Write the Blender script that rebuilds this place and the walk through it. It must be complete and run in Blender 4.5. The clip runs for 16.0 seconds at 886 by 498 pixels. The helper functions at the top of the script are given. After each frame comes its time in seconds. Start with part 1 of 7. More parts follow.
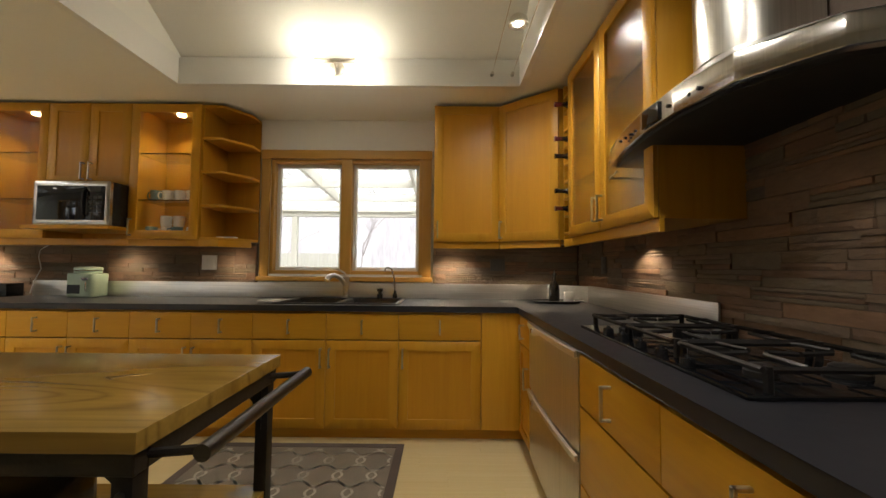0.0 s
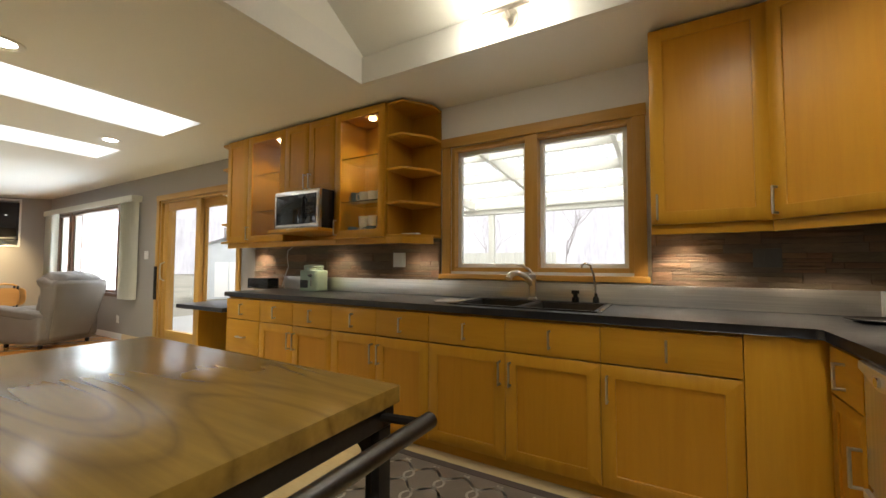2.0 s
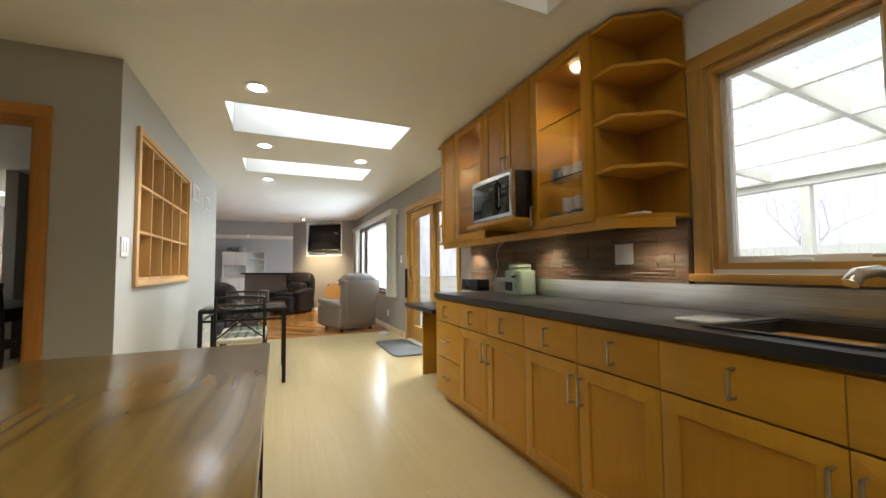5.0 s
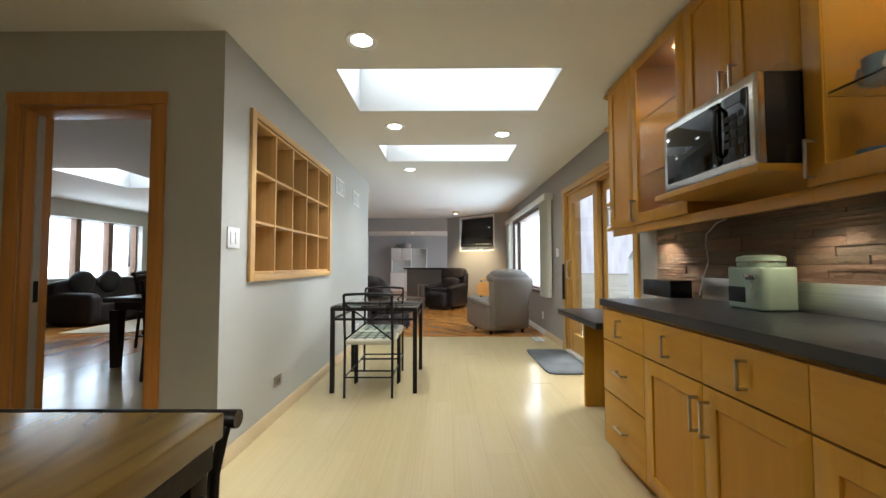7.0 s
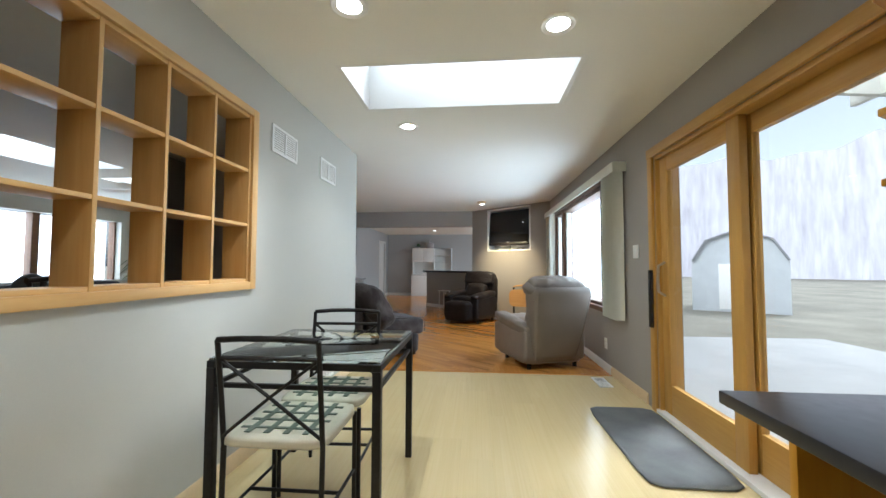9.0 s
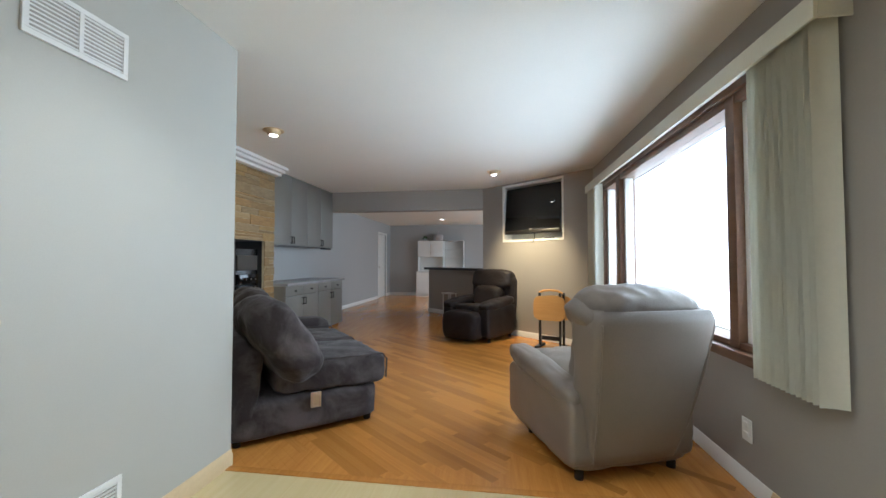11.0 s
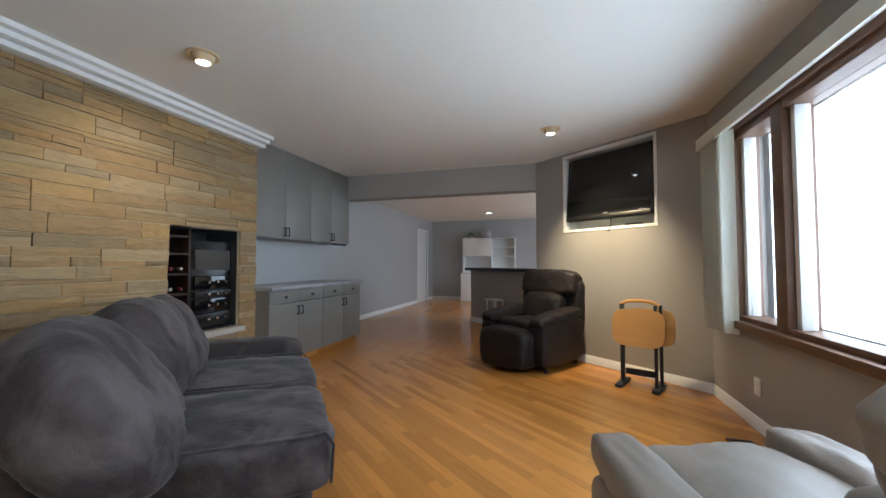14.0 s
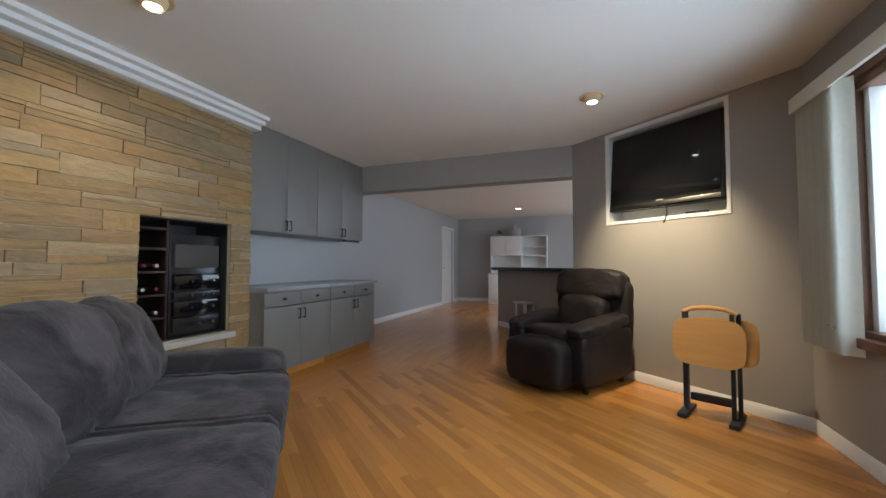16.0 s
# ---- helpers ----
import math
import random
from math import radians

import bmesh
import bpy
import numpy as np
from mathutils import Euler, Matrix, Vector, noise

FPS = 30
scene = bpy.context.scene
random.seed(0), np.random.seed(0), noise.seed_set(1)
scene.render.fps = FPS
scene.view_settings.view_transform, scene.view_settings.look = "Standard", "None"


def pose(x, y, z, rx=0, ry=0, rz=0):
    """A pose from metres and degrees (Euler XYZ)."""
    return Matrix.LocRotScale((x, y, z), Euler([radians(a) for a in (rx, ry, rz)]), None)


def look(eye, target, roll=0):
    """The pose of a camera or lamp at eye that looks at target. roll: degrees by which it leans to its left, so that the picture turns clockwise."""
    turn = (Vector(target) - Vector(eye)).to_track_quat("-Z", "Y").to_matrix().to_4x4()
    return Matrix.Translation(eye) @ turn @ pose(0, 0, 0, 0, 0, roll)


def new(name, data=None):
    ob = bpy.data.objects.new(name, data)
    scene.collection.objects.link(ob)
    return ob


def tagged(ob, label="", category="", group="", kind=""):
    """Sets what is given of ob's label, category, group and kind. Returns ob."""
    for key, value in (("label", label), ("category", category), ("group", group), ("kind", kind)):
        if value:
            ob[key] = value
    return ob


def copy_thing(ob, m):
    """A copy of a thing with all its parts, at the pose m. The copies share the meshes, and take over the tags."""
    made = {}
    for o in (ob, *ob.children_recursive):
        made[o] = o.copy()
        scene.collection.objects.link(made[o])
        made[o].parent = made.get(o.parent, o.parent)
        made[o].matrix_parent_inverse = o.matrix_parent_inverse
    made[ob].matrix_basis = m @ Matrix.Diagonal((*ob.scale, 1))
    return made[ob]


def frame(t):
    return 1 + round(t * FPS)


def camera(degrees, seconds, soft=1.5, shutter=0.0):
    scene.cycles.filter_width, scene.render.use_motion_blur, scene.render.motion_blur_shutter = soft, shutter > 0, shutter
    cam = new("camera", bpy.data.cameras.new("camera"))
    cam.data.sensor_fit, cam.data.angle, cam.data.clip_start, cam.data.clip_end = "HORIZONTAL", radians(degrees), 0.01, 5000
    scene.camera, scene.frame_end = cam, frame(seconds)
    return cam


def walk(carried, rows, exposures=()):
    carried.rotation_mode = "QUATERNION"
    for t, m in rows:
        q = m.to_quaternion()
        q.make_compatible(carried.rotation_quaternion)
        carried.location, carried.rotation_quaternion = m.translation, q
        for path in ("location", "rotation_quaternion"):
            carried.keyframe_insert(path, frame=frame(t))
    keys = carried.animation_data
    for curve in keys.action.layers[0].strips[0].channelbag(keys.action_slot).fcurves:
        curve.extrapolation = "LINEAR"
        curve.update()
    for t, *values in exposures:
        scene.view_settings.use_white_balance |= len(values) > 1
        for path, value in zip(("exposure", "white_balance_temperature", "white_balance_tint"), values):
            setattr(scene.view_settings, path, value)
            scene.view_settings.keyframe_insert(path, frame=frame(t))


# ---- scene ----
cam = camera(98.2, 16.0)
PATH = [
    (0, (0.912, 0.672, 1.172), (0.912, 2.67, 1.264), 0.5),
    (0.5, (0.927, 0.823, 1.163), (0.658, 2.803, 1.253), 0.3),
    (1, (0.946, 0.982, 1.141), (0.402, 2.904, 1.242), 0.1),
    (1.5, (0.931, 1.122, 1.134), (0.137, 2.955, 1.232), 0.2),
    (2, (0.897, 1.262, 1.144), (-0.101, 2.992, 1.23), 0.2),
    (2.5, (0.912, 1.455, 1.136), (-0.322, 3.027, 1.225), 0.1),
    (3, (0.879, 1.615, 1.124), (-0.542, 3.019, 1.225), 0.2),
    (3.5, (0.842, 1.721, 1.116), (-0.726, 2.958, 1.219), 0.1),
    (4, (0.779, 1.819, 1.115), (-0.908, 2.888, 1.217), 0.1),
    (4.2, (0.745, 1.858, 1.114), (-0.98, 2.866, 1.218), -0.1),
    (6.5, (0.122, 2.267, 1.113), (-1.86, 2.52, 1.196), -0.1),
    (7, (-0.194, 2.346, 1.105), (-2.192, 2.334, 1.19), -0.1),
    (7.5, (-0.568, 2.412, 1.091), (-2.561, 2.275, 1.175), 0.1),
    (8, (-0.989, 2.422, 1.093), (-2.981, 2.267, 1.177), 0.1),
    (8.2, (-1.171, 2.428, 1.1), (-3.163, 2.269, 1.19), 0.1),
    (10.3, (-3.446, 2.61, 1.186), (-5.433, 2.393, 1.247), -0.0),
    (10.5, (-3.662, 2.622, 1.186), (-5.648, 2.389, 1.246), -0.1),
    (11, (-4.21, 2.643, 1.169), (-6.19, 2.363, 1.233), 0.0),
    (11.5, (-4.747, 2.677, 1.159), (-6.712, 2.308, 1.224), -0.1),
    (12, (-5.08, 2.692, 1.144), (-7.032, 2.263, 1.214), -0.1),
    (12.5, (-5.253, 2.695, 1.142), (-7.198, 2.231, 1.21), -0.1),
    (13, (-5.415, 2.66, 1.134), (-7.353, 2.172, 1.205), -0.1),
    (13.5, (-5.595, 2.592, 1.123), (-7.527, 2.082, 1.198), -0.2),
    (14, (-5.738, 2.622, 1.12), (-7.658, 2.065, 1.193), -0.1),
    (14.5, (-5.887, 2.644, 1.11), (-7.792, 2.037, 1.184), -0.1),
    (15, (-6.048, 2.604, 1.111), (-7.943, 1.967, 1.183), -0.0),
    (15.5, (-6.194, 2.579, 1.096), (-8.076, 1.907, 1.172), -0.0),
    (16, (-6.34, 2.548, 1.09), (-8.21, 1.844, 1.167), -0.0),
]
EXPOSURES = [(0.0, 2.43, 6500, 8), (4.2, 2.47, 6050, 6), (7.0, 2.3, 5650, 5), (8.2, 2.27, 5500, 4), (10.5, 2.17, 5500, 5), (12.5, 2.12, 5500, 6), (16.0, 1.88, 5450, 7)]
SKY_POWER, CAN_POWER, PUCK_POWER, FAR_POWER, WINDOW_POWER = (0.55, 0.55, 1.2, 1.2), 8.8, 2.3, 18, 15
walk(cam, [(t, look(eye, target, roll)) for t, eye, target, roll in PATH], EXPOSURES)

# ---- light and sky ----
world = bpy.data.worlds.new("sky")
scene.world = world
world.use_nodes = True
wn = world.node_tree.nodes
sky = wn.new("ShaderNodeTexSky")
sky.sky_type, sky.sun_disc = "NISHITA", False
sky.sun_elevation, sky.sun_rotation = radians(38), radians(150)
sky.air_density, sky.dust_density, sky.ozone_density = 1.0, 4.0, 1.0
wn["Background"].inputs["Strength"].default_value = 0.05
pale = wn.new("ShaderNodeHueSaturation")
pale.inputs["Saturation"].default_value = 0.2
world.node_tree.links.new(sky.outputs[0], pale.inputs["Color"])
world.node_tree.links.new(pale.outputs[0], wn["Background"].inputs["Color"])


def lamp(name, kind, m, power, colour, size=0.1, size_y=None, parent=None, blend=0.6, cone=110):
    data = bpy.data.lights.new(name, kind)
    data.energy, data.color = power, colour
    if kind == "AREA":
        data.size = size
        if size_y:
            data.shape, data.size_y = "RECTANGLE", size_y
    elif kind == "SPOT":
        data.shadow_soft_size, data.spot_size, data.spot_blend = size, radians(cone), blend
    elif kind == "SUN":
        data.angle = size
    else:
        data.shadow_soft_size = size
    ob = new(name, data)
    ob.parent = parent
    ob.matrix_basis = m
    return ob


WARM, NEUTRAL, DAY = (1.0, 0.80, 0.56), (1.0, 0.95, 0.87), (0.84, 0.93, 1.0)
lamp("sun", "SUN", look((0, 0, 0), (0.45, -0.6, -1.0)), 0.7, (1.0, 0.97, 0.93), radians(20))


# ---- materials ----
def colour_node(nt, c):
    n = nt.nodes.new("ShaderNodeRGB")
    n.outputs[0].default_value = (*c, 1)
    return n.outputs[0]


def base_mat(name, rough=0.5, metal=0.0):
    m = bpy.data.materials.new(name)
    m.use_nodes = True
    b = m.node_tree.nodes["Principled BSDF"]
    b.inputs["Roughness"].default_value, b.inputs["Metallic"].default_value = rough, metal
    return m, m.node_tree, b


def coords(nt, scale=(1, 1, 1), rot=(0, 0, 0), own=True, world_space=False):
    """Texture coordinates in metres, shifted for each object."""
    tc, mp = nt.nodes.new("ShaderNodeTexCoord"), nt.nodes.new("ShaderNodeMapping")
    src = tc.outputs["Object"]
    if world_space:
        src = nt.nodes.new("ShaderNodeNewGeometry").outputs["Position"]
    nt.links.new(src, mp.inputs["Vector"])
    mp.inputs["Scale"].default_value = scale
    mp.inputs["Rotation"].default_value = rot
    if own:
        info, mul = nt.nodes.new("ShaderNodeObjectInfo"), nt.nodes.new("ShaderNodeMath")
        mul.operation, mul.inputs[1].default_value = "MULTIPLY", 37.0
        nt.links.new(info.outputs["Random"], mul.inputs[0])
        nt.links.new(mul.outputs[0], mp.inputs["Location"])
    return mp.outputs[0]


def noise_tex(nt, vec, scale, detail=4.0, rough=0.55, distortion=0.0):
    n = nt.nodes.new("ShaderNodeTexNoise")
    n.inputs["Scale"].default_value, n.inputs["Detail"].default_value = scale, detail
    n.inputs["Roughness"].default_value, n.inputs["Distortion"].default_value = rough, distortion
    nt.links.new(vec, n.inputs["Vector"])
    return n.outputs["Fac"]


def ramp(nt, fac, stops):
    r = nt.nodes.new("ShaderNodeValToRGB")
    while len(r.color_ramp.elements) < len(stops):
        r.color_ramp.elements.new(0.5)
    for e, (p, c) in zip(r.color_ramp.elements, stops):
        e.position, e.color = p, (*c, 1)
    nt.links.new(fac, r.inputs[0])
    return r.outputs[0]


def mix(nt, fac, a, b, mode="MIX"):
    n = nt.nodes.new("ShaderNodeMix")
    n.data_type, n.blend_type = "RGBA", mode
    for sock, v in ((n.inputs[0], fac), (n.inputs[6], a), (n.inputs[7], b)):
        if isinstance(v, (int, float)):
            sock.default_value = v
        elif isinstance(v, tuple):
            sock.default_value = (*v, 1)
        else:
            nt.links.new(v, sock)
    return n.outputs[2]


def bump(nt, b, height, strength=0.2, distance=0.01):
    n = nt.nodes.new("ShaderNodeBump")
    n.inputs["Strength"].default_value, n.inputs["Distance"].default_value = strength, distance
    nt.links.new(height, n.inputs["Height"])
    nt.links.new(n.outputs[0], b.inputs["Normal"])


def rough_from(nt, b, fac, lo, hi):
    r = nt.nodes.new("ShaderNodeMapRange")
    r.inputs["To Min"].default_value, r.inputs["To Max"].default_value = lo, hi
    nt.links.new(fac, r.inputs["Value"])
    nt.links.new(r.outputs[0], b.inputs["Roughness"])


def scaled(c, k):
    return tuple(min(1.0, v * k) for v in c)


def surface(name, c, rough=0.5, metal=0.0, vary=0.12, grain=60.0, patch=3.0, relief=0.05, sheen=0.0, spec=0.5, own=True):
    """A plain material with fine grain and broad patches."""
    m, nt, b = base_mat(name, rough, metal)
    v = coords(nt, own=own)
    fine, broad = noise_tex(nt, v, grain, 3), noise_tex(nt, v, patch, 3)
    both = mix(nt, 0.4, ramp(nt, broad, [(0.3, scaled(c, 1 - vary)), (0.7, scaled(c, 1 + vary))]),
               ramp(nt, fine, [(0.3, scaled(c, 1 - vary)), (0.7, scaled(c, 1 + vary))]))
    nt.links.new(both, b.inputs["Base Color"])
    rough_from(nt, b, broad, max(0.02, rough * 0.85), min(1, rough * 1.15))
    if relief:
        bump(nt, b, fine, relief, 0.004)
    b.inputs["Specular IOR Level"].default_value = spec
    if sheen:
        b.inputs["Sheen Weight"].default_value = sheen
        b.inputs["Sheen Roughness"].default_value = 0.4
    return m


def wood(name, light, dark, rough=0.35, along="z", grain=1.0, per_piece=0.1, coat=0.0, rings=0.5):
    """Wood with grain along one axis, streaks, and a tone of its own for each piece."""
    m, nt, b = base_mat(name, rough)
    s = {"x": (0.6, 9, 9), "y": (9, 0.6, 9), "z": (9, 9, 0.6)}[along]
    v = coords(nt, tuple(k * grain for k in s))
    streak = noise_tex(nt, v, 1.6, 5, 0.6, 1.2)
    v2 = coords(nt, tuple(k * grain * 6 for k in s))
    fibre = noise_tex(nt, v2, 1.5, 3, 0.5)
    broad = noise_tex(nt, coords(nt), 1.2, 2)
    mid = tuple((a + d) / 2 for a, d in zip(light, dark))
    c = ramp(nt, streak, [(0.28, dark), (0.5, mid), (0.72, light)])
    c = mix(nt, 0.25, c, ramp(nt, fibre, [(0.3, dark), (0.7, light)]))
    c = mix(nt, rings * 0.3, c, ramp(nt, broad, [(0.35, dark), (0.65, light)]))
    if per_piece:
        info = nt.nodes.new("ShaderNodeObjectInfo")
        tone = ramp(nt, info.outputs["Random"], [(0, (1 - per_piece,) * 3), (1, (1 + 0.0,) * 3)])
        c = mix(nt, 1.0, c, tone, "MULTIPLY")
    nt.links.new(c, b.inputs["Base Color"])
    rough_from(nt, b, fibre, rough * 0.85, rough * 1.2)
    bump(nt, b, fibre, 0.04, 0.002)
    b.inputs["Specular IOR Level"].default_value = 0.35
    if coat:
        b.inputs["Coat Weight"].default_value, b.inputs["Coat Roughness"].default_value = coat, 0.12
    return m


def bold_wood(name, light, dark, rough=0.2):
    """A polished board whose growth rings run out in long flames along x."""
    m, nt, b = base_mat(name, rough)
    field = noise_tex(nt, coords(nt, (0.62, 2.9, 1.0), own=False), 1.25, 1.0, 0.3, 0.0)
    rings = nt.nodes.new("ShaderNodeMath")
    rings.operation, rings.inputs[1].default_value = "MULTIPLY", 30.0
    nt.links.new(field, rings.inputs[0])
    saw = nt.nodes.new("ShaderNodeMath")
    saw.operation, saw.inputs[1].default_value = "PINGPONG", 1.0
    nt.links.new(rings.outputs[0], saw.inputs[0])
    mid = tuple(0.62 * a + 0.38 * d for a, d in zip(light, dark))
    deep = tuple(0.4 * a + 0.6 * d for a, d in zip(light, dark))
    c = ramp(nt, saw.outputs[0], [(0.0, deep), (0.14, mid), (0.45, light), (1.0, light)])
    soft = noise_tex(nt, coords(nt, (0.8, 2.2, 1.0), own=False), 1.7, 3)
    plain = ramp(nt, noise_tex(nt, coords(nt, (1.2, 26, 26), own=False), 1.0, 4, 0.6, 0.6), [(0.3, mid), (0.7, light)])
    c = mix(nt, ramp(nt, soft, [(0.40, (0.15,) * 3), (0.62, (0.85,) * 3)]), c, plain)
    fibre = noise_tex(nt, coords(nt, (3, 60, 60), own=False), 1.0, 3)
    c = mix(nt, 0.22, c, ramp(nt, fibre, [(0.3, dark), (0.7, light)]))
    nt.links.new(c, b.inputs["Base Color"])
    rough_from(nt, b, soft, rough * 0.9, rough * 1.15)
    return m


def metal(name, c, rough=0.3, brushed="x", relief=0.03):
    m, nt, b = base_mat(name, rough, 1.0)
    s = {"x": (2, 160, 160), "y": (160, 2, 160), "z": (160, 160, 2)}[brushed]
    f = noise_tex(nt, coords(nt, s), 1.0, 3)
    nt.links.new(ramp(nt, f, [(0.3, scaled(c, 0.88)), (0.7, scaled(c, 1.08))]), b.inputs["Base Color"])
    rough_from(nt, b, f, rough * 0.8, rough * 1.25)
    bump(nt, b, f, relief, 0.001)
    return m


def glow(name, c, strength):
    m, nt, b = base_mat(name, 0.4)
    b.inputs["Base Color"].default_value = (*c, 1)
    b.inputs["Emission Color"].default_value = (*c, 1)
    b.inputs["Emission Strength"].default_value = strength
    return m


def glass(name, c=(1, 1, 1), rough=0.0, ribbed=0.0, relief=0.5):
    m, nt, b = base_mat(name, rough)
    b.inputs["Transmission Weight"].default_value, b.inputs["IOR"].default_value = 1.0, 1.2
    b.inputs["Base Color"].default_value = (*c, 1)
    if ribbed:
        w = nt.nodes.new("ShaderNodeTexWave")
        w.inputs["Scale"].default_value = ribbed
        nt.links.new(coords(nt, own=False), w.inputs["Vector"])
        bump(nt, b, w.outputs["Fac"], relief, 0.003)
    return m


def stone_mat(name, tones, rough=0.75, grain=24.0, relief=0.6):
    """Split stone: one of several tones for each piece, with strata, blotches and grain at true size."""
    m, nt, b = base_mat(name, rough)
    info = nt.nodes.new("ShaderNodeObjectInfo")
    rnd = info.outputs["Random"]
    c = ramp(nt, rnd, [(i / max(1, len(tones) - 1), t) for i, t in enumerate(tones)])
    v = coords(nt, (1, 1, 3.2), own=False, world_space=True)
    n1, n2 = noise_tex(nt, v, 6, 5, 0.65, 0.8), noise_tex(nt, v, grain, 6, 0.7)
    c = mix(nt, 0.55, c, ramp(nt, n1, [(0.25, (0.6, 0.54, 0.48)), (0.7, (1.18, 1.12, 1.0))]), "MULTIPLY")
    c = mix(nt, 0.3, c, ramp(nt, n2, [(0.3, (0.6, 0.58, 0.55)), (0.7, (1.2, 1.2, 1.2))]), "MULTIPLY")
    nt.links.new(c, b.inputs["Base Color"])
    bump(nt, b, n2, relief, 0.012)
    return m


HONEY_L, HONEY_D = (0.62, 0.322, 0.025), (0.50, 0.226, 0.013)
honey = wood("honey_wood", HONEY_L, HONEY_D, 0.34, "z", 1.0, 0.10)
honey_h = wood("honey_wood_across", HONEY_L, HONEY_D, 0.34, "x", 1.0, 0.10)
honey_panel = wood("honey_wood_panel", (0.60, 0.285, 0.018), (0.49, 0.208, 0.011), 0.36, "z", 0.8, 0.08)
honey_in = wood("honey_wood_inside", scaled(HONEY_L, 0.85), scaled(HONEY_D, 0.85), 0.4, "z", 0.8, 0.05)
trim_wood = wood("pine_trim", (0.58, 0.34, 0.085), (0.43, 0.22, 0.04), 0.38, "z", 1.2, 0.06)
trim_wood_h = wood("pine_trim_across", (0.58, 0.34, 0.085), (0.43, 0.22, 0.04), 0.38, "x", 1.2, 0.06)
trim_dark = wood("window_wood", (0.19, 0.10, 0.052), (0.115, 0.055, 0.03), 0.4, "x", 1.2, 0.1)
door_trim = wood("door_trim_wood", (0.58, 0.27, 0.06), (0.42, 0.17, 0.035), 0.38, "z", 1.2, 0.06)
grid_wood = wood("grid_wood", (0.70, 0.45, 0.18), (0.56, 0.32, 0.10), 0.4, "z", 1.2, 0.08)
grid_wood_h = wood("grid_wood_across", (0.70, 0.45, 0.18), (0.56, 0.32, 0.10), 0.4, "x", 1.2, 0.08)
maple = wood("maple_floor", (0.72, 0.59, 0.33), (0.64, 0.50, 0.25), 0.2, "x", 0.8, 0.05, 0.25, 0.3)
oak_floor = wood("oak_floor", (0.67, 0.305, 0.064), (0.46, 0.175, 0.032), 0.22, "x", 1.0, 0.34, 0.25, 0.4)
far_floor_mat = wood("far_room_floor", (0.42, 0.20, 0.07), (0.30, 0.13, 0.04), 0.28, "x", 1.0, 0.2, 0.2)
cart_wood = bold_wood("cart_top_wood", (0.30, 0.182, 0.036), (0.075, 0.036, 0.008), 0.2)
dark_wood = wood("espresso_wood", (0.035, 0.018, 0.012), (0.02, 0.01, 0.008), 0.35, "z", 1.0, 0.1)
tray_wood = wood("tray_table_wood", (0.66, 0.36, 0.12), (0.55, 0.27, 0.07), 0.35, "x", 1.0, 0.05)
wall_kitchen = surface("kitchen_wall_paint", (0.46, 0.45, 0.405), 0.6, 0, 0.04, 180, 1.2, 0.04)
wall_white = surface("window_wall_paint", (0.74, 0.72, 0.68), 0.6, 0, 0.04, 180, 1.2, 0.04)
wall_living = surface("living_wall_paint", (0.33, 0.305, 0.275), 0.6, 0, 0.05, 180, 1.2, 0.04)
wall_far = surface("far_room_wall_paint", (0.43, 0.43, 0.425), 0.6, 0, 0.04, 180, 1.2, 0.04)
ceiling_paint = surface("ceiling_paint", (0.84, 0.83, 0.78), 0.7, 0, 0.03, 120, 0.8, 0.06)
white_paint = surface("white_trim_paint", (0.80, 0.79, 0.76), 0.4, 0, 0.03, 90, 2, 0.02)
cream_base = surface("maple_baseboard", (0.68, 0.52, 0.30), 0.4, 0, 0.08, 50, 3, 0.02)
counter_black = surface("black_counter", (0.018, 0.018, 0.022), 0.33, 0, 0.12, 260, 30, 0.02)
steel = metal("brushed_steel", (0.60, 0.58, 0.55), 0.2, "z")
upstand_steel = metal("upstand_steel", (0.86, 0.84, 0.80), 0.33, "x", 0.1)
upstand_steel_side = metal("upstand_steel_side", (0.86, 0.84, 0.80), 0.33, "y", 0.1)
steel_v = metal("brushed_steel_upright", (0.66, 0.64, 0.60), 0.34, "z")
nickel = metal("satin_nickel", (0.62, 0.58, 0.52), 0.3, "z")
chrome = metal("chrome", (0.78, 0.77, 0.75), 0.08, "z", 0.0)
chrome_soft = metal("satin_lip", (0.84, 0.82, 0.78), 0.38, "x", 0.02)
iron = surface("black_iron", (0.025, 0.023, 0.022), 0.45, 0.6, 0.3, 80, 6, 0.15)
gun = metal("gunmetal", (0.09, 0.085, 0.08), 0.38, "x")
black_plastic = surface("black_plastic", (0.012, 0.012, 0.013), 0.25, 0, 0.2, 120, 5, 0.02)
black_gloss = surface("black_gloss", (0.006, 0.006, 0.007), 0.06, 0, 0.1, 20, 3, 0.0)
black_matt = surface("black_matt", (0.02, 0.02, 0.02), 0.7, 0, 0.2, 80, 5, 0.1)
sink_black = surface("black_sink", (0.015, 0.014, 0.014), 0.35, 0, 0.3, 150, 4, 0.05)
sage = surface("sage_ceramic", (0.36, 0.45, 0.33), 0.3, 0, 0.06, 30, 6, 0.02)
white_ceramic = surface("white_ceramic", (0.75, 0.75, 0.73), 0.2, 0, 0.04, 20, 8, 0.0)
blue_ceramic = surface("blue_ceramic", (0.16, 0.26, 0.34), 0.25, 0, 0.3, 20, 8, 0.0)
plate_white = surface("white_plastic", (0.78, 0.77, 0.74), 0.35, 0, 0.03, 40, 8, 0.0)
slate_plate = surface("slate_grey_plate", (0.12, 0.115, 0.11), 0.45, 0, 0.08, 60, 5, 0.02)
plate_grey = metal("steel_plate", (0.45, 0.42, 0.38), 0.4, "z")


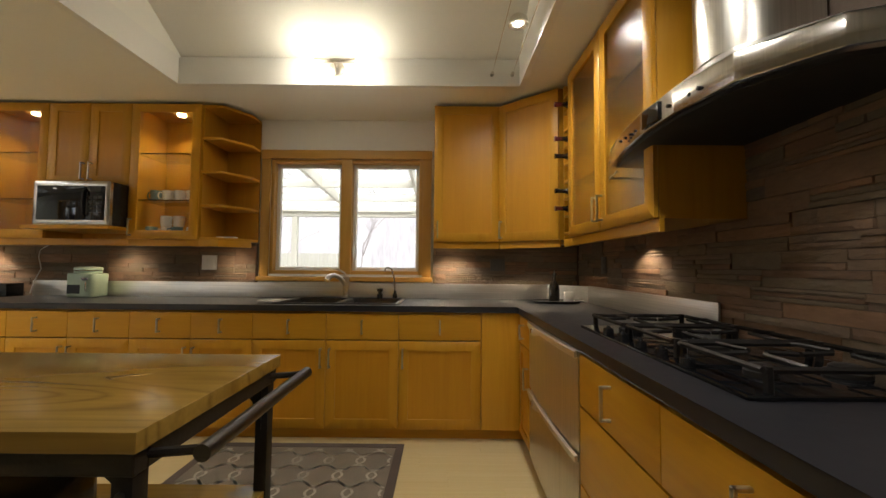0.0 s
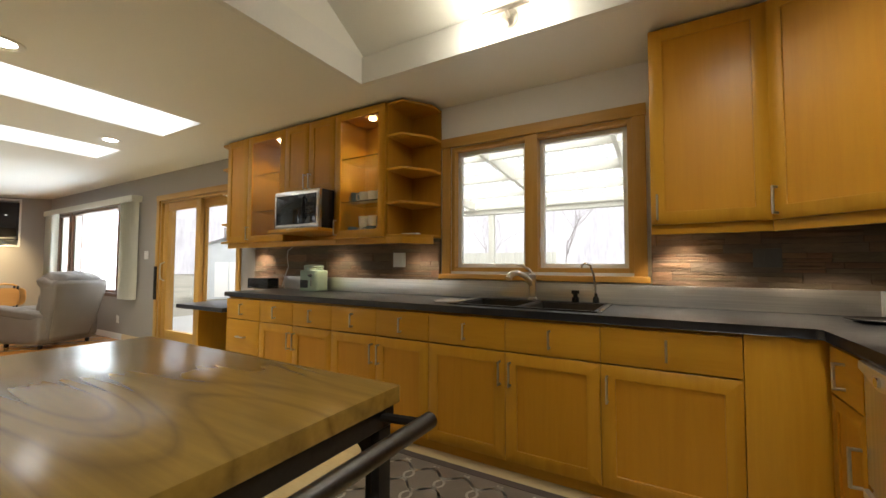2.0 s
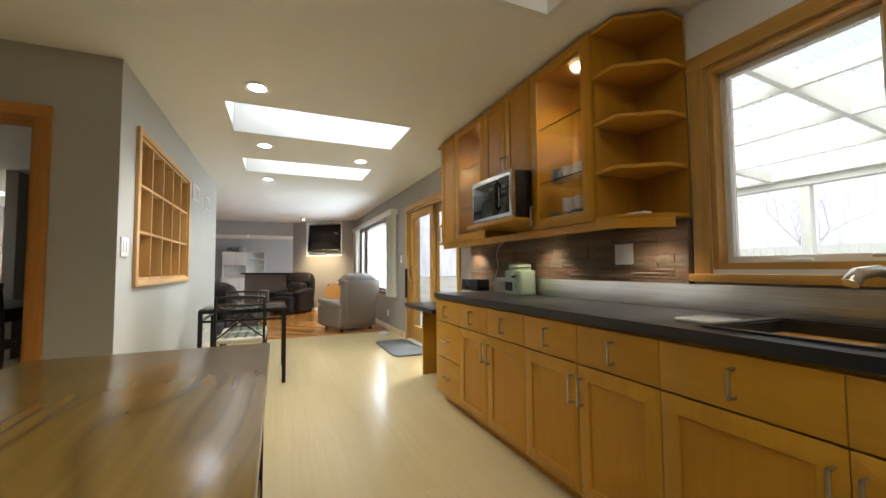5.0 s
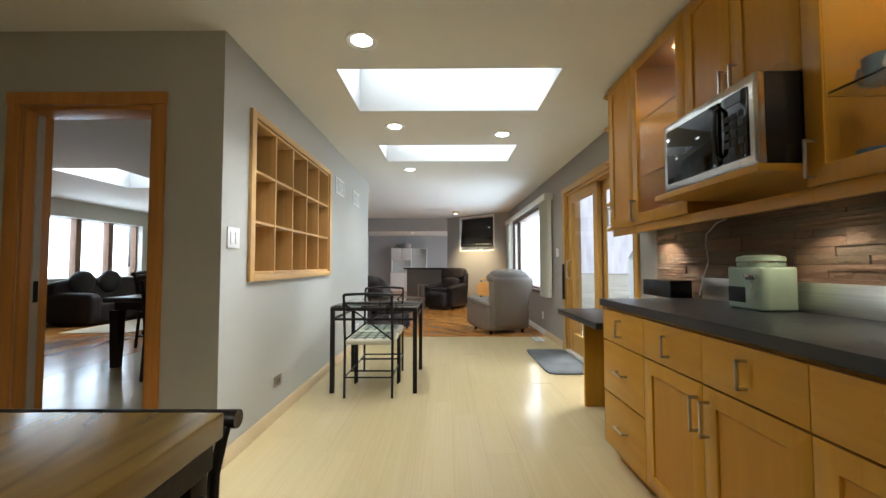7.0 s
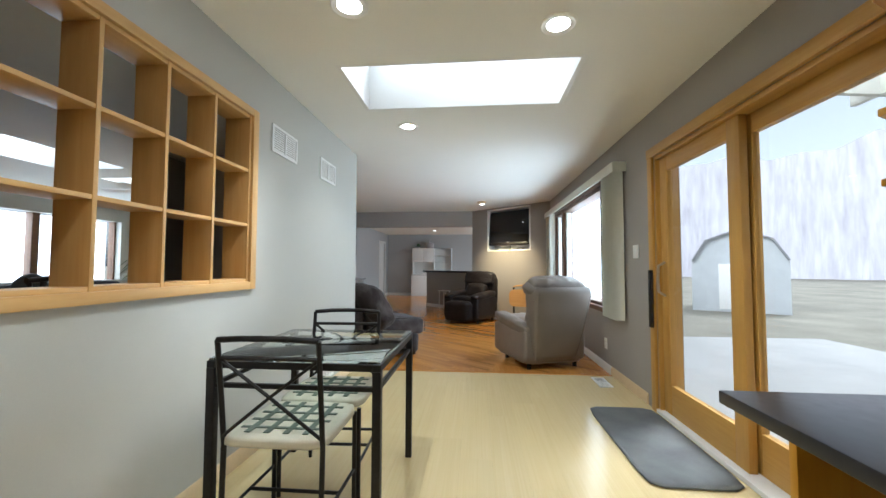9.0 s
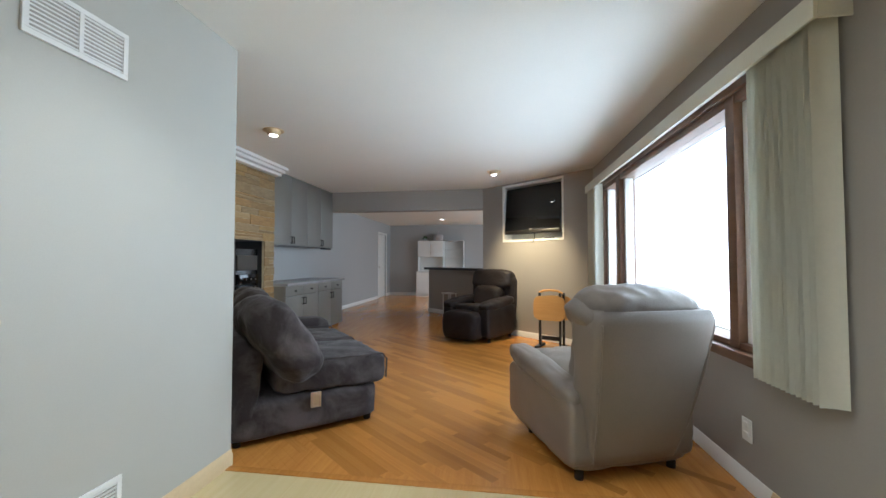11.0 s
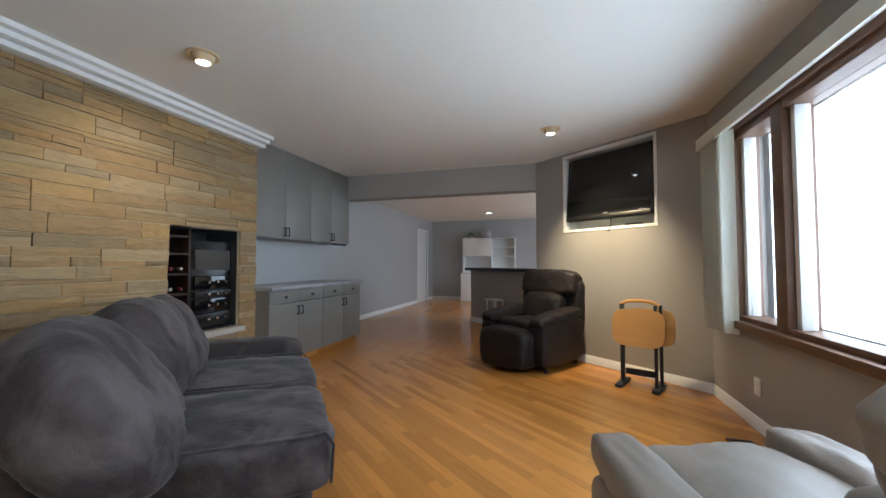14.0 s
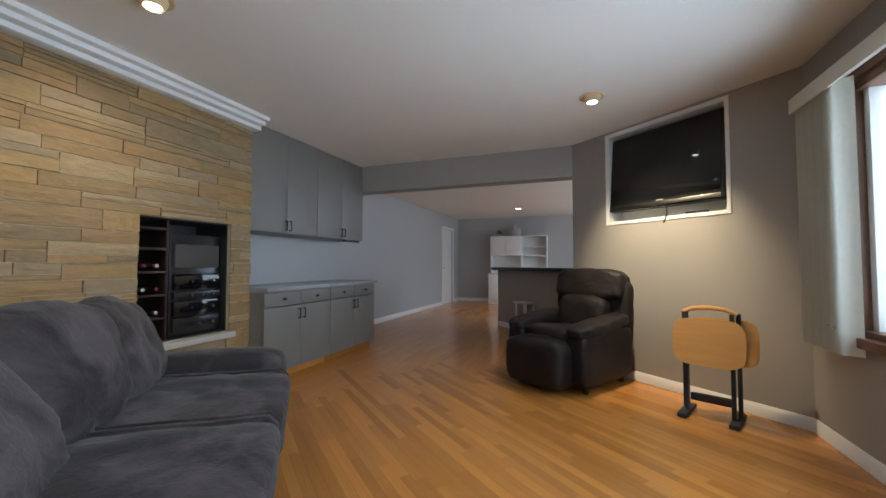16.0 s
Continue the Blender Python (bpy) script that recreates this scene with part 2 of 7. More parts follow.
def brushed_suede(name, dark, light):
    """Plush nap with lighter brush marks where the pile lies the other way."""
    m, nt, b = base_mat(name, 0.95)
    v = coords(nt)
    marks, fine = noise_tex(nt, v, 3.6, 5, 0.6, 0.5), noise_tex(nt, v, 260, 2)
    c = ramp(nt, marks, [(0.44, dark), (0.52, tuple(0.6 * a + 0.4 * d for a, d in zip(dark, light))), (0.64, light)])
    c = mix(nt, 0.2, c, ramp(nt, fine, [(0.3, dark), (0.7, light)]))
    nt.links.new(c, b.inputs["Base Color"])
    bump(nt, b, noise_tex(nt, v, 24, 4, 0.6, 1.2), 0.4, 0.012)
    b.inputs["Specular IOR Level"].default_value = 0.1
    b.inputs["Sheen Weight"].default_value, b.inputs["Sheen Roughness"].default_value = 0.16, 0.35
    return m


suede = brushed_suede("grey_suede", (0.033, 0.027, 0.027), (0.112, 0.096, 0.094))
grey_leather = surface("grey_leather", (0.215, 0.182, 0.155), 0.42, 0, 0.1, 130, 3, 0.2)
dark_leather = surface("dark_recliner_cloth", (0.014, 0.010, 0.010), 0.55, 0, 0.35, 90, 4, 0.3, 0.0, 0.3)
gray_cab = surface("grey_cabinet_paint", (0.185, 0.175, 0.155), 0.42, 0, 0.05, 140, 2, 0.03)
gray_counter = surface("grey_counter", (0.34, 0.34, 0.35), 0.25, 0, 0.15, 200, 5, 0.02)
blind_cloth = surface("vertical_blind_vinyl", (0.66, 0.65, 0.56), 0.55, 0, 0.05, 60, 3, 0.05)
mat_grey = surface("door_mat_fibre", (0.12, 0.125, 0.125), 0.95, 0, 0.4, 220, 4, 0.5)
seat_cloth = surface("seat_cloth", (0.62, 0.58, 0.46), 0.9, 0, 0.08, 200, 5, 0.3)
seat_dark = surface("seat_pattern_cloth", (0.16, 0.19, 0.15), 0.9, 0, 0.1, 200, 5, 0.3)
rug_field = surface("rug_field", (0.20, 0.165, 0.125), 0.95, 0, 0.2, 260, 5, 0.5)
rug_line = surface("rug_line", (0.48, 0.43, 0.34), 0.95, 0, 0.15, 260, 5, 0.5)
rug_edge = surface("rug_edge", (0.10, 0.075, 0.06), 0.95, 0, 0.2, 260, 5, 0.5)
pane = glass("clear_glass")
ribbed_glass = glass("ribbed_glass", (0.94, 0.93, 0.90), 0.06, 90.0, 0.05)
frosted_glass = glass("frosted_glass", (0.84, 0.80, 0.72), 0.15, 60.0, 0.05)
table_glass = glass("table_glass", (0.85, 0.93, 0.9))
dark_glass = surface("oven_glass", (0.008, 0.008, 0.009), 0.06, 0, 0.1, 10, 2, 0.0, 0.0, 0.3)
bottle_glass = surface("dark_bottle_glass", (0.012, 0.010, 0.008), 0.08, 0, 0.2, 20, 4, 0.0)
wine_red = surface("wine_foil", (0.12, 0.015, 0.02), 0.3, 0.3, 0.2, 40, 5, 0.0)
slate = stone_mat("stacked_slate", [(0.19, 0.12, 0.08), (0.27, 0.175, 0.115), (0.165, 0.135, 0.11), (0.31, 0.185, 0.11), (0.22, 0.17, 0.13), (0.19, 0.15, 0.10), (0.26, 0.15, 0.095)])
sandstone = stone_mat("ledge_sandstone", [(0.36, 0.255, 0.115), (0.385, 0.255, 0.105), (0.29, 0.20, 0.095), (0.36, 0.23, 0.10), (0.25, 0.185, 0.10), (0.40, 0.30, 0.165), (0.29, 0.225, 0.135), (0.37, 0.225, 0.085)], 0.85, 18, 0.6)
mortar = surface("mortar", (0.44, 0.37, 0.24), 0.95, 0, 0.15, 90, 4, 0.4)
grout_dark = surface("slate_backing", (0.11, 0.08, 0.06), 0.95, 0, 0.2, 90, 4, 0.3)
leaf_green = surface("leaf", (0.06, 0.12, 0.035), 0.45, 0, 0.3, 20, 4, 0.1)
# bark paled so that haze over the outdoor trees lies in its colour
bark = surface("bark", (0.40, 0.37, 0.37), 0.9, 0, 0.3, 40, 6, 0.5)
grass_mat = surface("lawn", (0.27, 0.25, 0.20), 0.95, 0, 0.4, 30, 0.6, 0.3)
patio = surface("patio_concrete", (0.48, 0.47, 0.45), 0.85, 0, 0.15, 60, 1.5, 0.3)
pergola_paint = surface("pergola_paint", (0.52, 0.51, 0.45), 0.6, 0, 0.06, 60, 2, 0.1)
siding = surface("shed_siding", (0.52, 0.54, 0.55), 0.7, 0, 0.08, 30, 3, 0.1)
can_glow = glow("lamp_glow", (1.0, 0.95, 0.86), 5.0)
warm_glow = glow("warm_lamp_glow", (1.0, 0.80, 0.5), 5.0)
shade_glow = glow("lamp_shade", (1.0, 0.72, 0.30), 0.5)


# ---- building helpers ----
def box_bm(bm, x0, y0, z0, x1, y1, z1, m=None):
    vs = [bm.verts.new(Vector(p) if m is None else m @ Vector(p)) for p in
          ((x0, y0, z0), (x1, y0, z0), (x1, y1, z0), (x0, y1, z0), (x0, y0, z1), (x1, y0, z1), (x1, y1, z1), (x0, y1, z1))]
    for f in ((0, 3, 2, 1), (4, 5, 6, 7), (0, 1, 5, 4), (1, 2, 6, 5), (2, 3, 7, 6), (3, 0, 4, 7)):
        bm.faces.new([vs[i] for i in f])
    return vs


def bevelled(bm, width, segments=2):
    bmesh.ops.bevel(bm, geom=list(bm.edges), offset=width, segments=segments, profile=0.6, affect="EDGES", clamp_overlap=True)
    return bm


def to_mesh(name, bm, material, smooth=None):
    me = bpy.data.meshes.new(name)
    bmesh.ops.recalc_face_normals(bm, faces=bm.faces[:])
    bm.to_mesh(me)
    bm.free()
    for mt in material if isinstance(material, (list, tuple)) else [material]:
        me.materials.append(mt)
    if smooth is not None:
        me.shade_smooth()
        me.set_sharp_from_angle(angle=radians(smooth))
    return me


def part(name, bm, material, parent=None, label="", smooth=35):
    ob = new(name, to_mesh(name, bm, material, smooth))
    ob.parent = parent
    if label:
        ob["label"] = label
    return ob


def box(name, x0, y0, z0, x1, y1, z1, material, parent=None, bevel=0.002, label="", m=None, segments=2):
    bm = bmesh.new()
    box_bm(bm, *(min(x0, x1), min(y0, y1), min(z0, z1)), *(max(x0, x1), max(y0, y1), max(z0, z1)), m)
    if bevel:
        bevelled(bm, bevel, segments)
    return part(name, bm, material, parent, label)


def ring_bm(x0, z0, x1, z1, bar, y0, y1):
    """A picture-frame ring in x and z, y0 to y1 thick."""
    bm = bmesh.new()
    loops = [[bm.verts.new((x, y, z)) for x, z in ((a, c), (b, c), (b, d), (a, d))]
             for y in (y0, y1) for a, b, c, d in ((x0, x1, z0, z1), (x0 + bar, x1 - bar, z0 + bar, z1 - bar))]
    of, jf, ob_, ib = loops
    for i in range(4):
        j = (i + 1) % 4
        for f in ((of[i], of[j], jf[j], jf[i]), (ob_[i], ob_[j], ib[j], ib[i]), (of[i], of[j], ob_[j], ob_[i]), (jf[i], jf[j], ib[j], ib[i])):
            bm.faces.new(f)
    bmesh.ops.recalc_face_normals(bm, faces=bm.faces[:])
    return bm


def boxes_bm(rows, bevel=0.0):
    bm = bmesh.new()
    for r in rows:
        box_bm(bm, *r)
    if bevel:
        bevelled(bm, bevel, 1)
    return bm


def tube_bm(bm, points, radius, sides=10, cap=True):
    """A round tube along points; radius may be a list."""
    pts = [Vector(p) for p in points]
    rad = radius if isinstance(radius, (list, tuple)) else [radius] * len(pts)
    rings, ref = [], None
    for i, p in enumerate(pts):
        d = (pts[min(i + 1, len(pts) - 1)] - pts[max(i - 1, 0)]).normalized()
        if ref is None:
            ref = d.orthogonal().normalized()
        ref = (ref - d * ref.dot(d)).normalized()
        side = d.cross(ref)
        rings.append([bm.verts.new(p + rad[i] * (math.cos(a) * ref + math.sin(a) * side)) for a in (2 * math.pi * k / sides for k in range(sides))])
    for a, b in zip(rings, rings[1:]):
        for k in range(sides):
            bm.faces.new((a[k], a[(k + 1) % sides], b[(k + 1) % sides], b[k]))
    if cap:
        bm.faces.new(rings[0][::-1]), bm.faces.new(rings[-1])
    return bm


def tube(name, points, radius, material, parent=None, sides=10, label=""):
    return part(name, tube_bm(bmesh.new(), points, radius, sides), material, parent, label, 50)


def lathe_bm(bm, profile, sides=24, centre=(0, 0, 0)):
    c, rings = Vector(centre), []
    for r, z in profile:
        rings.append([bm.verts.new(c + Vector((max(r, 1e-4) * math.cos(a), max(r, 1e-4) * math.sin(a), z))) for a in (2 * math.pi * k / sides for k in range(sides))])
    for a, b in zip(rings, rings[1:]):
        for k in range(sides):
            bm.faces.new((a[k], a[(k + 1) % sides], b[(k + 1) % sides], b[k]))
    bm.faces.new(rings[0][::-1]), bm.faces.new(rings[-1])
    return bm


def lathe(name, profile, material, parent=None, centre=(0, 0, 0), sides=24, label=""):
    return part(name, lathe_bm(bmesh.new(), profile, sides, centre), material, parent, label, 40)


def prism_bm(bm, outline, z0, z1, m=None):
    """An upright prism on a flat outline of (x, y)."""
    put = (lambda p: Vector(p)) if m is None else (lambda p: m @ Vector(p))
    lo, hi = [bm.verts.new(put((x, y, z0))) for x, y in outline], [bm.verts.new(put((x, y, z1))) for x, y in outline]
    bm.faces.new(lo[::-1]), bm.faces.new(hi)
    for i in range(len(outline)):
        j = (i + 1) % len(outline)
        bm.faces.new((lo[i], lo[j], hi[j], hi[i]))
    return bm


def cushion_bm(bm, sx, sy, sz, m=None, cuts=10, puff=0.5, power=4.0, wrinkle=0.0, seed=0.0, taper=0.0):
    """A soft padded block, centred, with rounded edges and bulging faces."""
    made = bmesh.ops.create_cube(bm, size=2.0)["verts"]
    es = list({e for v in made for e in v.link_edges})
    bmesh.ops.subdivide_edges(bm, edges=es, cuts=cuts, use_grid_fill=True)
    vs = [v for v in bm.verts if v.tag is False]
    for v in vs:
        p = v.co.copy()
        q = Vector((abs(p.x) ** power, abs(p.y) ** power, abs(p.z) ** power))
        n = (q.x + q.y + q.z) ** (1 / power)
        p = p / max(n, 1e-6) * (1.0 if n < 1e-6 else max(abs(p.x), abs(p.y), abs(p.z)))
        flat = (1 - p.x * p.x) * (1 - p.y * p.y)
        p.z *= 1 - puff * (1 - flat) * 0.5
        w = Vector((p.x * sx / 2 * (1 + taper * p.z), p.y * sy / 2, p.z * sz / 2))
        if wrinkle:
            w += p.normalized() * wrinkle * noise.noise(Vector((w.x * 9 + seed, w.y * 9, w.z * 7))) + p.normalized() * wrinkle * 0.5 * noise.noise(Vector((w.x * 30, w.y * 14 + seed, w.z * 24)))
        v.co = w if m is None else m @ w
        v.tag = True
    return bm


def cushion(name, sx, sy, sz, m, material, parent=None, label="", **kw):
    return part(name, cushion_bm(bmesh.new(), sx, sy, sz, m, **kw), material, parent, label, 180)


def thing(name, m, label, category, group="", kind=""):
    ob = new(name)
    ob.empty_display_size = 0.1
    ob.matrix_basis = m
    return tagged(ob, label, category, group, kind)


def structure(ob, label, category="structure"):
    return tagged(ob, label, category, kind="structure")


def slab(name, xs, ys, z0, z1, material, holes=()):
    """A level slab with rectangular holes (x0, x1, y0, y1)."""
    gx = sorted({*xs, *(h[0] for h in holes), *(h[1] for h in holes)})
    gy = sorted({*ys, *(h[2] for h in holes), *(h[3] for h in holes)})
    bm, at = bmesh.new(), {}
    inside = lambda i, j: 0 <= i < len(gx) - 1 and 0 <= j < len(gy) - 1 and not any(h[0] < (gx[i] + gx[i + 1]) / 2 < h[1] and h[2] < (gy[j] + gy[j + 1]) / 2 < h[3] for h in holes)

    def vert(i, j, z):
        if (i, j, z) not in at:
            at[(i, j, z)] = bm.verts.new((gx[i], gy[j], z))
        return at[(i, j, z)]

    for i in range(len(gx) - 1):
        for j in range(len(gy) - 1):
            if not inside(i, j):
                continue
            for z in (z0, z1):
                bm.faces.new([vert(*p, z) for p in ((i, j), (i + 1, j), (i + 1, j + 1), (i, j + 1))])
            for di, dj, a, b in ((-1, 0, (i, j), (i, j + 1)), (1, 0, (i + 1, j), (i + 1, j + 1)), (0, -1, (i, j), (i + 1, j)), (0, 1, (i, j + 1), (i + 1, j + 1))):
                if not inside(i + di, j + dj):
                    bm.faces.new([vert(*a, z0), vert(*b, z0), vert(*b, z1), vert(*a, z1)])
    return part(name, bm, material, None, "", 30)


def wall(name, p0, p1, z0, z1, thick, material, label, holes=()):
    """A wall whose face runs from p0 to p1 and whose body lies to the right of that line. Holes: s0, s1, z0, z1 along it."""
    d = Vector((p1[0] - p0[0], p1[1] - p0[1], 0))
    m = Matrix.Translation((*p0, 0)) @ Matrix.Rotation(math.atan2(d.y, d.x), 4, "Z")
    bm, s = bmesh.new(), 0.0
    for a, b, lo, hi in sorted(holes):
        box_bm(bm, s, -thick, z0, a, 0, z1, m)
        if lo > z0:
            box_bm(bm, a, -thick, z0, b, 0, lo, m)
        if hi < z1:
            box_bm(bm, a, -thick, hi, b, 0, z1, m)
        s = b
    box_bm(bm, s, -thick, z0, d.length, 0, z1, m)
    return structure(part(name, bm, material, None, "", 30), label, "wall")


# ---- the shell ----
CEIL, NORTH, EAST = 2.42, 3.92, 2.07
wall("wall_north_kitchen", (EAST + 0.15, NORTH), (-3.03, NORTH), 0, CEIL, 0.2, wall_white, "off-white painted wall round the kitchen window",
     [(EAST + 0.15 - 0.735, EAST + 0.15 + 0.56, 1.10, 2.08)])
wall("wall_north_living", (-3.03, NORTH), (-9.56, NORTH), 0, CEIL, 0.2, wall_living, "grey-taupe painted wall with patio door and picture window",
     [(0.35, 2.17, 0.0, 2.03), (2.97, 6.07, 0.70, 2.08)])
wall("wall_east", (EAST, -1.6), (EAST, NORTH), 0, CEIL, 0.15, wall_kitchen, "grey painted wall behind the stone backsplash")
wall("wall_south_kitchen", (-2.28, -1.6), (EAST + 0.15, -1.6), 0, CEIL, 0.15, wall_kitchen, "plain grey painted kitchen wall")
wall("wall_doorway", (-2.28, 1.12), (-2.28, -1.75), 0, CEIL, 0.15, wall_kitchen, "grey painted wall with a cased doorway", [(0.385, 1.12, 0.0, 1.995)])
wall("wall_grid", (-6.26, 1.12), (-2.43, 1.12), 0, CEIL, 0.15, wall_kitchen, "light grey wall with a pass-through shelf grid", [(2.075, 3.645, 1.05, 2.055)])
wall("wall_living_return", (-6.26, -0.5), (-6.26, 0.97), 0, CEIL, 0.15, wall_living, "grey wall end beside the sofa")
wall("wall_hearth", (-8.99, -0.36), (-6.26, -0.36), 0, CEIL, 0.4, wall_living, "wall behind the stone fireplace", [(0.21, 0.93, 0.52, 1.43)])
wall("wall_niche", (-10.9, -0.78), (-8.99, -0.78), 0, CEIL, 0.3, wall_far, "blue-grey wall behind the built-in cabinets")
wall("wall_far_south", (-17.3, -1.08), (-10.9, -1.08), 0, CEIL, 0.15, wall_far, "blue-grey painted wall of the far room", [(0.55, 1.35, 0.0, 2.03)])
wall("wall_far_west", (-17.3, 5.0), (-17.3, -1.08), 0, CEIL, 0.15, wall_far, "grey end wall of the far room")
# the opening is never in view, added to let daylight into the far room
wall("wall_far_north", (-9.5, 5.0), (-17.3, 5.0), 0, CEIL, 0.15, wall_far, "grey wall of the far room", [(2.4, 6.4, 0.8, 2.1)])
wall("wall_far_east", (-9.5, 4.12), (-9.5, 5.15), 0, CEIL, 0.15, wall_far, "plain closing wall of the far room")
TV0, TV1 = Vector((-9.56, 3.92, 0)), Vector((-10.85, 2.40, 0))
wall("wall_television", TV0[:2], TV1[:2], 0, CEIL, 0.22, wall_living, "angled taupe wall with a television recess", [(0.465, 1.53, 1.50, 2.37)])
wall("wall_header", (-10.85, 2.40), (-10.85, -1.08), 2.07, CEIL, 0.2, wall_living, "taupe header beam over the wide opening")
wall("wall_family_south", (-2.28, -5.3), (-10.0, -5.3), 0, CEIL, 0.15, wall_kitchen, "grey wall of the family room with a triple window", [(5.1, 7.35, 0.85, 2.08)]).matrix_world = Matrix.Identity(4)
wall("wall_family_west", (-10.0, -5.3), (-10.0, -1.23), 0, CEIL, 0.15, wall_kitchen, "plain grey wall of the family room")
wall("wall_family_east", (-2.28, -1.75), (-2.28, -5.45), 0, CEIL, 0.15, wall_kitchen, "plain closing wall of the family room")
wall("wall_family_north", (-10.15, -1.10), (-6.11, -1.10), 0, CEIL, 0.12, wall_kitchen, "plain grey wall of the family room")

SKYLIGHTS = [(-3.41, -2.71, 1.62, 3.13), (-5.0, -4.34, 1.62, 3.13), (-6.6, -5.3, -3.0, -2.1), (-8.4, -7.1, -3.0, -2.1)]
TRAY = (-0.93, 1.43, 0.45, 3.27)
wider = lambda h, t: (h[0] - t, h[1] + t, h[2] - t, h[3] + t)
HOLES = [wider(h, 0.031) for h in SKYLIGHTS] + [wider(TRAY, 0.041)]
structure(slab("ceiling", (-17.5, 2.25), (-5.5, 5.2), CEIL, CEIL + 0.12, ceiling_paint, HOLES + [(-9.36, 2.25, 4.13, 5.2)]), "matt off-white painted ceiling", "ceiling")
structure(slab("subfloor", (-17.5, 2.25), (-5.5, 5.2), -0.2, -0.022, far_floor_mat, [(-9.36, 2.25, 4.13, 5.2)]), "wooden subfloor", "floor")
structure(box("eave", -9.3, 4.125, CEIL - 0.06, 2.25, 4.62, CEIL, white_paint, None, 0.004), "white boarded eave over the windows", "eave")


def shaft(name, x0, x1, y0, y1, z0, z1, label):
    """The lined shaft of a skylight, open below and glazed above."""
    root = thing(name, pose((x0 + x1) / 2, (y0 + y1) / 2, z0), label, "skylight")
    w, d, h, t = (x1 - x0) / 2, (y1 - y0) / 2, z1 - z0, 0.03
    for row in ((-w - t, -d - t, -w, d + t), (w, -d - t, w + t, d + t), (-w, -d - t, w, -d), (-w, d, w, d + t)):
        box("lining", row[0], row[1], 0.0, row[2], row[3], h, white_paint, root, 0)
    box("glazing", -w, -d, h - 0.02, w, d, h - 0.012, pane, root, 0).visible_shadow = False
    return root


for i, (x0, x1, y0, y1) in enumerate(SKYLIGHTS):
    shaft("skylight", x0, x1, y0, y1, CEIL, CEIL + 0.46, "white-lined ceiling skylight with a bright pane")
    lamp("skylight_daylight", "AREA", pose((x0 + x1) / 2, (y0 + y1) / 2, CEIL + 0.43), SKY_POWER[i], DAY, x1 - x0 - 0.06, y1 - y0 - 0.06)

# raised ceiling over the kitchen: an upright band, then slopes up to a flat top
x0, x1, y0, y1 = TRAY
zb, zt = CEIL + 0.19, CEIL + 0.85
bm = bmesh.new()
t = 0.04
for row in ((x0 - t, y0 - t, x0, y1 + t), (x1, y0 - t, x1 + t, y1 + t), (x0, y0 - t, x1, y0), (x0, y1, x1, y1 + t)):
    box_bm(bm, row[0], row[1], CEIL, row[2], row[3], zb)
structure(part("tray_band", bm, white_paint), "white painted band round the raised ceiling", "ceiling trim")
bm = bmesh.new()
ridge = [(y1 + t, zb), (y1 - 1.1, zt), (y0 + 1.1, zt), (y0 - t, zb)]
for (ya, za), (yb, zc) in zip(ridge, ridge[1:]):
    lo = [bm.verts.new(p) for p in ((x0 - t, ya, za), (x1 + t, ya, za), (x1 + t, yb, zc), (x0 - t, yb, zc))]
    hi = [bm.verts.new((v.co.x, v.co.y, v.co.z + 0.05)) for v in lo]
    for f in ((lo[0], lo[1], lo[2], lo[3]), (hi[3], hi[2], hi[1], hi[0]), (lo[1], lo[0], hi[0], hi[1]), (lo[2], lo[1], hi[1], hi[2]), (lo[3], lo[2], hi[2], hi[3]), (lo[0], lo[3], hi[3], hi[0])):
        bm.faces.new(f)
for xa in (x0 - t, x1):
    lo = [bm.verts.new((xa, y, z)) for y, z in ridge]
    hi = [bm.verts.new((xa + t, y, z)) for y, z in ridge]
    bm.faces.new(lo), bm.faces.new(hi[::-1])
    for i in range(4):
        bm.faces.new((lo[i], hi[i], hi[(i + 1) % 4], lo[(i + 1) % 4]))
structure(part("ceiling_raised", bm, ceiling_paint), "sloped raised ceiling over the kitchen", "ceiling")


def baseboard(p0, p1, material, label, h=0.09, t=0.014):
    d = Vector((p1[0] - p0[0], p1[1] - p0[1], 0))
    m = Matrix.Translation((*p0, 0)) @ Matrix.Rotation(math.atan2(d.y, d.x), 4, "Z")
    bm = bmesh.new()
    prof = [(0, 0), (t, 0), (t, h * 0.7), (t * 0.55, h * 0.86), (t * 0.3, h), (0, h)]
    ends = [[bm.verts.new(m @ Vector((s, y, z))) for y, z in prof] for s in (0, d.length)]
    bm.faces.new(ends[0]), bm.faces.new(ends[1][::-1])
    for i in range(len(prof)):
        j = (i + 1) % len(prof)
        bm.faces.new((ends[0][i], ends[1][i], ends[1][j], ends[0][j]))
    return structure(part("baseboard", bm, material), label, "baseboard")


for p0, p1 in (((-6.26, 1.12), (-2.28, 1.12)), ((-2.28, 1.12), (-2.28, 0.83)), ((-2.28, -0.1), (-2.28, -1.6)), ((-5.38, NORTH), (-6.24, NORTH))):
    baseboard(p0, p1, cream_base, "light maple baseboard")
for p0, p1 in (((-6.24, NORTH), (-9.56, NORTH)), (TV0[:2], TV1[:2]), ((-17.3, -1.08), (-16.82, -1.08)), ((-15.9, -1.08), (-10.9, -1.08)), ((-17.3, 0.0), (-17.3, -1.08)), ((-6.26, -0.3), (-6.26, 1.12))):
    baseboard(p0, p1, white_paint, "white painted baseboard", 0.088)


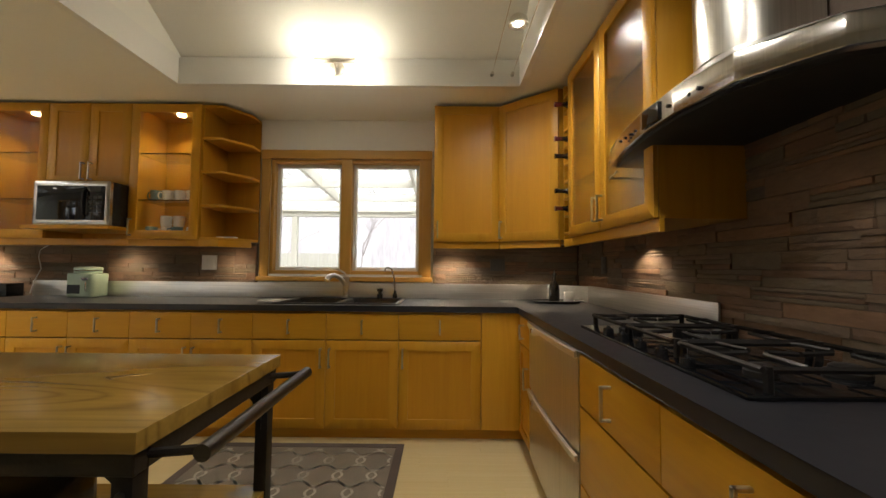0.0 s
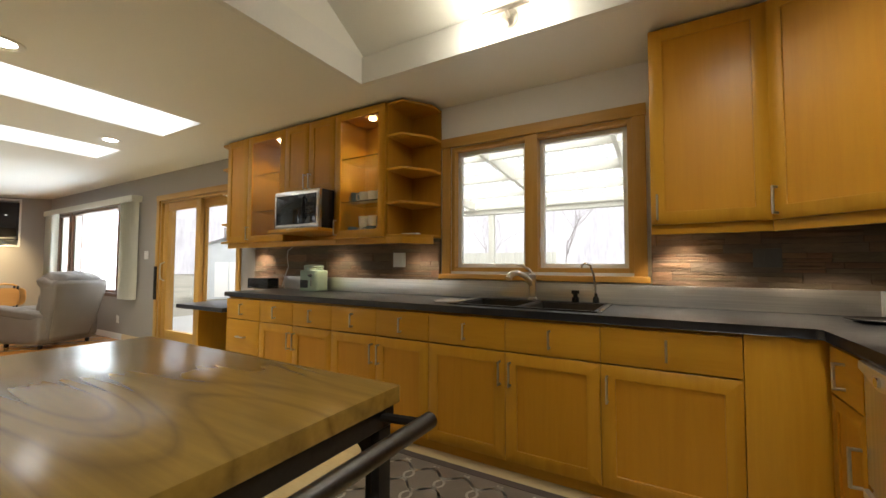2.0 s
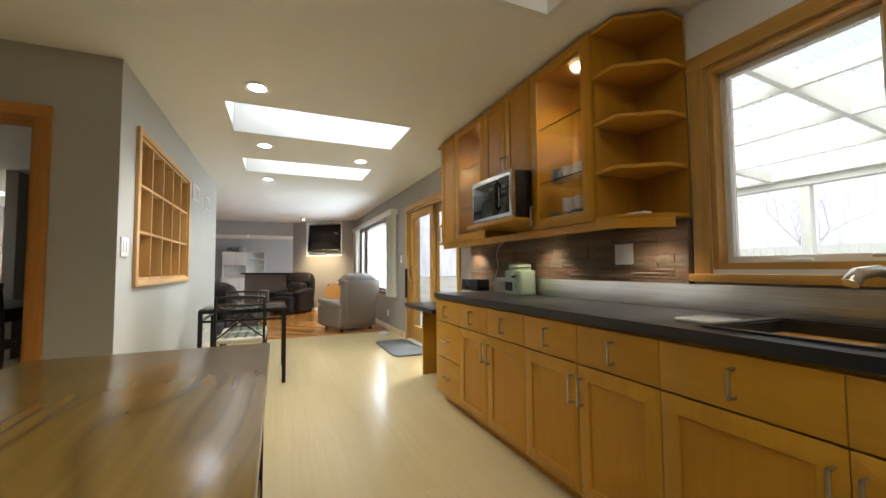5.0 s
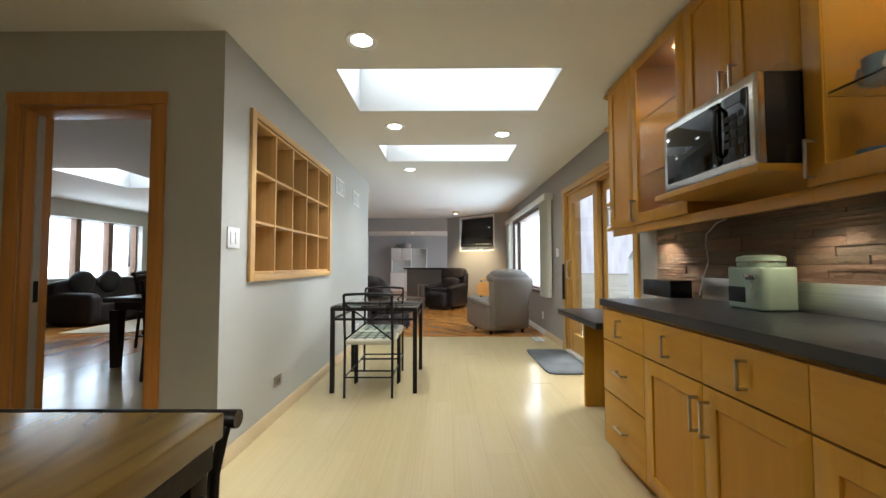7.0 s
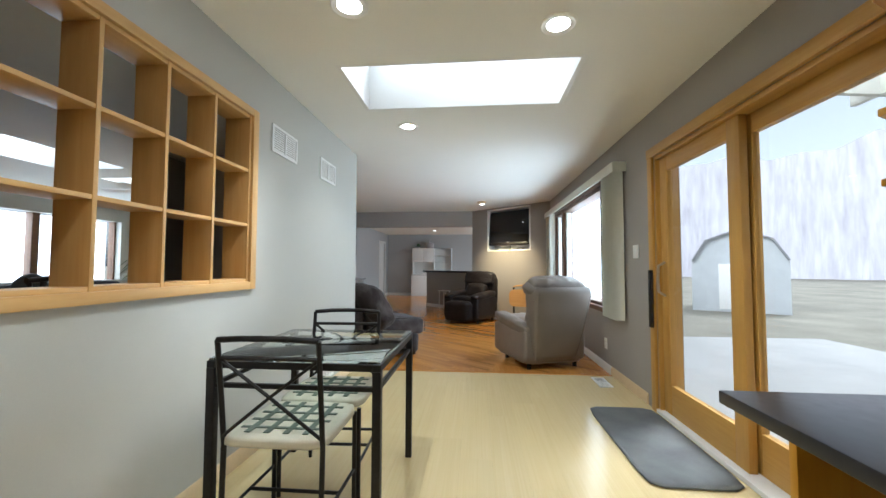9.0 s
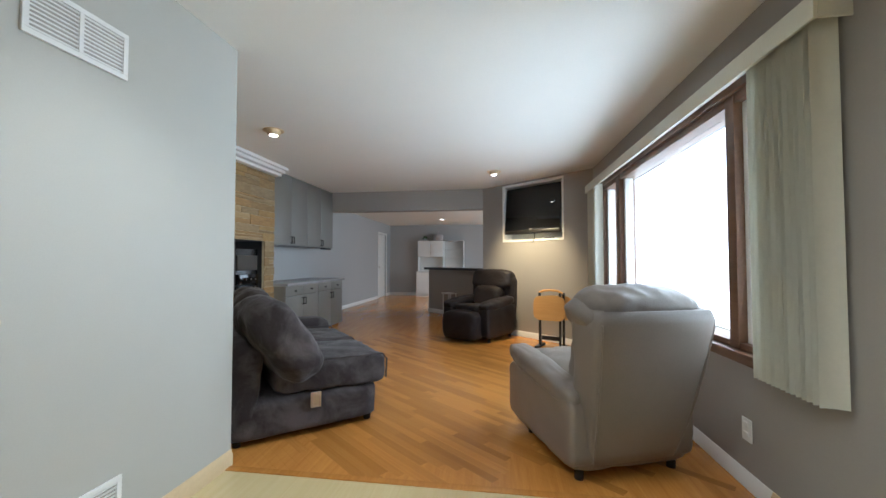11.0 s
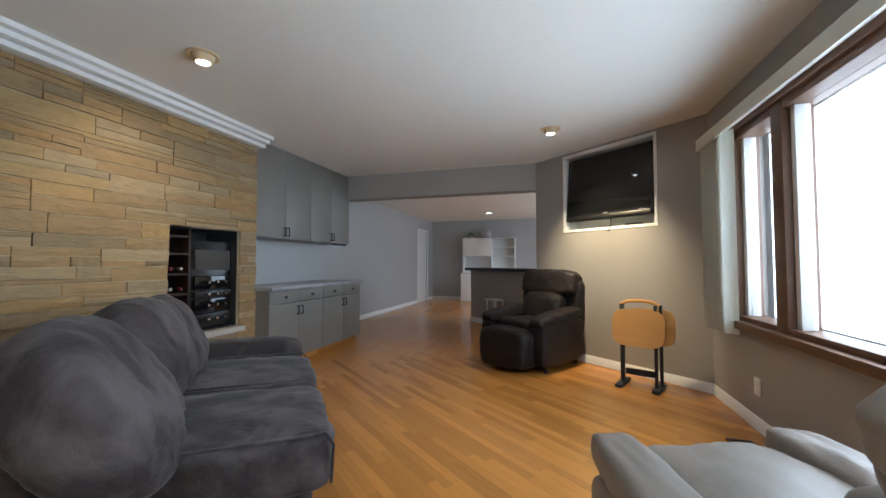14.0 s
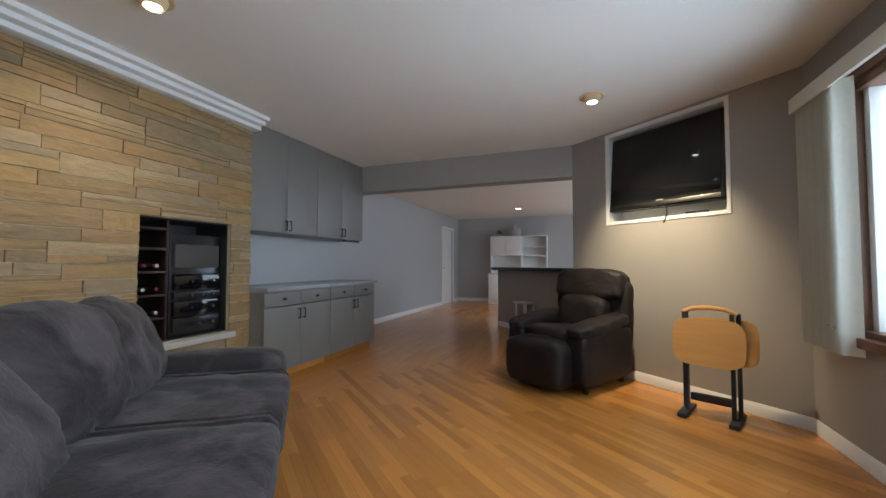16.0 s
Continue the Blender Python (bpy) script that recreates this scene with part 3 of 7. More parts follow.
def unit_piece(name, rough, material, seed, cols=5, rows=2):
    """A block one metre on each side whose face towards -y is split unevenly, to be scaled into stones."""
    rng = random.Random(seed)
    bm = bmesh.new()
    face = []
    for j in range(rows + 1):
        face.append([])
        for i in range(cols + 1):
            rim = i in (0, cols) or j in (0, rows)
            x, z = i / cols - 0.5, j / rows - 0.5
            if 0 < i < cols:
                x += rng.uniform(-0.05, 0.05)
                z += rng.uniform(-1, 1) * (0.035 if rim else 0.14)
            face[-1].append(bm.verts.new((x, -0.5 + (0.16 if rim else 0.0) + rng.uniform(-rough, rough), z)))
    rim = face[0] + [row[-1] for row in face[1:]] + face[-1][-2::-1] + [row[0] for row in face[-2:0:-1]]
    back = [bm.verts.new((v.co.x, 0.5, v.co.z)) for v in rim]
    for j in range(rows):
        for i in range(cols):
            bm.faces.new((face[j][i], face[j][i + 1], face[j + 1][i + 1], face[j + 1][i]))
    for k in range(len(rim)):
        n = (k + 1) % len(rim)
        bm.faces.new((rim[n], rim[k], back[k], back[n]))
    return to_mesh(name, bm, material, 30)


def frame_casing(name, m, w, h, bar, depth, material, material_h, label, sill=False, proud=0.02):
    """A flat casing round an opening of w by h, in local x and z, proud of the wall towards -y."""
    root = thing(name, m, label, "casing", kind="structure")
    box("side_casing", -bar, -proud, 0 if not sill else -bar, 0, depth, h, material, root, 0.003)
    box("side_casing", w, -proud, 0 if not sill else -bar, w + bar, depth, h, material, root, 0.003)
    box("head_casing", -bar - 0.004, -proud - 0.004, h, w + bar + 0.004, depth, h + bar, material_h, root, 0.003)
    if sill:
        box("sill", -bar - 0.01, -proud - 0.025, -bar, w + bar + 0.01, depth, 0, material_h, root, 0.006)
    return root


# kitchen window
kw = thing("window_1", pose(-0.56, NORTH, 1.10), "two-sash casement window in honey pine", "window", kind="structure")
KWW, KWH = 1.295, 0.98
for a, b in ((-0.075, 0), (KWW, KWW + 0.075)):
    box("side_casing", a, -0.022, -0.06, b, 0.0, KWH, trim_wood, kw, 0.004)
box("head_casing", -0.08, -0.026, KWH, KWW + 0.08, 0.0, KWH + 0.075, trim_wood_h, kw, 0.004)
box("sill", -0.09, -0.05, -0.06, KWW + 0.09, 0.0, -0.02, trim_wood_h, kw, 0.008)
for a, b, c, d in ((0, 0.03, 0, KWH), (KWW - 0.03, KWW, 0, KWH), (KWW / 2 - 0.045, KWW / 2 + 0.045, 0, KWH)):
    box("jamb", a, -0.012 if 0.1 < a < 1 else 0.001, c, b, 0.16, d, trim_wood, kw, 0.003)
for c, d in ((-0.02, 0.03), (KWH - 0.03, KWH)):
    box("jamb", 0.03, 0.001, c, KWW - 0.03, 0.16, d, trim_wood_h, kw, 0.003)
for a in (0.03, KWW / 2 + 0.045):
    b = a + KWW / 2 - 0.075
    box("sash_stile", a, 0.06, 0.03, a + 0.03, 0.1, KWH - 0.03, white_paint, kw, 0.003)
    box("sash_stile", b - 0.03, 0.06, 0.03, b, 0.1, KWH - 0.03, white_paint, kw, 0.003)
    box("sash_rail", a + 0.03, 0.06, 0.03, b - 0.03, 0.1, 0.06, white_paint, kw, 0.003)
    box("sash_rail", a + 0.03, 0.06, KWH - 0.06, b - 0.03, 0.1, KWH - 0.03, white_paint, kw, 0.003)
    box("pane", a + 0.03, 0.078, 0.06, b - 0.03, 0.084, KWH - 0.06, pane, kw, 0).visible_shadow = False
    crank = box("crank", (a + b) / 2 - 0.05, 0.0, 0.03, (a + b) / 2 + 0.05, 0.035, 0.045, plate_white, kw, 0.006)
    box("latch", (b - 0.02 if a < 0.2 else a + 0.005), 0.02, 0.14, (b - 0.005 if a < 0.2 else a + 0.02), 0.05, 0.24, plate_white, kw, 0.005)

# patio door: two tall glazed panels
pd = thing("door_1", pose(-5.20, NORTH, 0.0), "glazed patio door in honey pine with a dark pull", "door", kind="structure")
PW, PH = 1.82, 2.03
for a, b in ((-0.075, 0), (PW, PW + 0.075)):
    box("side_casing", a, -0.022, 0, b, 0.0, PH, trim_wood, pd, 0.004)
box("head_casing", -0.08, -0.026, PH, PW + 0.08, 0.0, PH + 0.075, trim_wood_h, pd, 0.004)
for a, b in ((0, 0.03), (PW - 0.03, PW)):
    box("jamb", a, 0.001, 0, b, 0.18, PH, trim_wood, pd, 0.002)
box("head_jamb", 0.03, 0.001, PH - 0.03, PW - 0.03, 0.18, PH, trim_wood_h, pd, 0.002)
box("threshold", 0.0, -0.02, 0.0, PW, 0.18, 0.03, plate_white, pd, 0.004)
for n, (a, b, y) in enumerate(((0.03, 0.96, 0.03), (0.86, PW - 0.03, 0.09))):
    leaf = box("door_stile", a, y, 0.03, a + 0.11, y + 0.045, PH - 0.03, trim_wood, pd, 0.004)
    box("door_stile", b - 0.11, y, 0.03, b, y + 0.045, PH - 0.03, trim_wood, pd, 0.004)
    box("door_rail", a + 0.11, y, PH - 0.14, b - 0.11, y + 0.045, PH - 0.03, trim_wood_h, pd, 0.004)
    box("door_rail", a + 0.11, y, 0.03, b - 0.11, y + 0.045, 0.25, trim_wood_h, pd, 0.004)
    box("pane", a + 0.11, y + 0.02, 0.25, b - 0.11, y + 0.026, PH - 0.14, pane, pd, 0).visible_shadow = False
part("pull_handle", tube_bm(bmesh.new(), [(0.085, 0.03, 0.92), (0.085, -0.02, 0.95), (0.085, -0.025, 1.05), (0.085, -0.02, 1.15), (0.085, 0.03, 1.18)], 0.01), nickel, pd, "brass-nickel pull")
brush = box("hanging_strap", -0.04, -0.05, 0.66, 0.012, -0.024, 1.12, black_plastic, pd, 0.012, "long black strap hung beside the door")

# living room picture window
lw = thing("window_2", pose(-9.10, NORTH, 0.70), "wide picture window framed in dark wood", "window", kind="structure")
LW, LH = 3.10, 1.38
for a, b in ((-0.05, 0), (LW, LW + 0.05)):
    box("side_casing", a, -0.02, -0.05, b, 0, LH, trim_dark, lw, 0.004)
box("head_casing", -0.055, -0.024, LH, LW + 0.055, 0, LH + 0.05, trim_dark, lw, 0.004)
box("sill", -0.06, -0.05, -0.055, LW + 0.06, 0.16, 0, trim_dark, lw, 0.008)
for a, b in ((0, 0.04), (0.54, 0.66), (2.55, 2.63), (LW - 0.04, LW)):
    box("mullion", a, -0.004, 0, b, 0.16, LH, trim_dark, lw, 0.004)
for a, b in ((0.04, 0.54), (0.66, 2.55), (2.63, LW - 0.04)):
    box("rail", a, 0.001, LH - 0.05, b, 0.16, LH, trim_dark, lw, 0.003)
    box("rail", a, 0.001, 0, b, 0.16, 0.035, trim_dark, lw, 0.003)
    box("pane", a, 0.09, 0.035, b, 0.096, LH - 0.05, pane, lw, 0).visible_shadow = False
    for e, f in ((a, a + 0.045), (b - 0.045, b)):
        box("sash_stile", e, 0.04, 0.035, f, 0.12, LH - 0.05, white_paint, lw, 0.003)
lamp("picture_window_daylight", "AREA", pose(1.55, 0.215, LH / 2, -90, 0, 0), WINDOW_POWER, DAY, LW - 0.1, LH - 0.06, parent=lw)
tube("casement_crank", [(0.03, -0.03, 0.02), (0.0, -0.09, 0.03), (0.02, -0.13, 0.05), (0.05, -0.14, 0.05)], 0.008, nickel, lw)

# family room triple window
fw = thing("window_3", pose(-7.38, -5.3, 0.85, 0, 0, 180), "triple window in dark wood of the family room", "window", kind="structure")
for a, b in ((-0.08, 0.03), (0.68, 0.80), (1.45, 1.57), (2.22, 2.33)):
    box("mullion", a, -0.02, -0.06, b, 0.12, 1.3, trim_dark, fw, 0.004)
box("head_casing", -0.09, -0.024, 1.23, 2.34, 0.1, 1.33, trim_dark, fw, 0.004)
box("sill", -0.09, -0.04, -0.08, 2.34, 0.12, 0.0, trim_dark, fw, 0.006)
box("pane", 0.03, 0.05, 0, 2.22, 0.056, 1.23, pane, fw, 0).visible_shadow = False
lamp("triple_window_daylight", "AREA", pose(1.125, 0.16, 0.615, -90, 0, 0), 8, DAY, 2.15, 1.2, parent=fw)

# doorway casing with the edge of a pocket door
dc = thing("door_2", pose(-2.28, 0.0, 0.0, 0, 0, 90), "cased doorway in honey-stained wood with a pocket door", "door", kind="structure")
for a, b in ((-0.07, 0), (0.735, 0.805)):
    box("side_casing", a, -0.02, 0, b, 0, 1.995, door_trim, dc, 0.004)
box("head_casing", -0.074, -0.024, 1.995, 0.809, 0, 2.065, door_trim, dc, 0.004)
for a, b in ((0, 0.02), (0.715, 0.735)):
    box("jamb", a, 0.001, 0, b, 0.15, 1.995, door_trim, dc, 0.002)
box("head_jamb", 0.02, 0.001, 1.975, 0.715, 0.15, 1.995, door_trim, dc, 0.002)
pocket = box("pocket_door", 0.02, 0.055, 0.01, 0.03, 0.095, 1.97, surface("pocket_door_paint", (0.42, 0.38, 0.32), 0.5), dc, 0.003, "painted sliding door edge")
box("flush_pull", 0.0305, 0.062, 0.9, 0.033, 0.088, 1.02, iron, pocket, 0.002)

# pass-through shelf grid
gr = thing("shelf_grid", pose(-4.185, 1.12, 1.05, 0, 0, 0), "open pine cubby grid let into the wall, all empty", "shelf")
GW, GH = 1.57, 1.005
for a, b, c, d in ((-0.055, -0.045, 0, GH + 0.045), (GW, -0.045, GW + 0.055, GH + 0.045)):
    box("frame", a, 0.0, b if b < 0 else -0.045, c if c > 0 else 0.0, 0.022, d, grid_wood, gr, 0.003)
box("frame", 0, 0.0, GH, GW, 0.022, GH + 0.045, grid_wood_h, gr, 0.003)
box("frame", 0, 0.0, -0.045, GW, 0.022, 0.0, grid_wood_h, gr, 0.003)
for i in range(6):
    x = i * (GW - 0.018) / 5
    box("upright", x, -0.15, 0, x + 0.018, 0.006, GH, grid_wood, gr, 0.001)
for j in range(4):
    z = j * (GH - 0.018) / 3
    for i in range(5):
        x = i * (GW - 0.018) / 5
        box("shelf", x + 0.018, -0.15, z, x + (GW - 0.018) / 5, 0.003, z + 0.018, grid_wood_h, gr, 0.001)


# ---- kitchen cabinets ----
def pull(parent, x, z, upright=True, length=0.10, material=None):
    h, o = length / 2, 0.03
    pts = [(x, 0, z - h), (x, -o, z - h), (x, -o, z + h), (x, 0, z + h)] if upright else [(x - h, 0, z), (x - h, -o, z), (x + h, -o, z), (x + h, 0, z)]
    bm = bmesh.new()
    for a, b in zip(pts, pts[1:]):
        lo, hi = [min(p, q) - 0.005 for p, q in zip(a, b)], [max(p, q) + 0.005 for p, q in zip(a, b)]
        box_bm(bm, *lo, *hi)
    bevelled(bm, 0.002, 1)
    return part("handle", bm, material or nickel, parent, "satin nickel bar handle")


def flat_front(root, x0, x1, z0, z1, name="drawer", material=None, handle="h", length=0.10, g=0.0015):
    f = box(name, x0 + g, -0.02, z0 + g, x1 - g, 0, z1 - g, material or honey_h, root, 0.002)
    if handle:
        pull(f, (x0 + x1) / 2, (z0 + z1) / 2, handle == "v", length).location.y = -0.02
    return f


def shaker(root, x0, x1, z0, z1, handle="r", handle_z=None, glazed=None, material=None, panel=None, rail=0.065, g=0.0015, length=0.12):
    """A framed door, with a recessed panel or a pane."""
    x0, x1, z0, z1 = x0 + g, x1 - g, z0 + g, z1 - g
    d = part("door", bevelled(ring_bm(x0, z0, x1, z1, rail, -0.02, 0), 0.0018, 1), material or honey, root)
    p = box("panel" if not glazed else "pane", x0 + rail, -0.012, z0 + rail, x1 - rail, -0.006, z1 - rail, glazed or panel or honey_panel, d, 0)
    if glazed:
        p.visible_shadow = False
    if handle:
        hx = x1 - 0.028 if handle == "r" else x0 + 0.028
        pull(d, hx, handle_z if handle_z is not None else z1 - 0.16, True, length).location.y = -0.02
    return d


def carcass(root, x0, x1, z0, z1, d, material=None, openfront=False, back=True, t=0.018):
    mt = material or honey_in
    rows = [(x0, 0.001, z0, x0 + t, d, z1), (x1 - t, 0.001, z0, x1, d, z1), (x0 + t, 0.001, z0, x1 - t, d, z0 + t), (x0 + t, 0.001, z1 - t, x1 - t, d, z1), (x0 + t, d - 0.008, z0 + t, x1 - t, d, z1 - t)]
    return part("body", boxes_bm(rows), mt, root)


FRONT, TOP = 3.30, 0.905
JOINTS = [(1.174, 0.618), (0.618, 0.128), (0.128, -0.37), (-0.37, -0.786), (-0.786, -1.2), (-1.2, -1.617), (-1.617, -2.03)]
for n, (xr, xl) in enumerate(JOINTS):
    w = xr - xl
    c = thing("base_cabinet", pose(xl, FRONT, 0), "honey wood base cabinet with one drawer and a framed door", "cabinet", "kitchen base cabinets")
    carcass(c, 0, w, 0.09, 0.865, 0.60)
    flat_front(c, 0, w, 0.675, 0.85, "drawer", honey_h, "v", 0.085)
    shaker(c, 0, w, 0.085, 0.67, "l" if n in (0, 1, 3, 5) else "r", 0.555)
c = thing("base_cabinet", pose(-2.49, FRONT, 0), "honey wood base cabinet with three drawers", "cabinet", "kitchen base cabinets")
carcass(c, 0, 0.46, 0.09, 0.865, 0.60)
flat_front(c, 0, 0.46, 0.675, 0.85, "drawer", honey_h, "v", 0.085)
flat_front(c, 0, 0.46, 0.385, 0.67)
flat_front(c, 0, 0.46, 0.085, 0.38)
tagged(box("corner_filler", 1.176, FRONT - 0.018, 0.085, 1.449, FRONT + 0.02, 0.865, honey), "plain honey wood filler panel in the cabinet corner", "panel")
structure(box("toe_kick", -2.48, FRONT + 0.05, 0, 1.5, FRONT + 0.07, 0.085, honey_h), "honey wood toe kick under the base cabinets", "trim")

EF = 1.45
EASTRUN = lambda y: Matrix.Translation((EF, y, 0)) @ Matrix.Rotation(radians(-90), 4, "Z")
c = thing("base_cabinet", EASTRUN(3.26), "narrow honey wood cabinet with drawer and door", "cabinet", "kitchen base cabinets")
carcass(c, 0, 0.28, 0.09, 0.865, 0.58)
flat_front(c, 0, 0.28, 0.675, 0.85, "drawer", honey_h, "v", 0.085)
shaker(c, 0, 0.28, 0.085, 0.67, "r", 0.5, rail=0.05)
for y, w in ((2.14, 1.08), (1.06, 0.86), (0.20, 0.80)):
    c = thing("base_cabinet", EASTRUN(y), "honey wood base cabinet with small drawers over two wide ones", "cabinet", "kitchen base cabinets")
    carcass(c, 0, w, 0.09, 0.865, 0.58)
    for k in range(2):
        flat_front(c, k * w / 2, (k + 1) * w / 2, 0.66, 0.85, "drawer", honey_h, "v", 0.10)
    flat_front(c, 0, w, 0.375, 0.655, "drawer", honey_h, "h", 0.16)
    flat_front(c, 0, w, 0.085, 0.37, "drawer", honey_h, "h", 0.16)
structure(box("toe_kick", EF + 0.05, -0.6, 0, EF + 0.07, FRONT + 0.05, 0.085, honey_h), "honey wood toe kick under the base cabinets", "trim")

# two-drawer dishwasher with bowed steel fronts
dw = thing("dishwasher", EASTRUN(2.97), "stainless steel double-drawer dishwasher with bowed fronts", "dishwasher")
box("body", 0.01, 0.03, 0.09, 0.82, 0.56, 0.86, black_plastic, dw, 0.004)
for z0, z1 in ((0.085, 0.47), (0.478, 0.86)):
    bm, cols = bmesh.new(), []
    for i in range(13):
        u = i / 12
        x = 0.006 + u * 0.818
        y = -0.022 - 0.014 * (1 - (2 * u - 1) ** 2)
        cols.append([bm.verts.new(p) for p in ((x, y, z0), (x, y, z1 - 0.035), (x, y + 0.012, z1 - 0.008), (x, y + 0.03, z1), (x, 0.03, z1), (x, 0.03, z0))])
    for a, b in zip(cols, cols[1:]):
        for k in range(6):
            bm.faces.new((a[k], b[k], b[(k + 1) % 6], a[(k + 1) % 6]))
    bm.faces.new(cols[0][::-1]), bm.faces.new(cols[-1])
    fr = part("drawer_front", bm, steel_v, dw, "brushed steel front")
    lip, rows = bmesh.new(), []
    for i in range(17):
        u = i / 16
        x, y = 0.012 + 0.806 * u, -0.024 - 0.014 * (1 - (2 * u - 1) ** 2)
        drop = 0.030 + 0.035 * max(0.0, 1 - abs(u - 0.2) / 0.16) ** 0.7
        rows.append([lip.verts.new(p) for p in ((x, y, z1 - 0.004), (x, y - 0.012, z1 - 0.008), (x, y - 0.012, z1 - drop), (x, y, z1 - drop))])
    for a, b in zip(rows, rows[1:]):
        for k in range(4):
            lip.faces.new((a[k], b[k], b[(k + 1) % 4], a[(k + 1) % 4]))
    lip.faces.new(rows[0][::-1]), lip.faces.new(rows[-1])
    part("handle_lip", lip, chrome_soft, fr, "pale satin grip lip with a drooping end")
    lathe("badge", [(0.014, -0.004), (0.014, 0.004)], chrome, fr, sides=16).matrix_basis = pose(0.175, -0.05, z1 - 0.036, 90, 0, 0)

# counters
CT = 0.04
bm = bmesh.new()
prism_bm(bm, [(-2.52, 3.27), (1.40, 3.27), (1.42, 3.25), (1.42, -0.65), (EAST - 0.002, -0.65), (EAST - 0.002, NORTH - 0.002), (-2.52, NORTH - 0.002)], TOP - CT, TOP)
bmesh.ops.bevel(bm, geom=[e for e in bm.edges], offset=0.008, segments=3, profile=0.6, affect="EDGES")
hole = (-0.26, 0.60, 3.36, 3.86)
ct = part("countertop", bm, counter_black)
tagged(ct, "black speckled laminate countertop in an L shape", "countertop")
cut = new("cutter", to_mesh("cutter", boxes_bm([(hole[0], hole[2], 0.7, hole[1], hole[3], 1.1)]), counter_black))
md = ct.modifiers.new("sink_cut", "BOOLEAN")
md.object, md.solver = cut, "EXACT"
bpy.context.view_layer.update()
me_cut = bpy.data.meshes.new_from_object(ct.evaluated_get(bpy.context.evaluated_depsgraph_get()))
ct.modifiers.clear()
ct.data = me_cut
bpy.data.objects.remove(cut)

# lower desk at the end of the run
dk = thing("desk", pose(-3.28, 3.24, 0), "low black-topped desk on a honey wood side panel", "desk")
box("desktop", 0, 0, 0.72, 0.78, 0.67, 0.76, counter_black, dk, 0.006)
box("side_panel", 0.0, 0.20, 0.0, 0.03, 0.67, 0.72, honey, dk, 0.002)

# steel upstand
us = thing("backsplash_strip", pose(0, 0, 0), "brushed stainless upstand along the counter", "backsplash")
box("strip", -2.50, NORTH - 0.045, TOP + 0.001, 1.78, NORTH - 0.035, TOP + 0.125, upstand_steel, us, 0.002)
box("strip", EAST - 0.045, 2.23, TOP + 0.001, EAST - 0.035, 3.62, TOP + 0.13, upstand_steel_side, us, 0.002)
bm = prism_bm(bmesh.new(), [(1.78, NORTH - 0.045), (EAST - 0.045, 3.62), (EAST - 0.035, 3.625), (1.785, NORTH - 0.035)], TOP + 0.001, TOP + 0.125)
part("strip", bm, upstand_steel, us)

# ---- upper cabinets ----
UF, UB, UT = 3.57, 1.36, 2.40


def light_rail(root, x0, x1, d=0.33):
    box("light_rail", x0, 0.0, UB - 0.05, x1, 0.02, UB, honey_h, root, 0.002)


def upper(xl, xr, kind, label):
    w = xr - xl
    c = thing("wall_cabinet", pose(xl, UF, 0), label, "cabinet", "kitchen wall cabinets")
    carcass(c, 0, w, UB if kind != "micro" else 1.77, UT, NORTH - UF - 0.002)
    light_rail(c, 0, w)
    if kind == "glass":
        shaker(c, 0, w, UB, UT, "l", 1.45, ribbed_glass if xl > -2 else frosted_glass)
        for z in (1.66, 2.02):
            box("shelf", 0.02, 0.03, z, w - 0.02, 0.33, z + 0.008, table_glass, c, 0).visible_shadow = False
        disc = lathe("puck_light", [(0.03, -0.012), (0.032, 0), (0.03, 0.0)], warm_glow, c, (w / 2, 0.15, UT - 0.02))
        lamp("puck_lamp", "SPOT", pose(w / 2, 0.15, UT - 0.04), 1.5, WARM, 0.03, parent=c, cone=130)
    elif kind == "door":
        shaker(c, 0, w, UB, UT, "l", 1.45)
    elif kind == "micro":
        shaker(c, 0, w / 2, 1.77, UT, "r", 1.87)
        shaker(c, w / 2, w, 1.77, UT, "l", 1.87)
        box("microwave_shelf", 0.0, -0.18, UB + 0.06, w, 0.30, UB + 0.085, honey_h, c, 0.003)
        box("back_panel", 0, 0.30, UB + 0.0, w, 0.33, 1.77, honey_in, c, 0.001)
    return c


upper(-2.99, -2.65, "door", "honey wood wall cabinet with one framed door")
upper(-2.65, -2.10, "glass", "honey wood wall cabinet with a ribbed glass door")
upper(-2.10, -1.47, "micro", "honey wood wall cabinet over the microwave")
upper(-1.47, -0.94, "glass", "honey wood wall cabinet with ribbed glass and mugs inside")


def corner_shelf(x0, sign, label, levels, depth=0.345, width=0.29, cutaway=0.14):
    """An open end unit whose shelves have their outer corner cut away."""
    c = thing("corner_shelf", pose(x0, UF, 0), label, "shelf")
    pts = [(0, 0.0), (sign * (width - cutaway), 0.0), (sign * width, cutaway + 0.06), (sign * width, depth), (0, depth)]
    for z in levels:
        bm = prism_bm(bmesh.new(), pts, z, z + 0.02)
        part("shelf", bevelled(bm, 0.002, 1), honey_h, c)
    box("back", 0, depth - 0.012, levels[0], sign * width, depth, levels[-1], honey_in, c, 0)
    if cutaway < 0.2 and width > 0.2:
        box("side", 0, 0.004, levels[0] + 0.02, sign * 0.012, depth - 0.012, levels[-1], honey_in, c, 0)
        box("light_rail", 0, 0.0, UB - 0.05, sign * (width - cutaway), 0.02, UB, honey_h, c, 0.002)
        bm = prism_bm(bmesh.new(), [(sign * (width - cutaway), 0), (sign * width, cutaway + 0.06), (sign * width, cutaway + 0.085), (sign * (width - cutaway), 0.025)], UB - 0.05, UB)
        part("light_rail", bm, honey_h, c)
    return c


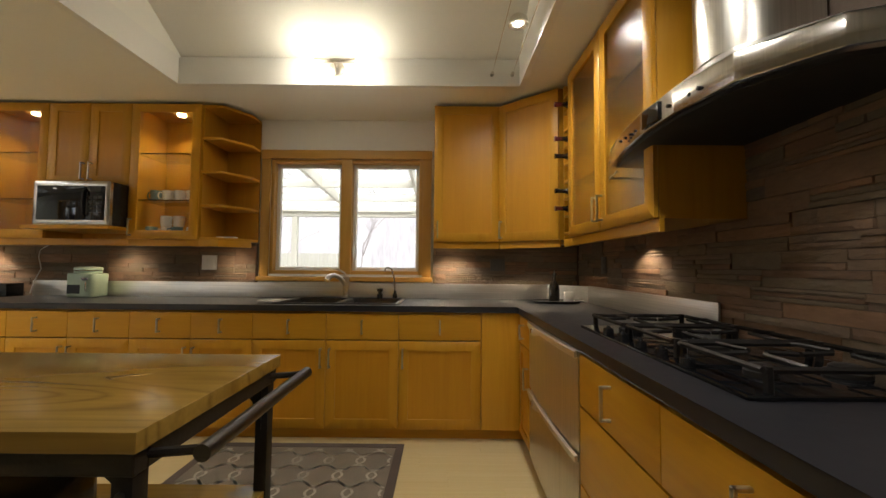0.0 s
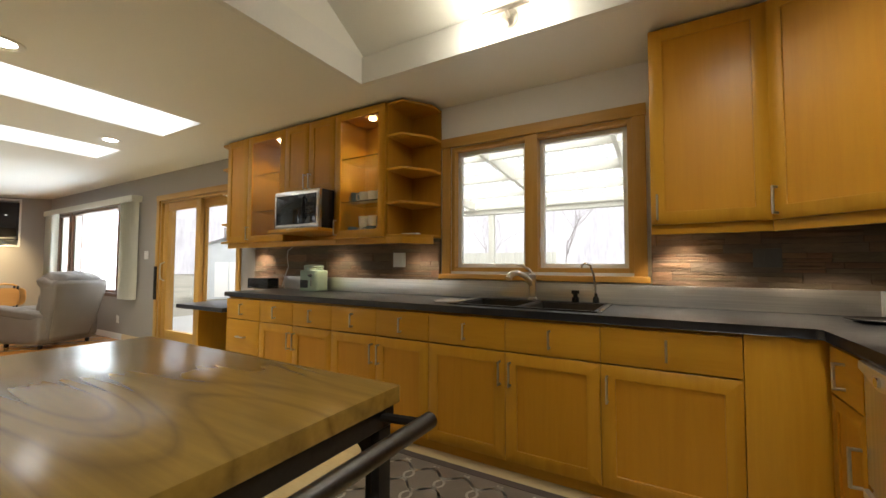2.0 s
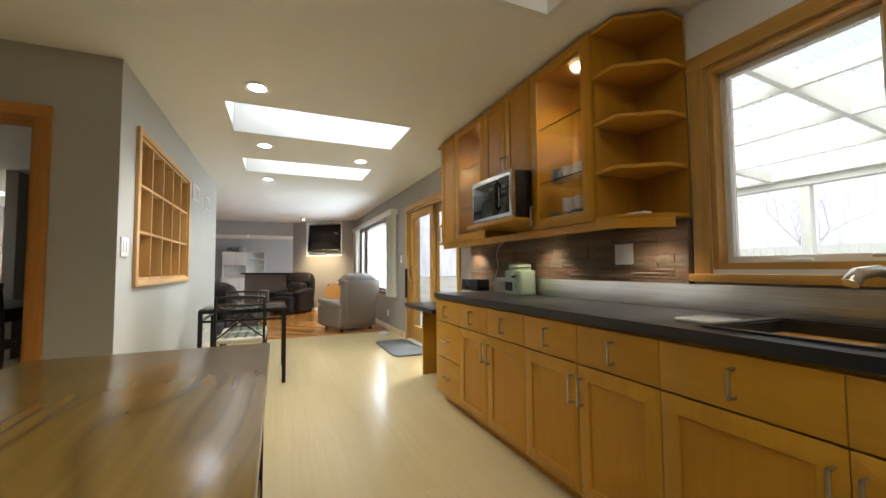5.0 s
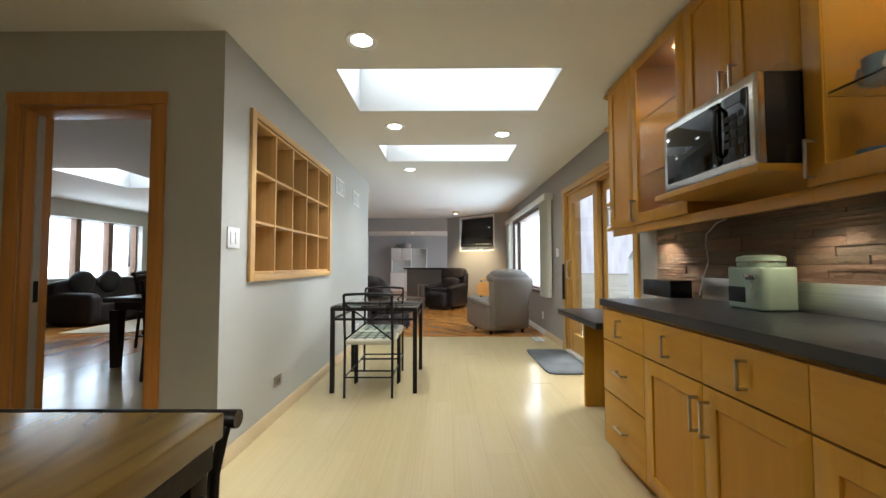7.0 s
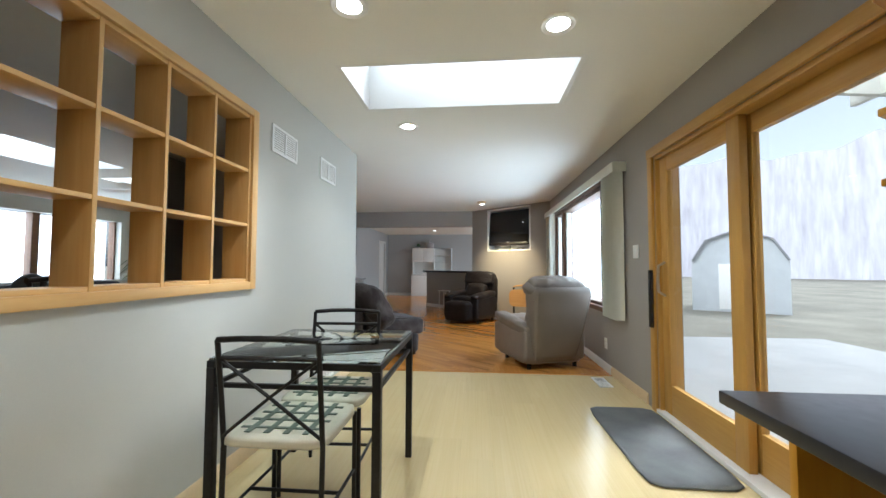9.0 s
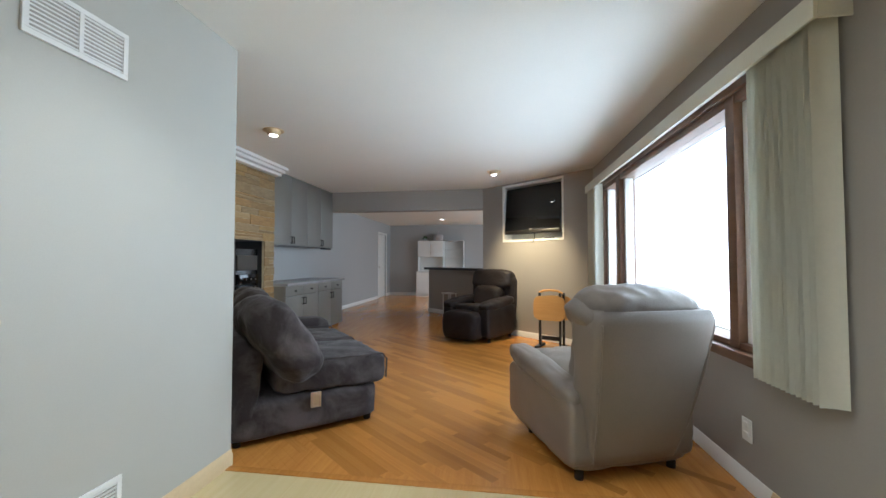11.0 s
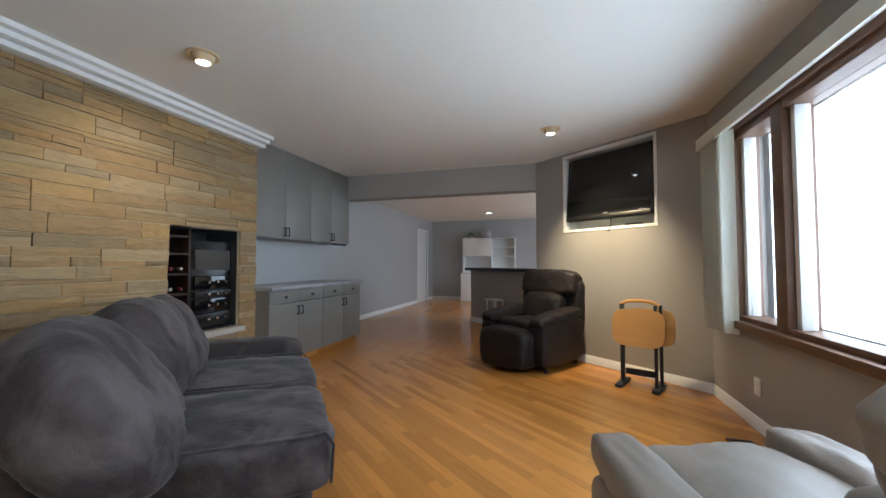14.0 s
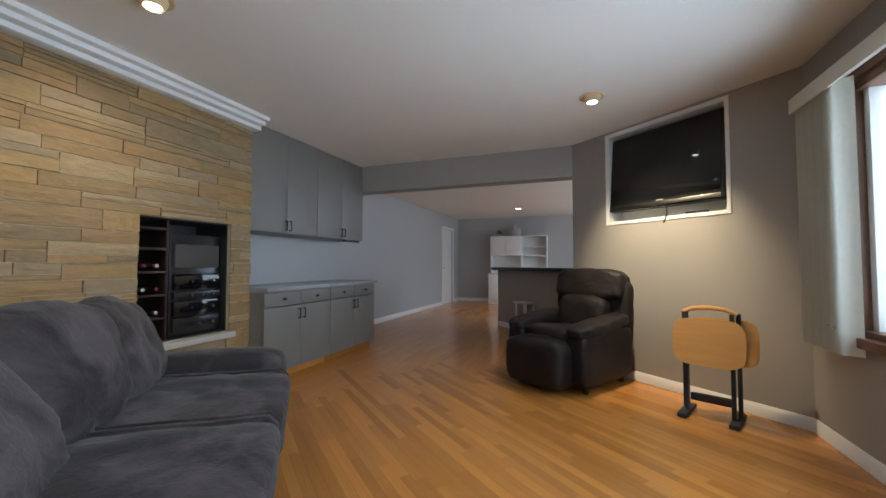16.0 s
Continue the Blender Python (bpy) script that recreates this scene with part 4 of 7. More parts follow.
corner_shelf(-0.94, 1, "open honey wood corner shelf, empty", (UB, 1.61, 1.87, 2.13, UT - 0.02))
tagged(box("dish", -0.86, 3.66, UB + 0.0205, -0.72, 3.72, UB + 0.032, white_ceramic, None, 0.004), "small flat white dish on the corner shelf", "dish")
corner_shelf(-2.99, -1, "small open end shelf of honey wood", (UB, 1.55, 1.87, 2.13, UT - 0.02), 0.345, 0.20, 0.08)

c = thing("wall_cabinet", pose(0.84, UF, 0), "honey wood wall cabinet with one framed door", "cabinet", "kitchen wall cabinets")
carcass(c, 0, 0.50, UB, UT, NORTH - UF - 0.002)
shaker(c, 0, 0.50, UB, UT, "l", 1.45)
light_rail(c, 0, 0.50)
cd = Vector((1.70, 3.25, 0)) - Vector((1.34, 3.57, 0))
c = thing("wall_cabinet", Matrix.Translation((1.34, 3.57, 0)) @ Matrix.Rotation(math.atan2(cd.y, cd.x), 4, "Z"), "honey wood diagonal corner wall cabinet", "cabinet", "kitchen wall cabinets")
bm = prism_bm(bmesh.new(), [(0.002, 0.002), (cd.length - 0.002, 0.002), (cd.length + 0.2, 0.22), (0.25, 0.5), (-0.22, 0.24)], UB, UT)
part("body", bm, honey_in, c)
shaker(c, 0, cd.length, UB, UT, "l", 1.45)
light_rail(c, 0, cd.length)

UE = 1.72
EASTUP = lambda y: Matrix.Translation((UE, y, 0)) @ Matrix.Rotation(radians(-90), 4, "Z")
wr = thing("wine_rack", EASTUP(3.23), "narrow honey wood wine rack holding bottles", "wine rack")
box("side", 0, 0, UB, 0.015, 0.34, UT, honey, wr, 0.001)
box("side", 0.135, 0, UB, 0.15, 0.34, UT, honey, wr, 0.001)
box("back", 0.015, 0.3, UB, 0.135, 0.34, UT, honey_in, wr, 0)
box("light_rail", 0, 0.0, UB - 0.05, 0.15, 0.02, UB, honey_h, wr, 0.002)
for k in range(9):
    box("cradle", 0.015, 0.0, UB + 0.03 + k * 0.115, 0.135, 0.3, UB + 0.045 + k * 0.115, honey_h, wr, 0.001)
for k in (1, 2, 4, 5, 7):
    z = UB + 0.046 + k * 0.115 + 0.036
    wb = lathe("wine_bottle", [(0.0, 0), (0.036, 0.004), (0.037, 0.19), (0.03, 0.215), (0.015, 0.25), (0.0135, 0.30), (0.016, 0.302), (0.016, 0.315), (0.0, 0.316)], bottle_glass, None, sides=14)
    wb.matrix_basis = EASTUP(3.23) @ pose(0.075, 0.235, z, 90, 0, 0)
    tagged(wb, "dark wine bottle lying in the rack", "bottle", "bottles in the wine rack")
    lathe("foil", [(0.0145, 0.255), (0.0145, 0.30), (0.017, 0.302), (0.017, 0.317), (0.0, 0.318)], wine_red if k % 2 else black_gloss, wb, sides=12)
c = thing("wall_cabinet", EASTUP(3.08), "honey wood wall cabinet with two ribbed glass doors", "cabinet", "kitchen wall cabinets")
W2 = 0.98
carcass(c, 0, W2, UB, UT, EAST - UE - 0.002)
shaker(c, 0, W2 / 2, UB, UT, "r", 1.47, frosted_glass)
shaker(c, W2 / 2, W2, UB, UT, "l", 1.47, frosted_glass)
light_rail(c, 0, W2)
for z in (1.7, 2.04):
    box("shelf", 0.02, 0.03, z, W2 - 0.02, 0.32, z + 0.008, table_glass, c, 0).visible_shadow = False

# ---- kitchen fittings ----
hd = thing("range_hood", pose(EAST, 1.93, 1.65), "bowed stainless range hood with a rounded chimney", "range hood")
arc = [(-0.10, -0.53), (-0.30, -0.46), (-0.42, -0.30), (-0.455, -0.1), (-0.455, 0.1), (-0.43, 0.28), (-0.40, 0.42), (-0.37, 0.54)]
arc = [(-0.02, -0.53)] + arc + [(-0.02, 0.54)]
bm = prism_bm(bmesh.new(), arc, 0.0, 0.075)
part("front_band", bevelled(bm, 0.003, 1), steel, hd, "brushed steel front band", 60)
bm = prism_bm(bmesh.new(), [(0.94 * x - 0.005, 0.94 * y) for x, y in arc], -0.012, -0.001)
part("filter_plate", bm, black_matt, hd, "dark grease filter")
bm = bmesh.new()
lo = [bm.verts.new((x, y, 0.076)) for x, y in arc]
hi = [bm.verts.new((max(-0.30, x * 0.62), y * 0.34, 0.21)) for x, y in arc]
for i in range(len(arc)):
    j = (i + 1) % len(arc)
    bm.faces.new((lo[i], lo[j], hi[j], hi[i]))
bm.faces.new(hi), bm.faces.new(lo[::-1])
part("canopy", bm, steel_v, hd, "sloped steel canopy", 60)
prof = [(-0.02, -0.15), (-0.16, -0.15)] + [(-0.16 - 0.13 * math.sin(math.pi * k / 10), -0.15 * math.cos(math.pi * k / 10)) for k in range(1, 10)] + [(-0.16, 0.15), (-0.02, 0.15)]
part("chimney", prism_bm(bmesh.new(), prof, 0.21, CEIL - 1.65 - 0.002), steel_v, hd, "round-fronted steel flue cover", 60)
tube("rail", [(-0.35, 0.50, -0.03), (-0.37, 0.55, -0.05), (-0.2, 0.57, -0.05), (-0.03, 0.57, -0.05)], 0.007, steel, hd)
for k in (-0.2, -0.16, -0.12, -0.08, 0.14, 0.18, 0.22, 0.26):
    i = -0.457 if abs(k) < 0.11 else (-0.44 if k < 0 else -0.448)
    lathe("button", [(0.006, -0.004), (0.006, 0.006)], black_gloss, hd, sides=10).matrix_basis = pose(i, k, 0.03, 0, -90, 0)
box("display", -0.463, -0.03, 0.008, -0.452, 0.07, 0.068, black_gloss, hd, 0.002)

ck = thing("cooktop", pose(1.78, 1.93, TOP), "black five-burner gas cooktop with cast-iron grates", "cooktop")
box("plate", -0.25, -0.47, 0.0005, 0.23, 0.47, 0.012, black_gloss, ck, 0.004)
for bx, by, r in ((-0.10, 0.32, 0.045), (0.11, 0.32, 0.035), (0.0, 0.0, 0.06), (-0.10, -0.32, 0.035), (0.11, -0.32, 0.045)):
    b = lathe("burner", [(r, 0.012), (r, 0.024), (r * 0.8, 0.028), (r * 0.75, 0.036), (r * 0.6, 0.04), (0, 0.041)], iron, ck, (bx, by, 0))
for gy in (0.31, 0.0, -0.31):
    bm = bmesh.new()
    for x in (-0.2, 0.2):
        tube_bm(bm, [(x, gy - 0.14, 0.058), (x, gy + 0.14, 0.058)], 0.008, 6)
    for y in (gy - 0.14, gy + 0.14):
        tube_bm(bm, [(-0.2, y, 0.058), (0.2, y, 0.058)], 0.008, 6)
        for x in (-0.19, 0.19):
            tube_bm(bm, [(x, y, 0.012), (x, y, 0.066)], 0.01, 6)
    for x in (-0.1, 0.11):
        for a in range(4):
            dx, dy = math.cos(a * math.pi / 2), math.sin(a * math.pi / 2)
            tube_bm(bm, [(x + 0.025 * dx, gy + 0.025 * dy, 0.064), (x + 0.1 * dx, gy + 0.135 * dy, 0.06)], 0.007, 6)
    part("grate", bm, iron, ck, "cast-iron pan grate")
for k in range(5):
    lathe("knob", [(0.019, 0.012), (0.018, 0.034), (0.008, 0.036), (0.006, 0.044), (0, 0.044)], black_plastic, ck, (-0.225, -0.24 + k * 0.12, 0), 16)

sk = thing("sink", pose(0.17, 3.61, TOP), "black composite double-bowl sink with steel rim", "sink")
bm = boxes_bm([(-0.44, -0.26, 0.0005, 0.44, -0.235, 0.008), (-0.44, 0.18, 0.0005, 0.44, 0.26, 0.008), (-0.44, -0.235, 0.0005, -0.41, 0.18, 0.008), (0.41, -0.235, 0.0005, 0.44, 0.18, 0.008), (-0.02, -0.235, 0.0005, 0.02, 0.18, 0.006)])
part("rim", bm, sink_black, sk)
for a in (0.425, -0.446):
    box("edge_strip", a, -0.262, 0.0008, a + 0.021, 0.262, 0.009, steel, sk, 0.001, "bright steel edge")
for a, b in ((-0.41, -0.02), (0.02, 0.41)):
    bm = boxes_bm([(a, -0.235, -0.17, a + 0.01, 0.18, 0.002), (b - 0.01, -0.235, -0.17, b, 0.18, 0.002), (a, -0.235, -0.17, b, -0.225, 0.002), (a, 0.17, -0.17, b, 0.18, 0.002), (a, -0.235, -0.18, b, 0.18, -0.17)])
    bowl = part("bowl", bm, sink_black, sk)
    lathe("drain", [(0.04, -0.1695), (0.045, -0.166), (0.02, -0.165), (0, -0.166)], steel, bowl, ((a + b) / 2, 0, 0))
fc = thing("faucet", pose(0.12, 3.82, TOP + 0.008), "satin nickel pull-out kitchen faucet with a lever", "faucet")
lathe("base", [(0.032, 0), (0.032, 0.012), (0.024, 0.02), (0.024, 0.12), (0.027, 0.125), (0.027, 0.17), (0.015, 0.18), (0, 0.181)], nickel, fc)
tube("spout", [(0, 0, 0.10), (-0.03, -0.06, 0.16), (-0.06, -0.12, 0.185), (-0.085, -0.18, 0.175), (-0.095, -0.205, 0.145)], [0.02, 0.018, 0.018, 0.021, 0.022], nickel, fc)
tube("lever", [(0, 0, 0.175), (-0.02, 0.0, 0.205), (-0.07, -0.02, 0.235), (-0.1, -0.03, 0.235)], [0.011, 0.009, 0.008, 0.006], nickel, fc)
fl = thing("water_tap", pose(0.52, 3.84, TOP + 0.008), "slim filtered-water tap with a hooked spout", "faucet")
lathe("base", [(0.02, 0), (0.018, 0.03), (0.01, 0.04), (0.009, 0.06), (0, 0.06)], black_plastic, fl)
tube("spout", [(0, 0, 0.05), (-0.01, 0, 0.17), (-0.03, -0.01, 0.235), (-0.06, -0.02, 0.25), (-0.08, -0.03, 0.235), (-0.082, -0.03, 0.215)], 0.007, chrome, fl)
ss = thing("soap_dispenser", pose(0.40, 3.82, TOP + 0.008), "short black sink soap pump", "soap dispenser")
lathe("cap", [(0.022, 0), (0.022, 0.03), (0.014, 0.034), (0.014, 0.05), (0.024, 0.054), (0.024, 0.075), (0, 0.076)], black_plastic, ss)
sc = tagged(box("drain_tray", -0.42, 3.44, TOP + 0.0005, -0.285, 3.62, TOP + 0.012, white_ceramic, None, 0.005), "small white tray beside the sink", "tray")

mw = thing("microwave", pose(-2.025, 3.40, UB + 0.086), "stainless and black microwave oven", "microwave")
box("body", 0, 0.03, 0.0, 0.55, 0.36, 0.318, black_plastic, mw, 0.006)
part("steel_frame", bevelled(ring_bm(0, 0, 0.55, 0.318, 0.042, 0.0, 0.029), 0.003, 1), steel, mw)
box("front_panel", 0.042, 0.004, 0.042, 0.508, 0.029, 0.276, black_plastic, mw, 0.001)
box("door_glass", 0.03, -0.006, 0.036, 0.372, 0.003, 0.282, dark_glass, mw, 0.004)
box("control_panel", 0.39, -0.006, 0.036, 0.512, 0.003, 0.282, black_gloss, mw, 0.004)
part("handle", tube_bm(bmesh.new(), [(0.378, 0.0, 0.06), (0.378, -0.022, 0.075), (0.378, -0.028, 0.16), (0.378, -0.022, 0.245), (0.378, 0.0, 0.26)], 0.008), black_plastic, mw, "curved black handle")
box("display", 0.41, -0.008, 0.24, 0.49, -0.006, 0.28, black_plastic, mw, 0)
for r in range(4):
    for k in range(3):
        box("key", 0.405 + k * 0.034, -0.0085, 0.09 + r * 0.032, 0.430 + k * 0.034, -0.006, 0.112 + r * 0.032, black_matt, mw, 0.001)

cn = thing("canister", pose(-1.95, 3.78, TOP), "sage green ceramic canister with clamp lid and scoop", "canister")
bm = bmesh.new()
prism_bm(bm, [(-0.095, -0.08), (0.095, -0.08), (0.11, -0.06), (0.11, 0.06), (0.095, 0.08), (-0.095, 0.08), (-0.11, 0.06), (-0.11, -0.06)], 0.0, 0.19)
part("jar", bevelled(bm, 0.012, 3), sage, cn)
lid = lathe("lid", [(0.085, 0.19), (0.088, 0.2), (0.088, 0.205), (0.084, 0.212), (0.09, 0.218), (0.088, 0.235), (0.06, 0.243), (0, 0.245)], sage, cn)
tube("clamp", [(-0.09, -0.0, 0.15), (-0.1, -0.02, 0.2), (-0.09, -0.03, 0.226)], 0.003, chrome, cn)
tube("clamp_ring", [(0.091 * math.cos(a), 0.091 * math.sin(a), 0.212) for a in [k * math.pi / 12 for k in range(25)]], 0.0025, chrome, cn, 6)
box("label_plate", -0.09, -0.0835, 0.03, 0.01, -0.08, 0.10, black_matt, cn, 0.001)
scoop = tube("scoop_handle", [(0.065, -0.09, 0.05), (0.065, -0.094, 0.13)], 0.006, chrome, cn)
lathe("scoop_bowl", [(0.0, -0.014), (0.018, -0.01), (0.024, 0.0), (0.024, 0.012), (0.02, 0.012), (0, 0.0)], chrome, cn, (0.065, -0.10, 0.145), 16)
bx = tagged(box("black_box", -2.84, 3.70, TOP + 0.0005, -2.52, 3.83, TOP + 0.105, black_plastic, None, 0.004), "low black plastic box on the counter", "box")
cb = tube("power_cable", [(-2.50, 3.86, TOP + 0.02), (-2.48, 3.87, TOP + 0.12), (-2.44, 3.88, TOP + 0.22), (-2.47, 3.885, TOP + 0.32), (-2.46, 3.885, TOP + 0.38), (-2.35, 3.87, UB - 0.02), (-2.25, 3.85, UB - 0.01)], 0.004, plate_white, None, 6)
tagged(cb, "thin white power cable hanging on the stone", "cable")
bt = thing("bottle_tray", pose(1.78, 3.60, TOP), "dark oval tray on the counter corner", "tray")
lathe("dish", [(0.13, 0.0005), (0.16, 0.012), (0.175, 0.016), (0.172, 0.02), (0.13, 0.008), (0, 0.007)], gun, bt).scale = (1.2, 0.6, 1)
bo = lathe("glass_bottle", [(0.0, 0), (0.038, 0.003), (0.04, 0.02), (0.04, 0.10), (0.033, 0.13), (0.014, 0.16), (0.013, 0.20), (0.017, 0.202), (0.017, 0.215), (0.006, 0.22), (0.006, 0.24), (0, 0.24)], bottle_glass)
bo.matrix_basis = pose(1.76, 3.60, TOP + 0.008)
tagged(bo, "dark glass bottle standing on the tray", "bottle")
tagged(box("card_box", 1.83, 3.57, TOP + 0.009, 1.90, 3.60, TOP + 0.085, plate_white, None, 0.002), "small white card packet on the tray", "packet")

# mugs behind the glass doors
def mug(x, y, z, material, turn=0.0):
    m = thing("mug", pose(x, y, z, 0, 0, turn), "small ceramic mug on a cabinet shelf", "mug", "mugs in the cabinet")
    lathe("cup", [(0.03, 0), (0.036, 0.005), (0.04, 0.085), (0.037, 0.085), (0.034, 0.01), (0, 0.008)], material, m, sides=18)
    tube("handle", [(0.037, 0, 0.07), (0.06, 0, 0.07), (0.068, 0, 0.045), (0.058, 0, 0.02), (0.036, 0, 0.018)], 0.005, material, m, 8)


for k in range(4):
    mug(-1.37 + k * 0.095, 3.70, 1.669, white_ceramic if k else blue_ceramic, 180 + 20 * k)
for k in range(4):
    mug(-1.38 + k * 0.1, 3.68 + 0.03 * (k % 2), UB + 0.019, white_ceramic if k % 2 else blue_ceramic, 150 + 40 * k)
for k in range(2):
    mug(-1.28 + k * 0.1, 3.70, UB + 0.106, white_ceramic, 160 + 50 * k)
for k in range(3):
    pl = lathe("plate_stack", [(0.06, 0), (0.065, 0.004), (0.12, 0.02), (0.12, 0.05), (0.11, 0.05), (0.06, 0.035), (0, 0.034)], white_ceramic)
    pl.matrix_basis = pose(1.90, 2.88 - k * 0.28, UB + 0.019)
    tagged(pl, "stack of white plates in the cabinet", "plates", "plates in the cabinet")

# outlets and switches
def wall_plate(name, m, w, h, material, label, toggles=(), dark=None):
    p = thing(name, m, label, name.replace("_", " "))
    box("plate", -w / 2, -0.008, -h / 2, w / 2, 0, h / 2, material, p, 0.003)
    for x, z, a, b in toggles:
        box("insert", x - a / 2, -0.012, z - b / 2, x + a / 2, -0.007, z + b / 2, dark or material, p, 0.002)
    return p


SWITCH = [(-0.025, 0, 0.03, 0.065), (0.025, 0, 0.03, 0.065)]
wall_plate("outlet", pose(-1.04, NORTH - 0.032, 1.19), 0.125, 0.12, plate_white, "white double outlet on the stone backsplash", SWITCH)
wall_plate("outlet", pose(1.37, NORTH - 0.032, 1.19), 0.12, 0.10, slate_plate, "dark grey outlet plate on the stone backsplash", SWITCH)
wall_plate("outlet", pose(EAST - 0.032, 3.35, 1.19, 0, 0, -90), 0.075, 0.12, slate_plate, "dark grey outlet plate on the stone backsplash", [(0, 0.025, 0.035, 0.03), (0, -0.025, 0.035, 0.03)])
wall_plate("light_switch", pose(-2.395, 1.12, 1.265, 0, 0, 180), 0.125, 0.12, plate_white, "white double light switch", SWITCH)
wall_plate("light_switch", pose(-5.57, NORTH, 1.28), 0.115, 0.12, plate_white, "white light switch beside the patio door", [(-0.02, 0, 0.01, 0.025), (0.02, 0, 0.01, 0.025)])
wall_plate("outlet", pose(-3.02, 1.12, 0.27, 0, 0, 180), 0.12, 0.075, plate_grey, "metal outlet low on the wall", [(-0.025, 0, 0.03, 0.035), (0.025, 0, 0.03, 0.035)])
wall_plate("outlet", pose(-6.42, NORTH, 0.30), 0.075, 0.115, plate_white, "white outlet low on the wall", [(0, 0.025, 0.035, 0.03), (0, -0.025, 0.035, 0.03)])
wall_plate("outlet", pose(-8.82, NORTH, 0.29), 0.075, 0.115, plate_white, "white outlet low on the wall", [(0, 0.025, 0.035, 0.03), (0, -0.025, 0.035, 0.03)])


def vent(m, w, h, label, paint=None):
    v = thing("air_vent", m, label, "vent")
    part("frame", boxes_bm([(-w / 2, -0.01, -h / 2, w / 2, 0, -h / 2 + 0.02), (-w / 2, -0.01, h / 2 - 0.02, w / 2, 0, h / 2), (-w / 2, -0.01, -h / 2 + 0.02, -w / 2 + 0.02, 0, h / 2 - 0.02), (w / 2 - 0.02, -0.01, -h / 2 + 0.02, w / 2, 0, h / 2 - 0.02), (-0.008, -0.01, -h / 2 + 0.02, 0.008, 0, h / 2 - 0.02)], 0.001), paint or white_paint, v)
    n = int(h / 0.014) - 3
    for k in range(n):
        z = -h / 2 + 0.026 + k * (h - 0.052) / max(1, n - 1)
        box("slat", -w / 2 + 0.02, -0.007, z - 0.0035, w / 2 - 0.02, -0.003, z + 0.0035, paint or plate_white, v, 0)
    box("backing", -w / 2 + 0.02, -0.002, -h / 2 + 0.02, w / 2 - 0.02, -0.001, h / 2 - 0.02, paint or plate_grey, v, 0)


vent(pose(-4.60, 1.12, 2.01, 0, 0, 180), 0.36, 0.19, "white slatted air vent high on the wall")
vent(pose(-5.40, 1.12, 2.01, 0, 0, 180), 0.36, 0.19, "white slatted air vent high on the wall")
vent(pose(-5.42, 1.12, 0.21, 0, 0, 180), 0.36, 0.19, "white slatted air vent low on the wall")
vent(pose(-5.95, 3.72, 0.002, -90, 0, 0), 0.30, 0.12, "white floor register near the patio door")
vent(pose(-8.46, 3.72, 0.002, -90, 0, 0), 0.30, 0.14, "dark brown metal floor register near the window", gun)

# ---- lamps ----
# area lamp in the added, unseen north opening, standing in for sky
lamp("far_window_daylight", "AREA", pose(-13.9, 4.98, 1.45, -90, 0, 0), FAR_POWER, DAY, 3.9, 1.25)


def can_light(x, y, power, colour, label="round recessed ceiling light, lit", eyeball=False, glowing=None):
    c = thing("recessed_light", pose(x, y, CEIL), label, "ceiling light", "recessed lights")
    lathe("trim", [(0.068, -0.0005), (0.095, -0.0005), (0.095, -0.006), (0.088, -0.010), (0.066, -0.004)], white_paint if not eyeball else cream_base, c)
    if eyeball:
        lathe("eyeball", [(0.066, -0.002), (0.064, -0.02), (0.055, -0.04), (0.045, -0.05), (0.04, -0.045), (0.0, -0.04)], cream_base, c)
        lathe("bulb", [(0.038, -0.047), (0.02, -0.055), (0, -0.056)], glowing or can_glow, c)
    else:
        lathe("bulb", [(0.066, -0.003), (0.05, -0.006), (0, -0.007)], glowing or can_glow, c)
    lamp("recessed_lamp", "SPOT", pose(0, 0, -0.07), power, colour, 0.05, parent=c, cone=125, blend=0.8)


for x, y in ((-2.38, 1.86), (-3.77, 1.87), (-4.0, 2.92), (-5.4, 1.87)):
    can_light(x, y, CAN_POWER, NEUTRAL)
can_light(-7.58, 0.53, CAN_POWER * 0.55, WARM, "cream eyeball spotlight aimed at the stone wall, lit", True)
can_light(-9.57, 2.60, CAN_POWER * 1.1, WARM, "cream eyeball spotlight beside the television, lit", True)
can_light(-15.6, 1.0, CAN_POWER, NEUTRAL, "recessed light in the far room, lit")
lamp("stone_wash", "SPOT", look((-7.6, 0.45, CEIL - 0.1), (-7.75, -0.36, 1.3)), 7, WARM, 0.04, cone=95, blend=0.9)
lamp("television_wash", "SPOT", look((-9.6, 2.66, CEIL - 0.1), (-10.20, 3.14, 1.05)), 50, (1.0, 0.74, 0.40), 0.04, cone=76, blend=0.9)

fx = thing("wall_light", pose(0.17, TRAY[3], 2.53), "two-bulb brushed steel bar light, lit", "wall light")
lathe("mount", [(0.05, 0), (0.05, 0.02), (0.03, 0.03), (0, 0.03)], nickel, fx).matrix_basis = pose(0, 0, 0, 90, 0, 0)
tube("arm", [(0, -0.02, 0), (0, -0.07, 0.02)], 0.012, nickel, fx)
tube("bar", [(-0.16, -0.07, 0.025), (0.16, -0.07, 0.025)], 0.014, nickel, fx)
for x in (-0.17, 0.17):
    lathe("shade", [(0.022, 0.04), (0.024, 0.03), (0.03, -0.02), (0.034, -0.05), (0.031, -0.05), (0.02, 0.03)], glow("frosted_glass_glow", (1.0, 0.93, 0.78), 2.2), fx, (x, -0.07, 0.02), 16)
    lamp("bar_lamp", "POINT", pose(x, -0.16, -0.05), 0.75, (1.0, 0.90, 0.72), 0.10, parent=fx)
cl = thing("cable_light", pose(1.30, 2.70, 2.50), "round spotlight strung on two thin cables, with two unseen heads added, lit", "ceiling light")
